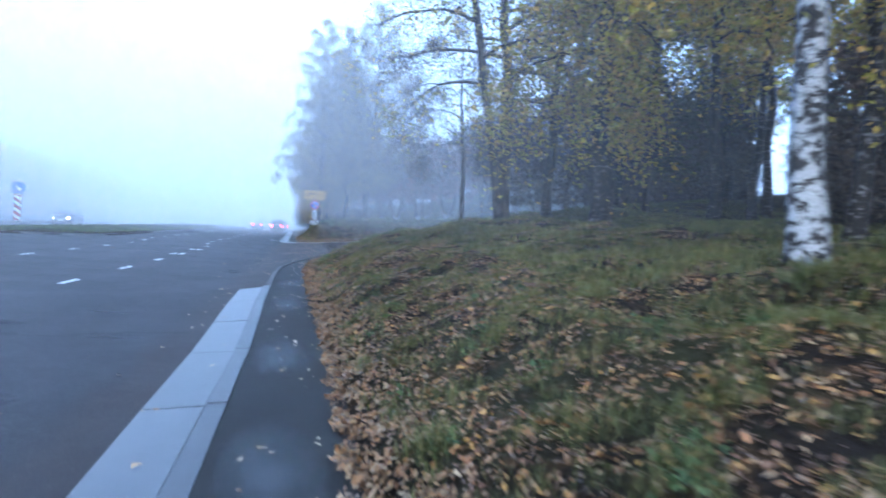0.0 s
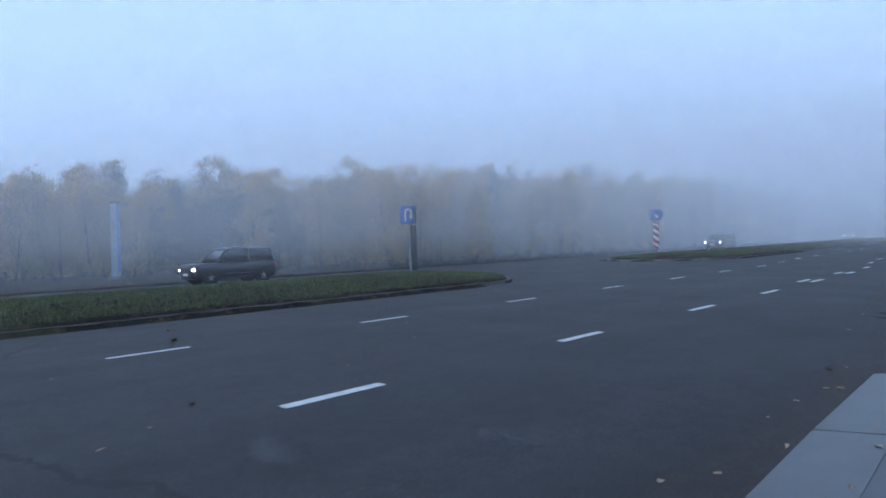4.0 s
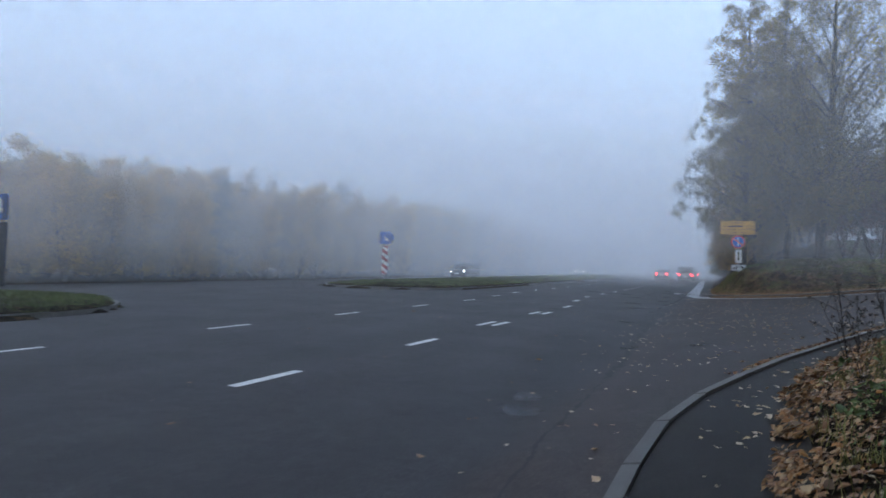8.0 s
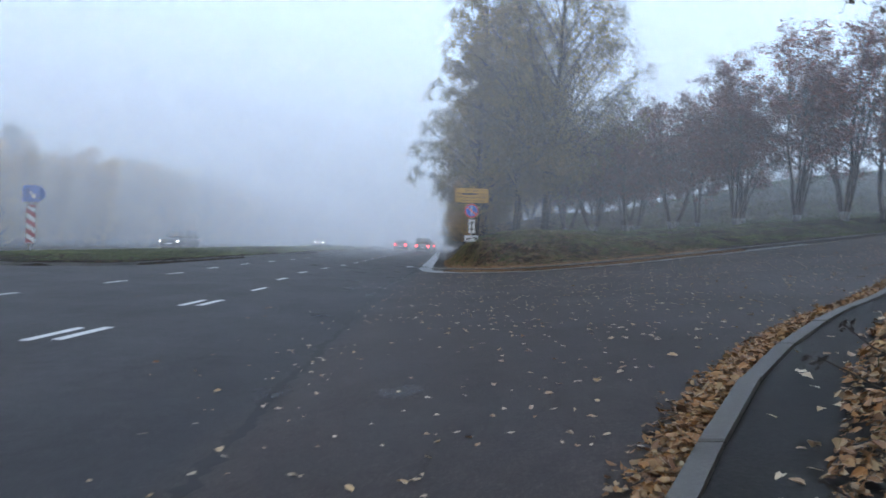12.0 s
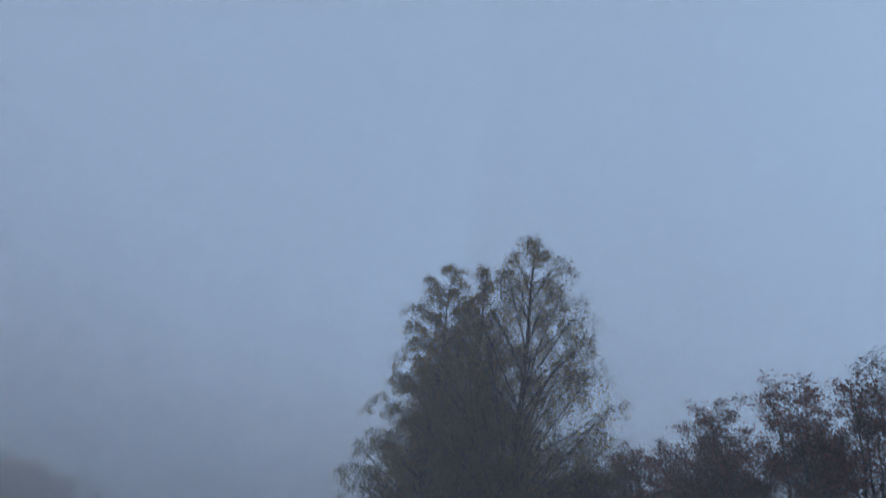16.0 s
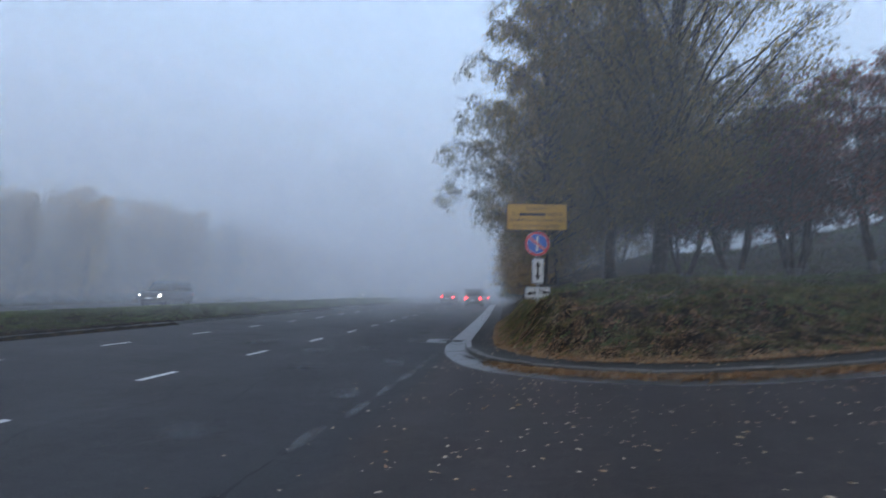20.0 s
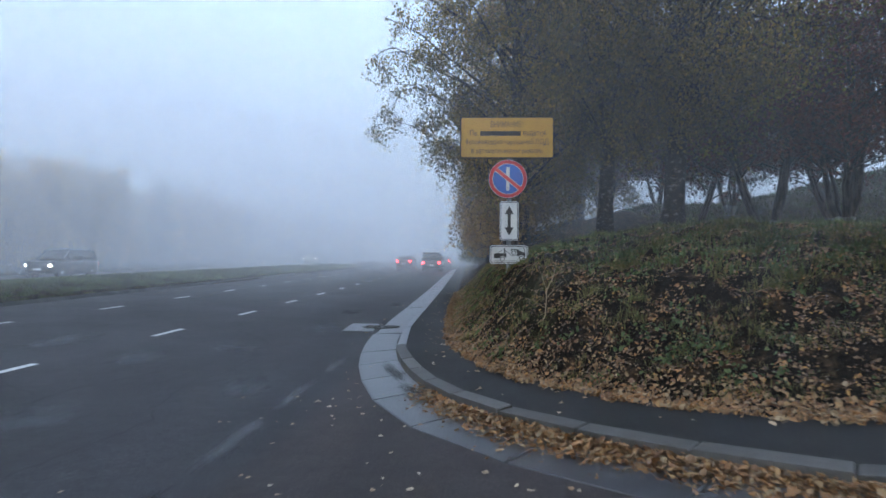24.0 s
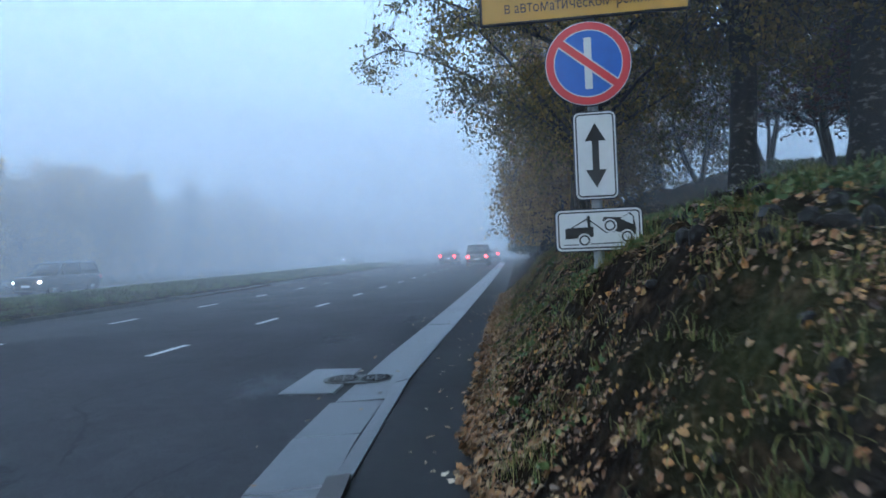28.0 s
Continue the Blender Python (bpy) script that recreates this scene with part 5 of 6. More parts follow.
def car(name, paint, label, L=4.7, W=1.85, H=1.7, belt=1.0, hood=1.1, tail=0.25, screen=0.75, back=0.35, lamps="both", rails=True, rim=0.31, boot=0.0):
    """A car on the ground, nose towards -x, its middle at the origin."""
    ob = tagged(new(name), label, "car")
    h = L / 2
    hood_z = lambda x: belt - 0.10 * np.clip((-h + hood - x) / hood, 0, 1) ** 1.6 - (0.03 if x > h - 0.3 else 0)
    body = part("body", loft([
        hoop(-h + 0.16, h - 0.14, W - 0.22, 0.24, 0.3), hoop(-h + 0.03, h - 0.04, W - 0.06, 0.36, 0.34), hoop(-h, h, W, 0.58, 0.36),
        hoop(-h + 0.03, h - 0.03, W - 0.02, lambda x: min(0.8, hood_z(x) - 0.08), 0.36), hoop(-h + 0.10, h - 0.07, W - 0.10, lambda x: hood_z(x) - 0.02, 0.32), hoop(-h + 0.2, h - 0.12, W - 0.22, hood_z, 0.3)]), paint, ob)
    g0, g1 = -h + hood, h - tail - boot
    top = H - 0.035
    part("windows", loft([
        hoop(g0, g1 + 0.02, W - 0.13, belt - 0.03, 0.16), hoop(g0 + screen * 0.55, g1 - back * 0.5, W - 0.26, belt + (top - belt) * 0.62, 0.16), hoop(g0 + screen, g1 - back, W - 0.40, top, 0.16)]), M_CARGLASS, ob, "dark tinted car glass")
    part("roof", loft([
        hoop(g0 + screen - 0.06, g1 - back + 0.05, W - 0.37, top - 0.04, 0.16), hoop(g0 + screen - 0.02, g1 - back + 0.02, W - 0.42, top + 0.015, 0.16), hoop(g0 + screen + 0.16, g1 - back - 0.14, W - 0.66, H, 0.2)]), paint, ob)
    xs = [(g0 + 0.05, g0 + screen, 0.0), (g0 + screen + (g1 - back - g0 - screen) * 0.45, g0 + screen + (g1 - back - g0 - screen) * 0.45, 0.0), (g1 - 0.12, g1 - back - 0.05, 0.0)]
    for s in (-1, 1):
        for x0, x1, _ in xs:
            w = Wood(6)
            y0, y1 = s * (W / 2 - 0.075), s * (W / 2 - 0.195)
            w.tube([(x0, y0, belt - 0.02), ((x0 * 0.45 + x1 * 0.55), (y0 * 0.42 + y1 * 0.58), belt + (top - belt) * 0.6), (x1, y1, top)], [0.05, 0.045, 0.045])
            mesh_part("window_pillar", w.mesh("window_pillar"), paint, ob)
        if rails:
            w = Wood(5)
            w.tube([(g0 + screen + 0.1, s * (W / 2 - 0.29), H - 0.01), (g0 + screen + 0.3, s * (W / 2 - 0.29), H + 0.06), (g1 - back - 0.3, s * (W / 2 - 0.29), H + 0.06), (g1 - back - 0.1, s * (W / 2 - 0.29), H - 0.01)], [0.02] * 4)
            mesh_part("roof_rail", w.mesh("roof_rail"), M_CHROME, ob)
        part("window_strip", box_bm(g1 - g0 - 0.5, 0.014, 0.025, (g0 + (g1 - g0) / 2 + 0.08, s * (W / 2 - 0.055), belt - 0.01), 0.004), M_CHROME, ob)
        part("side_strip", box_bm(L * 0.34, 0.02, 0.035, (0.02, s * (W / 2 + 0.002), 0.5), 0.006), M_CHROME, ob)
        part("sill", box_bm(L * 0.46, 0.06, 0.13, (0, s * (W / 2 - 0.05), 0.28), 0.02), M_CARTRIM, ob)
        for dx in (-0.1, 0.85):
            part("door_handle", box_bm(0.2, 0.03, 0.03, (dx, s * (W / 2 - 0.015), belt - 0.13), 0.008), M_CHROME, ob)
        mirror = box_bm(0.12, 0.2, 0.15, (g0 + 0.3, s * (W / 2 + 0.06), belt + 0.08), 0.035)
        part("wing_mirror", mirror, paint, ob)
        part("headlight", box_bm(0.26, 0.36, 0.15, (-h + 0.17, s * (W / 2 - 0.3), 0.71), 0.04), M_HEADLIGHT if lamps in ("front", "both") else M_LAMPGLASS, ob)
        part("tail_light", box_bm(0.16, 0.24, 0.24, (h - 0.09, s * (W / 2 - 0.2), 0.82), 0.03), M_TAILLIGHT if lamps in ("rear", "both") else M_SIGNRED, ob)
        for wx in (-h + 0.86, h - 0.92):
            rot = Matrix.Rotation(radians(90), 4, "X")
            # solid black disc paints the shade of the hollow round the wheel
            arch = tube_bm(rim + 0.085, rim + 0.085, 0.24, (wx, s * (W / 2 - 0.118) + 0.12, rim + 0.02), rot, 24)
            part("arch_shade_disc", arch, M_CARTRIM, ob)
            tyre = bmesh.new()
            rr = [(rim * 0.62, 0.10), (rim * 0.93, 0.115), (rim, 0.08), (rim, -0.08), (rim * 0.93, -0.115), (rim * 0.62, -0.10)]
            ring = [[tyre.verts.new((wx + q * math.cos(a), s * (W / 2 - 0.112) + d, rim + q * math.sin(a))) for q, d in rr] for a in np.arange(24) * math.pi / 12]
            for a, b in zip(ring, ring[1:] + ring[:1]):
                for i in range(len(rr)):
                    tyre.faces.new((a[i], a[(i + 1) % 6], b[(i + 1) % 6], b[i]))
            bmesh.ops.recalc_face_normals(tyre, faces=tyre.faces[:])
            wheel = part("tyre", tyre, M_TYRE, ob)
            disk = tube_bm(rim * 0.6, rim * 0.6, 0.03, (wx, s * (W / 2 - 0.03) + 0.015, rim), rot, 20)
            for j in range(5):
                sp = box_bm(rim * 0.1, 0.02, rim * 0.55, (0, 0, rim * 0.32), 0.004)
                bmesh.ops.transform(sp, matrix=Matrix.Translation((wx, s * (W / 2 - 0.006), rim)) @ Matrix.Rotation(1.2566 * j, 4, "Y"), verts=sp.verts[:])
                tmp = bpy.data.meshes.new("spoke")
                sp.to_mesh(tmp)
                sp.free()
                disk.from_mesh(tmp)
                bpy.data.meshes.remove(tmp)
            part("rim", disk, M_RIM, ob)
    part("grille", box_bm(0.06, W * 0.42, 0.16, (-h + 0.05, 0, 0.68), 0.02), M_CARTRIM, ob)
    part("bumper_trim", box_bm(0.10, W * 0.8, 0.1, (h - 0.03, 0, 0.42), 0.03), M_CARTRIM, ob)
    part("number_plate", box_bm(0.012, 0.5, 0.11, (-h - 0.004, 0, 0.5), 0.003), M_PLATEBAR, ob)
    part("number_plate", box_bm(0.012, 0.5, 0.11, (h + 0.004, 0, 0.62), 0.003), M_PLATEBAR, ob)
    part("wiper", box_bm(0.02, 0.4, 0.015, (g1 - back * 0.2, 0, belt + 0.15), 0.003), M_CARTRIM, ob)
    return ob


def park(ob, x, y, heading):
    ob.matrix_world = pose(x, y, float(road_height(x, y)) + 0.005, 0, 0, heading)


M_DARKPAINT = plain("dark_car_paint", (0.009, 0.010, 0.016), 0.4, 0.0, 0.1, coat=0.15)
M_REDPAINT = plain("dark_red_car_paint", (0.05, 0.012, 0.014), 0.28, 0.2, 0.1, coat=0.6)
M_GREYPAINT = plain("grey_car_paint", (0.10, 0.10, 0.105), 0.35, 0.4, 0.06, coat=0.4)
M_SILVERPAINT = plain("silver_car_paint", (0.36, 0.37, 0.38), 0.3, 0.5, 0.06, coat=0.4)
park(car("car", M_DARKPAINT, "dark off-road car with chrome strips and roof rails", 4.6, 1.88, 1.74, 1.06, 1.15, 0.12, 0.7, 0.3, "front"), -28.8, 24.1, 90)
park(car("car", M_GREYPAINT, "grey off-road car with red tail lights driving away", 4.8, 1.9, 1.85, 1.08, 1.2, 0.1, 0.65, 0.22, "rear"), -2.95, 101.0, -90)
park(car("car", M_REDPAINT, "dark red saloon with lit tail lights in the fog", 4.5, 1.76, 1.46, 0.92, 1.15, 0.2, 0.8, 0.55, "rear", False, boot=0.55), -6.4, 108.0, -90)
park(car("car", M_SILVERPAINT, "silver hatchback with lit tail lights in the fog", 4.2, 1.74, 1.5, 0.93, 1.0, 0.15, 0.8, 0.4, "rear", False), -3.0, 124.0, -90)
park(car("car", M_DARKPAINT, "dark off-road car with lit headlights coming on", 4.6, 1.85, 1.7, 1.03, 1.1, 0.12, 0.7, 0.3, "front"), -24.0, 77.3, 90)
park(car("car", M_DARKPAINT, "dark car with lit headlights deep in the fog", 4.4, 1.78, 1.48, 0.92, 1.1, 0.2, 0.8, 0.5, "front", False, boot=0.4), -21.5, 126.0, 90)

# ---- cracks, worn paint and pale patches on the asphalt ----
fine = np.random.default_rng(77)


def drape(pts, lift):
    return np.column_stack([pts, road_at(pts[:, 0], pts[:, 1]) + lift])


def crack(points, wide, name="crack", rag=0.035, label="dark ragged crack in the asphalt"):
    line = resampled(smooth_line(points, 0.08), int(np.linalg.norm(np.diff(np.array(points, float), axis=0), axis=1).sum() / 0.07))
    jag = np.cumsum(fine.normal(0, rag * 0.6, len(line)))
    jag -= np.convolve(np.pad(jag, 12, mode="edge"), np.ones(25) / 25, "valid")
    line = shifted(line, 0) + (shifted(line, 1.0) - line) * np.clip(jag, -0.09, 0.09)[:, None]
    w = wide * np.clip(fine.lognormal(-0.2, 0.5, len(line)), 0.25, 2.0)
    w[0] = w[-1] = 0.002
    off = shifted(line, 1.0) - line
    a, b = line - off * w[:, None] / 2, line + off * w[:, None] / 2
    n, k = len(line), np.arange(len(line) - 1)
    me = array_mesh(name, np.vstack([drape(a, 0.006), drape(b, 0.006)]), np.stack([k, k + n, k + n + 1, k + 1], -1))
    return tagged(mesh_part(name, me, M_CRACK), label, "crack", "cracks in the road", kind="structure")


crack([(-9.6, 11.6), (-7.9, 10.5), (-6.9, 10.15), (-5.8, 10.0), (-4.4, 9.9), (-3.3, 10.0), (-2.6, 10.3), (-1.4, 10.4), (-0.4, 10.7), (0.06, 10.8)], 0.075, rag=0.06)
crack([(-0.04, 22.6), (-0.04, 23.9), (-0.16, 25.7), (-0.3, 29.0), (-0.42, 31.5)], 0.1, rag=0.025, label="dark joint between two asphalt layers")
crack([(0.2, 17.2), (0.02, 19.5), (-0.02, 22.4)], 0.03, rag=0.02, label="dark joint between two asphalt layers")
crack([(-2.3, 41.8), (-2.6, 43.6), (-2.85, 45.0), (-3.0, 46.7), (-2.6, 48.3)], 0.032)
crack([(-1.95, 50.7), (-2.8, 52.0), (-3.2, 52.5), (-2.8, 54.5), (-2.2, 56.5), (-1.3, 58.3)], 0.032)
crack([(-2.8, 52.0), (-4.2, 50.9), (-6.0, 49.6), (-7.8, 48.4)], 0.022)
crack([(-3.0, 46.7), (-3.8, 47.2), (-5.2, 47.6)], 0.018)
crack([(-1.35, 43.0), (-1.7, 44.4), (-1.55, 45.8), (-1.9, 47.4), (-1.75, 49.0), (-2.1, 50.6)], 0.02)
crack([(-4.6, 41.5), (-3.6, 42.6), (-2.9, 44.9)], 0.02)
crack([(-1.7, 44.4), (-2.5, 45.1), (-3.0, 46.6)], 0.018)
crack([(-2.9, 38.5), (-3.5, 40.4), (-3.2, 42.0), (-3.6, 43.2)], 0.018)
crack([(-1.9, 47.4), (-1.3, 48.4), (-1.2, 49.8), (-0.9, 51.2)], 0.016)
crack([(-6.4, 43.0), (-5.2, 44.6), (-5.5, 46.6), (-4.9, 48.2)], 0.02)
crack([(-0.42, 31.5), (-0.55, 34.0), (-0.7, 37.2), (-0.76, 39.8)], 0.03, rag=0.02, label="dark joint between two asphalt layers")
crack([(-8.5, 18.5), (-7.0, 18.9), (-5.6, 18.6), (-4.4, 19.0)], 0.018)


def damp(name, colour, rough, lo, hi):
    m, n, l, p = nodes_of(name)
    tc = n.new("ShaderNodeTexCoord").outputs["Object"]
    a = noise_node(n, l, 1.9, 6, 0.72, tc)
    d = n.new("ShaderNodeVectorMath")
    d.operation = "LENGTH"
    l.new(tc, d.inputs[0])
    fall = n.new("ShaderNodeMapRange")
    for key, v in (("From Min", 0.25), ("From Max", 1.0), ("To Min", 0.14), ("To Max", -0.4)):
        fall.inputs[key].default_value = v
    l.new(d.outputs["Value"], fall.inputs["Value"])
    s = n.new("ShaderNodeMath")
    s.operation = "ADD"
    l.new(a.outputs["Fac"], s.inputs[0])
    l.new(fall.outputs["Result"], s.inputs[1])
    r = ramp_node(n, l, s.outputs["Value"], [(lo, (0, 0, 0)), (hi, (1, 1, 1))])
    l.new(r.outputs["Color"], p.inputs["Alpha"])
    p.inputs["Base Color"].default_value = (*colour, 1)
    p.inputs["Roughness"].default_value = rough
    return m


M_PALEPATCH = damp("pale_patch", (0.05, 0.054, 0.06), 0.5, 0.5, 1.0)
M_DIRT = damp("damp_dirt", (0.018, 0.0155, 0.0135), 0.6, 0.3, 0.85)
# wet patch: smoother, with part of its sheen put into a paler, bluer colour
M_WETSHEEN = damp("wet_path_painted_sheen", (0.017, 0.018, 0.021), 0.45, 0.25, 1.0)
M_OLDWHITE = damp("worn_white_line", (0.08, 0.083, 0.088), 0.6, 0.36, 0.95)


def patch(x, y, w, h, lift=0.005, material=None, turn=0.0, label="pale patch on the asphalt"):
    k = np.linspace(-1, 1, 9)
    U, V = np.meshgrid(k, k)
    c, s = math.cos(radians(turn)), math.sin(radians(turn))
    wx, wy = x + (U * w * c - V * h * s), y + (U * w * s + V * h * c)
    z = road_at(wx, wy)
    z0 = float(z.mean()) + lift
    verts = np.stack([U, V, z - float(z.mean())], -1).reshape(-1, 3)
    i = (np.arange(8)[:, None] * 9 + np.arange(8)).ravel()
    ob = mesh_part("road_patch", array_mesh("road_patch", verts, np.stack([i, i + 1, i + 10, i + 9], -1), True), material or M_PALEPATCH)
    ob.matrix_world = pose(x, y, z0, 0, 0, turn)
    ob.scale = (w, h, 1)
    return tagged(ob, label, "road patch", "patches on the road", kind="structure")


for i, (x, y, w, h, a) in enumerate(((-0.5, 20.8, 0.5, 0.7, 10), (-0.8, 10.4, 0.9, 0.5, 0), (-1.9, 9.3, 0.5, 0.35, 0), (-1.4, 12.4, 0.7, 0.3, 0), (-1.6, 53.4, 0.9, 1.7, 5), (-1.9, 57.0, 0.7, 1.6, 0), (-2.4, 50.3, 0.8, 1.0, 20), (-1.1, 60.0, 0.5, 2.0, 0), (-0.2, 26.0, 0.4, 0.7, 0), (-1.0, 31.5, 0.5, 0.6, 0), (0.9, 25.4, 0.4, 0.5, 0), (-1.2, 47.6, 0.6, 1.5, 8), (-2.6, 46.0, 0.9, 1.2, 0), (-3.4, 49.2, 0.8, 1.6, 0), (-1.1, 43.4, 0.5, 1.3, 10), (-2.0, 40.6, 0.8, 1.3, 0), (-1.5, 37.6, 0.6, 1.2, 0), (-5.4, 50.6, 0.9, 2.2, 0), (-0.6, 21.4, 0.35, 0.6, 0), (-1.7, 6.6, 0.6, 0.6, 0), (-0.9, 7.6, 0.5, 0.5, 0), (-2.4, 11.2, 0.8, 0.5, 0))):
    patch(x, y, w, h, 0.0045 + 0.0006 * (i % 4), turn=a)
for x, y, h in ((-0.74, 40.6, 0.75), (-0.62, 42.3, 0.7), (-0.58, 43.9, 0.7), (-0.55, 45.5, 0.8), (-0.54, 47.3, 0.9), (-0.52, 49.2, 0.7), (-0.78, 38.3, 0.6), (-0.8, 35.8, 0.4)):
    patch(x, y, 0.15, h * 1.5, 0.0065, M_OLDWHITE, label="worn remains of a white line")

M_DUST = plain("pale_broken_edge", (0.045, 0.042, 0.038), 0.9, vary=0.25, scale=20)
for line, wide in (([(0.0, 16.4), (0.16, 17.0), (0.27, 17.4), (0.17, 17.9), (0.14, 18.2), (0.24, 18.32), (0.38, 18.2), (0.54, 18.1)], 0.03), ([(0.5, 16.2), (0.46, 16.9), (0.5, 17.6), (0.54, 18.1)], 0.024)):
    edge = crack(line, wide, "broken_edge", 0.03, "pale crumbled edge of a sunken slab")
    edge.data.materials[0] = M_DUST
for x, y, w, h in ((1.2, 13.2, 0.42, 1.3), (1.25, 9.2, 0.42, 1.5), (1.3, 6.0, 0.42, 1.2), (1.15, 16.3, 0.36, 0.9)):
    wet = patch(x, y, w, h, 0.0, M_WETSHEEN, label="wet patch on the footpath, its sheen partly painted as a paler tone")
    wet.location.z += 0.067
for x, y, w, h, a in ((0.42, 48.2, 0.13, 1.2, 16), (0.85, 46.9, 0.16, 0.8, 26)):
    dirt = patch(x, y, w, h, 0.0, M_DIRT, a, "brown damp dirt washed into the gutter")
    dirt.location.z += 0.034
# kerb stones round the grassy medians
def isle_rim(y0, y1, tip):
    half, mid = 3.6, -14.2
    if tip > 0:
        return np.array([(mid + half, y) for y in np.arange(y0, y1 - half, 0.5)] + [(mid + half * math.cos(a), y1 - half + half * math.sin(a)) for a in np.linspace(0, math.pi, 24)])
    return np.array([(mid + half * math.cos(a), y0 + half + half * math.sin(a)) for a in np.linspace(-math.pi, 0, 24)] + [(mid + half + float(bend(y)), y) for y in np.arange(y0 + half + 0.5, y1, 0.5)])


isle_kerb = tagged(new("kerb_median"), "low worn kerb stones round the grassy medians", "kerb", kind="structure")
M_OLDKERB = concrete("mossy_kerb_concrete", (0.095, 0.092, 0.085), 0.8)
stones(isle_rim(2, 26.3, 1), 1.0, 0.12, 0.075, 0.11, 0.1, M_OLDKERB, isle_kerb, "kerb_stone", vary=0.01)
stones(isle_rim(40.2, 84, -1), 1.0, 0.12, 0.075, 0.11, 0.1, M_OLDKERB, isle_kerb, "kerb_stone", vary=0.01)


# ---- fallen leaves ----
def strewn(name, xy, z, size, tilt, material, label, r, slope=False):
    """Leaves lying about: six-sided, pointed and slightly curled."""
    n = len(xy)
    a = r.uniform(0, 2 * np.pi, n)
    s = size * np.clip(r.lognormal(-0.05, 0.3, n), 0.45, 1.8)
    ring = np.array([(0.62, 0, 0.03), (0.30, 0.24, 0.09), (-0.04, 0.38, 0.12), (-0.34, 0.30, 0.07), (-0.48, 0.0, 0.0), (-0.34, -0.30, 0.07), (-0.04, -0.38, 0.12), (0.30, -0.24, 0.09)])
    ring = np.vstack([[(0, 0, 0)], ring])
    p = np.repeat(ring[None], n, 0) * s[:, None, None]
    p[:, :, 1] *= r.uniform(0.7, 1.1, (n, 1))
    p[:, :, 2] *= r.uniform(-1.2, 2.2, (n, 1))
    for ang, i, j in ((r.normal(0, tilt, n), 1, 2), (r.normal(0, tilt, n), 0, 2), (a, 0, 1)):
        c, q = np.cos(ang)[:, None], np.sin(ang)[:, None]
        p[:, :, i], p[:, :, j] = p[:, :, i] * c - p[:, :, j] * q, p[:, :, i] * q + p[:, :, j] * c
    low = p[:, :, 2].min(1)
    if slope:
        e = 0.06
        sx = (height_at(xy[:, 0] + e, xy[:, 1]) - height_at(xy[:, 0] - e, xy[:, 1])) / (2 * e)
        sy = (height_at(xy[:, 0], xy[:, 1] + e) - height_at(xy[:, 0], xy[:, 1] - e)) / (2 * e)
        t1 = unit(np.column_stack([np.ones(n), np.zeros(n), sx]))
        up = unit(np.column_stack([-sx, -sy, np.ones(n)]))
        t2 = np.cross(up, t1)
        p = p[:, :, :1] * t1[:, None] + p[:, :, 1:2] * t2[:, None] + p[:, :, 2:] * up[:, None]
    p += np.column_stack([xy, z - np.minimum(low, 0) * 0.8])[:, None, :]
    p += r.normal(0, 0.05, (n, 9, 1)) * s[:, None, None]
    k = np.arange(n)[:, None] * 9
    f = np.concatenate([k + [0, i, i % 8 + 1] for i in range(1, 9)], 1).reshape(-1, 3)
    ob = mesh_part(name, array_mesh(name, p.reshape(-1, 3), f), material)
    return tagged(ob, label, "fallen leaves", kind="stuff")


def along(line, n, r):
    s = np.concatenate([[0], np.cumsum(np.linalg.norm(np.diff(line, axis=0), axis=1))])
    q = r.uniform(0, s[-1], n)
    t = np.gradient(line, axis=0)
    t /= np.linalg.norm(t, axis=1)[:, None]
    nrm = np.stack([t[:, 1], -t[:, 0]], -1)
    at = np.stack([np.interp(q, s, line[:, k]) for k in (0, 1)], -1)
    return at, np.stack([np.interp(q, s, nrm[:, k]) for k in (0, 1)], -1), q / s[-1]


def thin(xy, r, size, seed, keep=0.5, soft=0.6):
    """Keep points in drifts."""
    return r.uniform(size=len(xy)) < np.clip(keep + soft * bumps(xy[:, 0], xy[:, 1], size, seed), 0.03, 1)


lr = np.random.default_rng(99)
# banks: a thick band at the foot, thinner drifts above
for line, n, deep, keep, seed, foot, where in ((cut(EA, -4, 27, 7.5), 140000, 6.5, 0.82, 31, 0.26, "south"), (cut(EB, 43, 66, 12), 140000, 4.6, 0.42, 32, 0.19, "north")):
    at, nrm, _ = along(line, 28000, lr)
    d = np.abs(lr.normal(0, foot, len(at))) - 0.06 - 0.05 * bumps(at[:, 0], at[:, 1], 0.7, seed + 3)
    xy = at + nrm * d[:, None]
    m = thin(xy, lr, 0.6, seed + 5, 0.62, 0.6)
    xy, d = xy[m], d[m]
    z = np.maximum(height_at(xy[:, 0], xy[:, 1]), road_height(xy[:, 0], xy[:, 1]) + 0.068)
    strewn("leaf_band", xy, z + 0.006 + lr.uniform(0, 0.035, len(xy)), 0.038, 0.32, M_DRIFT, "thick band of orange leaves along the foot of the " + where + " bank", lr, True)
    at, nrm, _ = along(line, n, lr)
    d = lr.uniform(0.05, 1, n) ** (1.1 if where == "south" else 1.75) * deep
    xy = at + nrm * d[:, None]
    m = thin(xy, lr, 0.75, seed, keep, 0.9 if where == "south" else 0.6)
    m &= (xy[:, 1] < 17.5) | (xy[:, 1] > 40) | (lr.uniform(size=n) < 0.55)
    xy = xy[m]
    strewn("leaf_litter", xy, height_at(xy[:, 0], xy[:, 1]) + 0.008, 0.032 if where == "south" else 0.028, 0.36, M_LITTER, "brown and yellow leaves strewn over the " + where + " bank", lr, True)
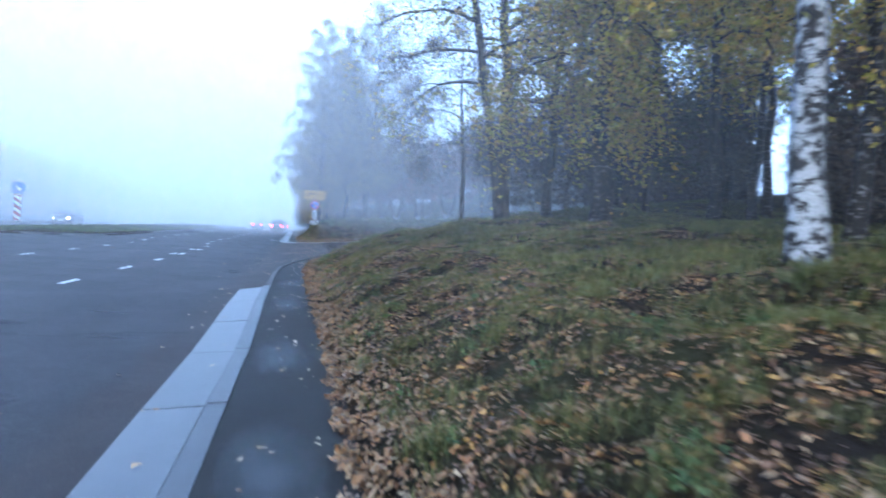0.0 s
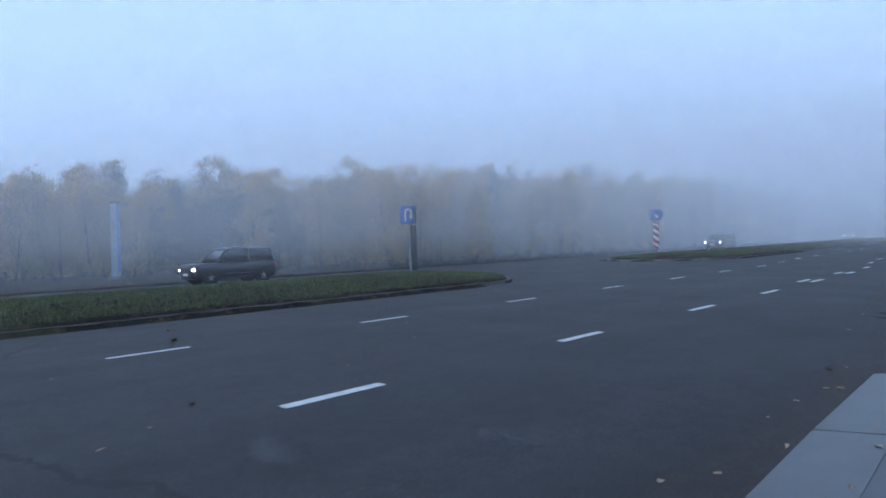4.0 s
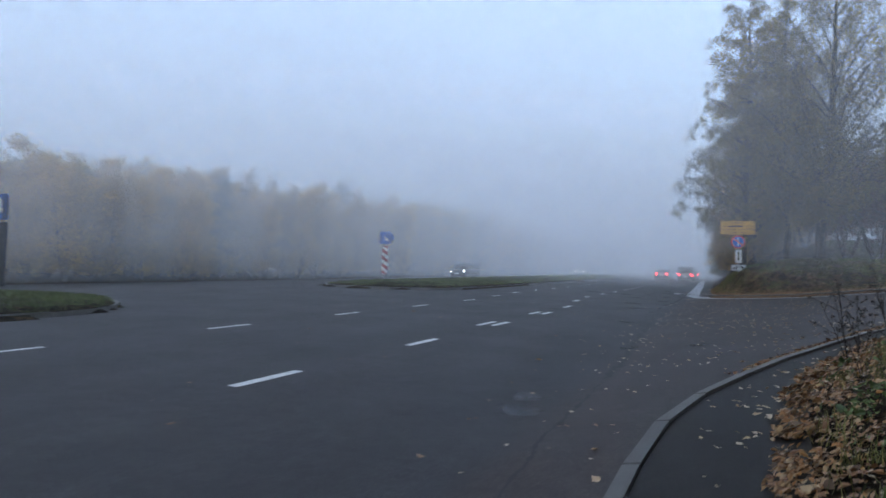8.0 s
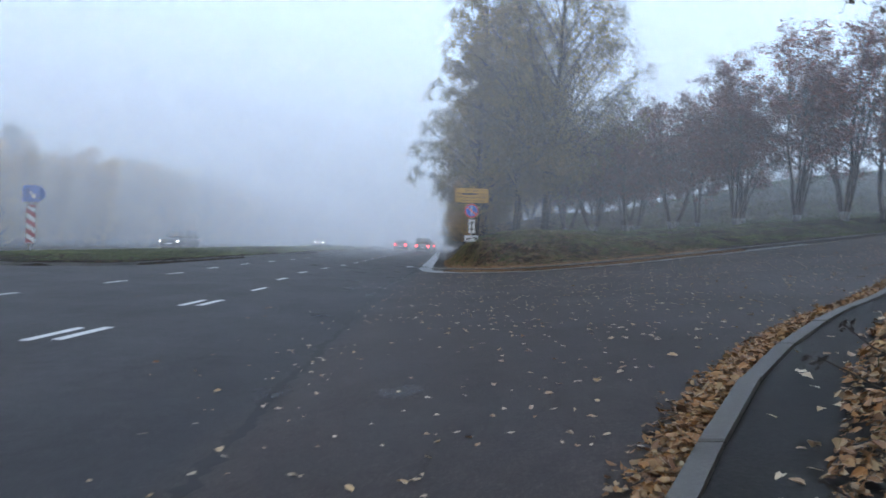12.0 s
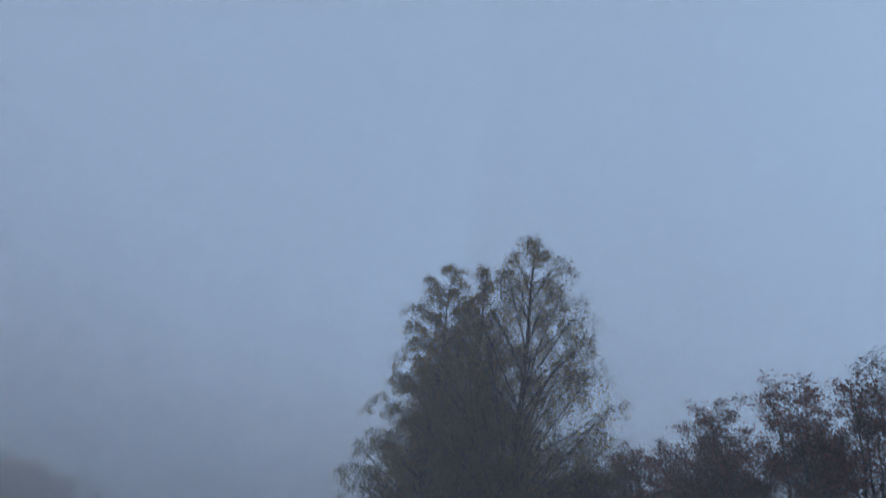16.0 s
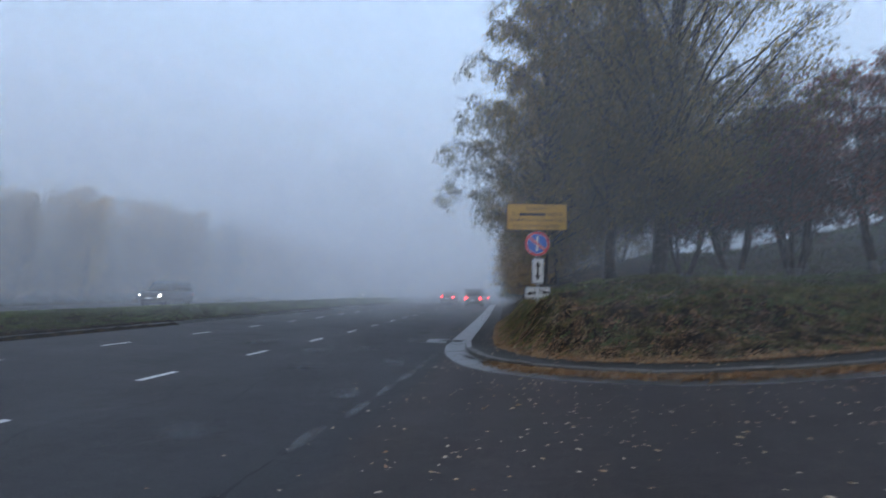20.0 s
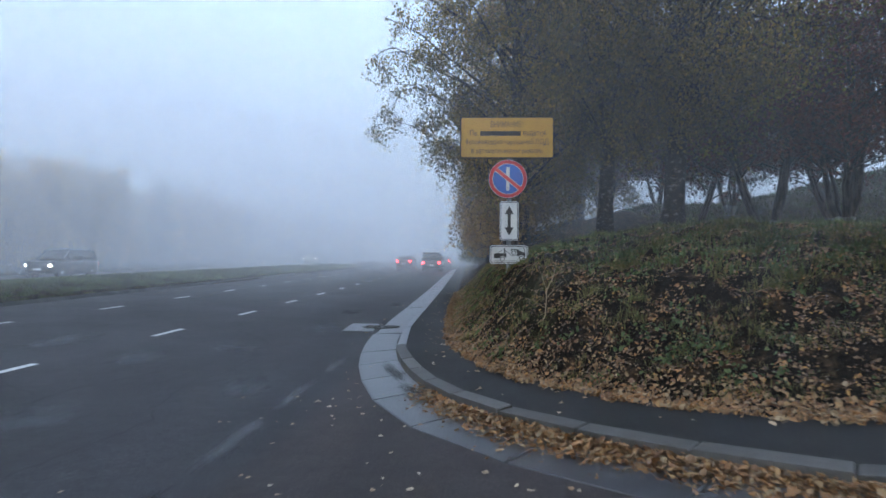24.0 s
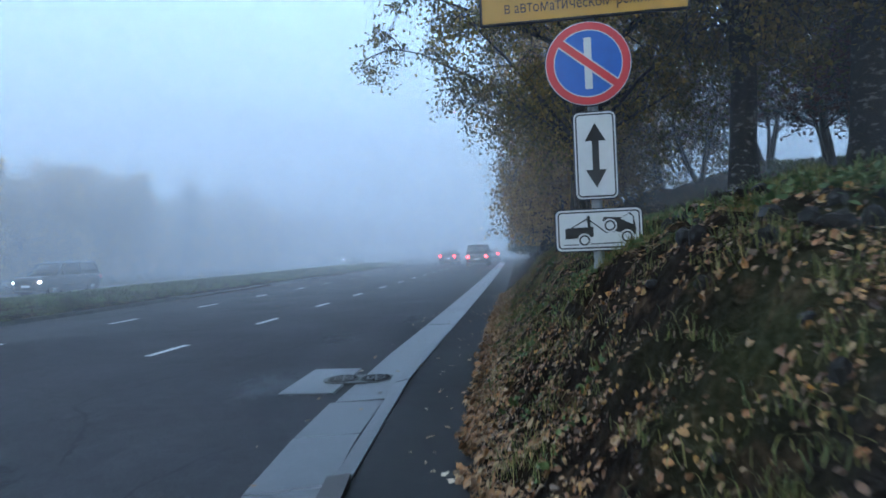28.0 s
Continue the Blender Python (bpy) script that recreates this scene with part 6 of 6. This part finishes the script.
# drifts in the gutters at both corners
for line, n, wide, label in ((cut(KA, 21.9, None, 9), 18000, 0.10, "drift of orange leaves against the kerb of the corner"), (cut(KB, 42.5, 47.6, 12), 20000, 0.14, "drift of orange leaves in the gutter round the corner")):
    at, nrm, q = along(line, n, lr)
    d = 0.12 + np.abs(lr.normal(0, wide, n))
    fade = np.clip(q * 4, 0.08, 1) if line is not None and line[0][1] < 30 else np.clip((1 - q) * 6, 0.05, 1)
    m = lr.uniform(size=n) < fade
    xy, d = (at - nrm * d[:, None])[m], d[m]
    z = road_at(xy[:, 0], xy[:, 1]) + 0.006 + lr.uniform(0, 0.07, len(xy)) * np.clip(1.2 - (d - 0.16) / (2 * wide), 0, 1)
    strewn("leaf_drift", xy, z, 0.038, 0.3, M_DRIFT, label, lr)
# single pale leaves on the side road, the paths and the gutters
n = 15000
xy = np.column_stack([lr.uniform(-2.2, 24, n), lr.uniform(18.5, 47.5, n)])
m = ~inside(LAND_A, xy[:, 0], xy[:, 1]) & ~inside(LAND_B, xy[:, 0], xy[:, 1]) & (lr.uniform(size=n) < np.clip((xy[:, 0] + 1.6) / 3.2, 0.0, 1)) & (dist_to(KA, xy[:, 0], xy[:, 1]) > 0.2) & (dist_to(KB, xy[:, 0], xy[:, 1]) > 0.2) & thin(xy, lr, 4.0, 51, 0.62, 0.5)
m &= ~((xy[:, 0] < 2.4) & (xy[:, 1] < 23) & (lr.uniform(size=n) < 0.55))
xy = xy[m]
strewn("scattered_leaves", xy, road_at(xy[:, 0], xy[:, 1]) + 0.006, 0.043, 0.14, M_PALELITTER, "single pale yellow leaves scattered over the side road", lr)
pts = []
for line, n, lo, hi in ((cut(KA, -3, 27, 8), 130, 0.1, 0.75), (cut(KA, 19, None, 8), 330, 0.05, 0.8), (cut(KB, 43, 66, 9), 130, 0.1, 0.7), (cut(KA, 0, 19), 40, -1.1, -0.1), (cut(KB, 46, 62, 9), 45, -1.0, -0.1)):
    at, nrm, _ = along(line, n, lr)
    d = lo + (hi - lo) * lr.uniform(size=n) ** (0.6 if hi > 0 else 1)
    pts.append(np.column_stack([at + nrm * d[:, None], np.where(d > 0, 0.078, np.where(d > -0.74, 0.036, 0.006))]))
pts = np.vstack(pts)
strewn("scattered_leaves", pts[:, :2], road_height(pts[:, 0], pts[:, 1]) + pts[:, 2], 0.046, 0.2, M_PALELITTER, "single yellow leaves on the footpath and gutter", lr)
xy = np.column_stack([lr.uniform(-9, 1, 70), lr.uniform(4, 34, 70)])
strewn("scattered_leaves", xy, road_at(xy[:, 0], xy[:, 1]) + 0.007, 0.055, 0.2, M_LITTER, "a few brown leaves on the road", lr)


# ---- grass and weeds ----
def blades(name, xy, z, tall, wide, bow, material, label, r, spread=0.03, per=4):
    """Tufts of bent blades."""
    n = len(xy) * per
    base = np.repeat(np.column_stack([xy, z]), per, 0) + np.column_stack([r.normal(0, spread, (n, 2)), np.zeros(n)])
    a = r.uniform(0, 2 * np.pi, n)
    out = np.column_stack([np.cos(a), np.sin(a), np.zeros(n)])
    side = np.column_stack([-np.sin(a), np.cos(a), np.zeros(n)])
    h = np.repeat(np.broadcast_to(tall, len(xy)), per)[:, None] * r.uniform(0.5, 1.25, (n, 1))
    b = bow * h * r.uniform(0.3, 1.4, (n, 1))
    w = wide * r.uniform(0.7, 1.3, (n, 1))
    up = np.array([[0, 0, 1.0]])
    base = base - up * 0.01
    midp = base + up * h * 0.6 + out * b * 0.35
    v = np.stack([base - side * w / 2, base + side * w / 2, midp - side * w * 0.4, midp + side * w * 0.4, base + up * (h - b * 0.35) + out * b], 1)
    k = np.arange(n)[:, None] * 5
    f = np.concatenate([k + [0, 1, 3], k + [0, 3, 2], k + [2, 3, 4]], 1).reshape(-1, 3)
    return tagged(mesh_part(name, array_mesh(name, v.reshape(-1, 3), f), material), label, "grass", kind="stuff")


M_LAWN = varied("damp_lawn", [(0.036, 0.056, 0.017), (0.053, 0.075, 0.023), (0.079, 0.100, 0.031), (0.064, 0.080, 0.026), (0.117, 0.116, 0.045)], 0.7, spread=0.3, through_light=0.25)
gr = np.random.default_rng(123)
n = 30000
xy = np.column_stack([gr.uniform(-17.8, -10.5, n), np.where(gr.uniform(size=n) < 0.6, gr.uniform(4, 26.3, n), gr.uniform(40.2, 66, n))])
xy = xy[isles(xy[:, 0], xy[:, 1]) > 0.1]
blades("median_grass", xy, height_at(xy[:, 0], xy[:, 1]), 0.10, 0.012, 0.6, M_LAWN, "short damp green grass on the medians", gr, 0.06, 4)
n = 9000
xy = np.column_stack([gr.uniform(-19, -10.5, n), gr.uniform(66, 112, n)])
xy = xy[isles(xy[:, 0], xy[:, 1]) > 0.1]
blades("median_grass", xy, height_at(xy[:, 0], xy[:, 1]), 0.12, 0.03, 0.6, M_LAWN, "short damp green grass on the far median", gr, 0.1, 4)
n = 36000
xy = np.column_stack([gr.uniform(2, 27, n), gr.uniform(44.5, 62, n)])
d = dist_to(EDGE_B_LINE, xy[:, 0], xy[:, 1])
m = inside(LAND_B, xy[:, 0], xy[:, 1]) & (d > np.where(xy[:, 0] < 7, 1.7, 0.7)) & thin(xy, gr, 3.0, 61, 0.75, 0.5)
xy = xy[m]
blades("lawn_grass", xy, height_at(xy[:, 0], xy[:, 1]), 0.12, 0.013, 0.6, M_LAWN, "dark green lawn on top of the north bank", gr, 0.07, 4)
n = 16000
xy = np.column_stack([gr.uniform(8, 42, n), gr.uniform(57.5, 69, n)])
blades("lawn_grass", xy, height_at(xy[:, 0], xy[:, 1]), 0.16, 0.035, 0.7, M_LAWN, "dull green grass on the rise behind the rowans", gr, 0.16, 5)
for line, n, deep, seed, label in ((cut(EA, -4, 27, 7.5), 16000, 4.5, 71, "tufts of grass and weeds on the south bank"), (cut(EB, 43, 66, 10), 13000, 3.6, 72, "tufts of grass and weeds on the north bank")):
    at, nrm, _ = along(line, n, gr)
    d = gr.uniform(0.02, 1, n) ** 0.8 * deep
    xy = at + nrm * d[:, None]
    m = thin(xy, gr, 1.1, seed, 0.36 if seed == 71 else 0.32, 0.8)
    xy = xy[m]
    tall = 0.13 + 0.12 * np.clip(bumps(xy[:, 0], xy[:, 1], 0.8, seed + 1), 0, 1)
    blades("bank_grass", xy, height_at(xy[:, 0], xy[:, 1]), tall * (0.9 if seed == 71 else 0.62), 0.0045, 0.9, M_GRASS, label, gr, 0.05, 14)
n = 12000
xy = np.column_stack([gr.uniform(4.5, 15, n), gr.uniform(3, 25, n)])
d = dist_to(EDGE_A_LINE, xy[:, 0], xy[:, 1])
xy = xy[inside(LAND_A, xy[:, 0], xy[:, 1]) & (d > 1.6) & thin(xy, gr, 2.2, 63, 0.8, 0.5)]
blades("bank_grass", xy, height_at(xy[:, 0], xy[:, 1]), 0.14, 0.012, 0.9, M_GRASS, "yellowing grass under the trees of the south bank", gr, 0.09, 8)


def clods(spots, size, r):
    """Broken lumps of dark soil, half sunk, in one mesh."""
    bm = bmesh.new()
    bmesh.ops.create_icosphere(bm, subdivisions=2, radius=1.0)
    ball = np.array([v.co[:] for v in bm.verts])
    tri = np.array([[v.index for v in f.verts] for f in bm.faces])
    bm.free()
    v, f = [], []
    for k, (x, y) in enumerate(spots):
        s = size * r.lognormal(0, 0.45)
        p = ball * r.uniform(0.6, 1.35, 3)
        p = p * (1 + 0.16 * np.sign(p @ r.normal(size=3))[:, None] * np.abs(p @ r.normal(size=3))[:, None] + r.normal(0, 0.10, (len(p), 1)))
        v.append(p * s + [x, y, float(height_at(x, y)) + 0.12 * s])
        f.append(tri + k * len(ball))
    return array_mesh("soil_clods", np.vstack(v), np.vstack(f))


M_SOIL = plain("dark_wet_soil", (0.008, 0.0062, 0.0055), 0.9, vary=0.35, scale=30, bump=0.6)
cr = np.random.default_rng(321)
spots = np.column_stack([2.95 + cr.normal(0, 0.7, 150), 50.0 + cr.normal(0, 1.7, 150)])
# a row along the crest stands in for the shade under the turf lip
spots = np.vstack([spots, np.column_stack([3.2 + 0.25 * np.linspace(-1, 6, 46) + cr.normal(0, 0.12, 46), 51.9 - 0.42 * np.linspace(-1, 6, 46) + cr.normal(0, 0.12, 46)])])
spots = spots[(spots[:, 1] > 48.4) & inside(LAND_B, spots[:, 0], spots[:, 1]) & (dist_to(EDGE_B_LINE, spots[:, 0], spots[:, 1]) > 0.5)]
tagged(mesh_part("soil_clods", clods(spots, 0.028, cr), M_SOIL), "dark crumbling clods of soil on the worn bank, a crest row in place of turf-lip shade", "soil", kind="stuff")
# broad-leaved weeds low on the banks
pts = []
for line, n in ((cut(EA, -3, 26, 6), 90), (cut(EB, 44, 60, 9), 170)):
    at, nrm, _ = along(line, n, gr)
    c = at + nrm * gr.uniform(0.15, 2.6, (n, 1))
    pts.append(np.repeat(c, 26, 0) + gr.normal(0, 0.07, (n * 26, 2)))
xy = np.vstack(pts)
M_WEED = varied("green_weeds", [(0.03, 0.05, 0.016), (0.05, 0.075, 0.022), (0.08, 0.10, 0.03)], 0.6, through_light=0.25)
strewn("green_weeds", xy, height_at(xy[:, 0], xy[:, 1]) + 0.02 + gr.uniform(0, 0.06, len(xy)), 0.036, 0.6, M_WEED, "small broad-leaved green weeds among the litter", gr, True)

# dead stems with seed heads at the corner
def dead_weed(seed, tall):
    r = np.random.default_rng(seed)
    w, heads = Wood(4), []
    for _ in range(3):
        lean = r.normal(0, 0.22, 2)
        t = np.linspace(0, 1, 6)[:, None]
        h = tall * r.uniform(0.7, 1.1)
        stem = np.hstack([lean * h * t**1.3 + np.cumsum(r.normal(0, 0.006, (6, 2)), 0), h * t])
        stem[0, 2] -= 0.05
        w.tube(stem, np.linspace(0.0045, 0.002, 6))
        heads.append(stem[-1])
        for _ in range(5):
            e = r.uniform(0.4, 0.95)
            p = np.array([np.interp(e, t[:, 0], stem[:, i]) for i in range(3)])
            q = p + np.array([*r.normal(0, 0.07, 2), r.uniform(0.06, 0.16)])
            w.tube([p, (p + q) / 2 + r.normal(0, 0.008, 3), q], [0.003, 0.0025, 0.002], 3)
            heads.append(q)
    ob = tagged(new("dead_weed"), "dark dead weed stems with dry seed heads", "weed", "dead weeds at the corner")
    mesh_part("stem", w.mesh("stem"), M_STEM, ob)
    c = np.repeat(np.array(heads), 9, 0) + r.normal(0, 0.012, (len(heads) * 9, 3))
    tagged(mesh_part("seed_heads", leaf_mesh("seed_heads", c, 0.022, r), M_STEM, ob), kind="stuff")
    return ob


weeds = [dead_weed(400 + k, h) for k, h in enumerate((0.75, 0.6, 0.9))]
for k, (x, y) in enumerate(((2.3, 22.1), (2.45, 22.45), (2.6, 22.0), (2.95, 22.7), (3.3, 23.2), (2.15, 20.6), (3.1, 22.3))):
    (plant(weeds[k], x, y, k * 40) if k < 3 else again(weeds[k % 3], x, y, k * 77, 0.6 + 0.06 * (k % 5)))
stalk = Wood(5)
stalk.tube([(0, 0, -0.05), (0.05, 0, 0.2), (0.07, 0.02, 0.45), (0.15, 0, 0.62), (0.2, 0, 0.85)], [0.007, 0.0065, 0.0055, 0.004, 0.002])
for a, b in (((0.05, 0, 0.22), (-0.22, 0.05, 0.36)), ((0.06, 0.01, 0.35), (0.33, 0, 0.6)), ((0.07, 0.02, 0.45), (-0.06, 0, 0.75)), ((0.15, 0, 0.62), (0.02, 0, 0.84))):
    stalk.tube([a, tuple((np.array(a) + np.array(b)) / 2 + (0, 0, 0.015)), b], [0.0035, 0.0025, 0.0015])
dry = tagged(new("dry_stalk"), "pale bent dry stalk standing on the bank", "weed")
mesh_part("stalk", stalk.mesh("stalk"), plain("straw", (0.22, 0.17, 0.11), 0.8), dry)
plant(dry, 2.2, 47.7, 20, 0.9)

# small dark bushes on the second median
for x, y, s in ((-10.95, 58.2, 0.11), (-11.0, 62.0, 0.15), (-11.6, 70.0, 0.12)):
    again(shrub, x, y, x * 90, s)

# ---- fog: translucent sheets stand in for the haze, one behind the other ----


def mist(name, amount, foot, knee, camera_gap=None, start=None):
    """Fog that thins out near the ground and aloft; gap radii (r0, r1): thinned about the veil's own origin, where the
    camera passes; start (x0, x1): begins east of x0.
    """
    m, n, l, p = nodes_of(name)
    n.remove(p)
    pos = n.new("ShaderNodeSeparateXYZ")
    l.new(n.new("ShaderNodeNewGeometry").outputs["Position"], pos.inputs["Vector"])

    def ramp(value, a, b, c, d):
        r = n.new("ShaderNodeMapRange")
        r.interpolation_type = "SMOOTHSTEP"
        for key, v in (("From Min", a), ("From Max", b), ("To Min", c), ("To Max", d)):
            r.inputs[key].default_value = v
        l.new(value, r.inputs["Value"])
        return r.outputs["Result"]

    def times(a, b):
        f = n.new("ShaderNodeMath")
        f.operation = "MULTIPLY"
        l.new(a, f.inputs[0])
        l.new(b, f.inputs[1])
        return f.outputs["Value"]

    f = times(ramp(pos.outputs["Z"], foot, knee, 0.0, amount), ramp(pos.outputs["Z"], 10.0, 40.0, 1.0, 0.05))
    if camera_gap is not None:
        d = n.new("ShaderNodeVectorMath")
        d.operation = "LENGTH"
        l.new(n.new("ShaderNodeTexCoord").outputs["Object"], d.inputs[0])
        f = times(f, ramp(d.outputs["Value"], camera_gap[0], camera_gap[1], 0.0, 1.0))
    if start is not None:
        f = times(f, ramp(pos.outputs["X"], start[0], start[1], 0.0, 1.0))
    clear, front, rear = n.new("ShaderNodeBsdfTransparent"), n.new("ShaderNodeBsdfDiffuse"), n.new("ShaderNodeBsdfTranslucent")
    for b in (front, rear):
        b.inputs["Color"].default_value = (0.86, 0.89, 0.94, 1)
    both, out = n.new("ShaderNodeMixShader"), n.new("ShaderNodeMixShader")
    l.new(front.outputs["BSDF"], both.inputs[1])
    l.new(rear.outputs["BSDF"], both.inputs[2])
    l.new(f, out.inputs["Fac"])
    l.new(clear.outputs["BSDF"], out.inputs[1])
    l.new(both.outputs["Shader"], out.inputs[2])
    l.new(out.outputs["Shader"], n["Material Output"].inputs["Surface"])
    return m


VEIL = radians(30)
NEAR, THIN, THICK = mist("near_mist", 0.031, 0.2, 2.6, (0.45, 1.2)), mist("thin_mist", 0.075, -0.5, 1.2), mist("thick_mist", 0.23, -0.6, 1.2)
SOFT = mist("soft_mist", 0.03, 0.2, 2.6)
ahead, run = np.array([-math.sin(VEIL), math.cos(VEIL)]), np.array([math.cos(VEIL), math.sin(VEIL)])


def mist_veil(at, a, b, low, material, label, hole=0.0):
    """One upright sheet of fog from a to b along the ground; hole: gap about its origin that lets the camera through.
    """
    a, b = np.asarray(a, float), np.asarray(b, float)
    d = (b - a) / np.linalg.norm(b - a)
    s0, s1 = (a - at[:2]) @ d, (b - at[:2]) @ d
    z0, z1 = low - at[2], 600 - at[2]
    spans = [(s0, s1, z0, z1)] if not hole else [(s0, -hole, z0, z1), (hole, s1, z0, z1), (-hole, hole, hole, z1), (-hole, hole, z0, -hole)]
    v, f = [], []
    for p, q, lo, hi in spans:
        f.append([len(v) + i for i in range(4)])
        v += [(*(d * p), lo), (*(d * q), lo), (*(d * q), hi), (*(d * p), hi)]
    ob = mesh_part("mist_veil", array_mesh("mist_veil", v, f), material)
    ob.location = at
    return tagged(ob, label, "fog", "veils of fog", kind="stuff")


# sheets below c 42 have their gap on the camera's path, x 1.37, z 1.43
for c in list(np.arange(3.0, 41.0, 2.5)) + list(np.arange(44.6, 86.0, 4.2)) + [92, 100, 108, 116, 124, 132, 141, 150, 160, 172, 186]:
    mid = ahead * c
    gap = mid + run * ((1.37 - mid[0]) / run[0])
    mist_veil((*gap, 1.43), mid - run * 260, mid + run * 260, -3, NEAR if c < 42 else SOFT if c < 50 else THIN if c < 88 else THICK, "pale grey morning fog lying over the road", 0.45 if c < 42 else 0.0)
# extra sheets before the far wood and the rise behind the rowans, to pale them
SIDE, RISE = mist("side_mist", 0.19, -1.6, 0.3), mist("rise_mist", 0.13, 1.0, 3.0, start=(2.9, 5.1))
for x in (-32.5,):
    mist_veil((x, 0, 0), (x, -120), (x - 6, 300), -3, SIDE, "pale fog between the road and the wood")
for d in (-1.5, 3.0, 8.0):
    mist_veil((2.9, 62.8 + d, 0), (2.9, 62.8 + d), (120, 46 + d), 0, RISE, "pale fog in front of the wooded rise")
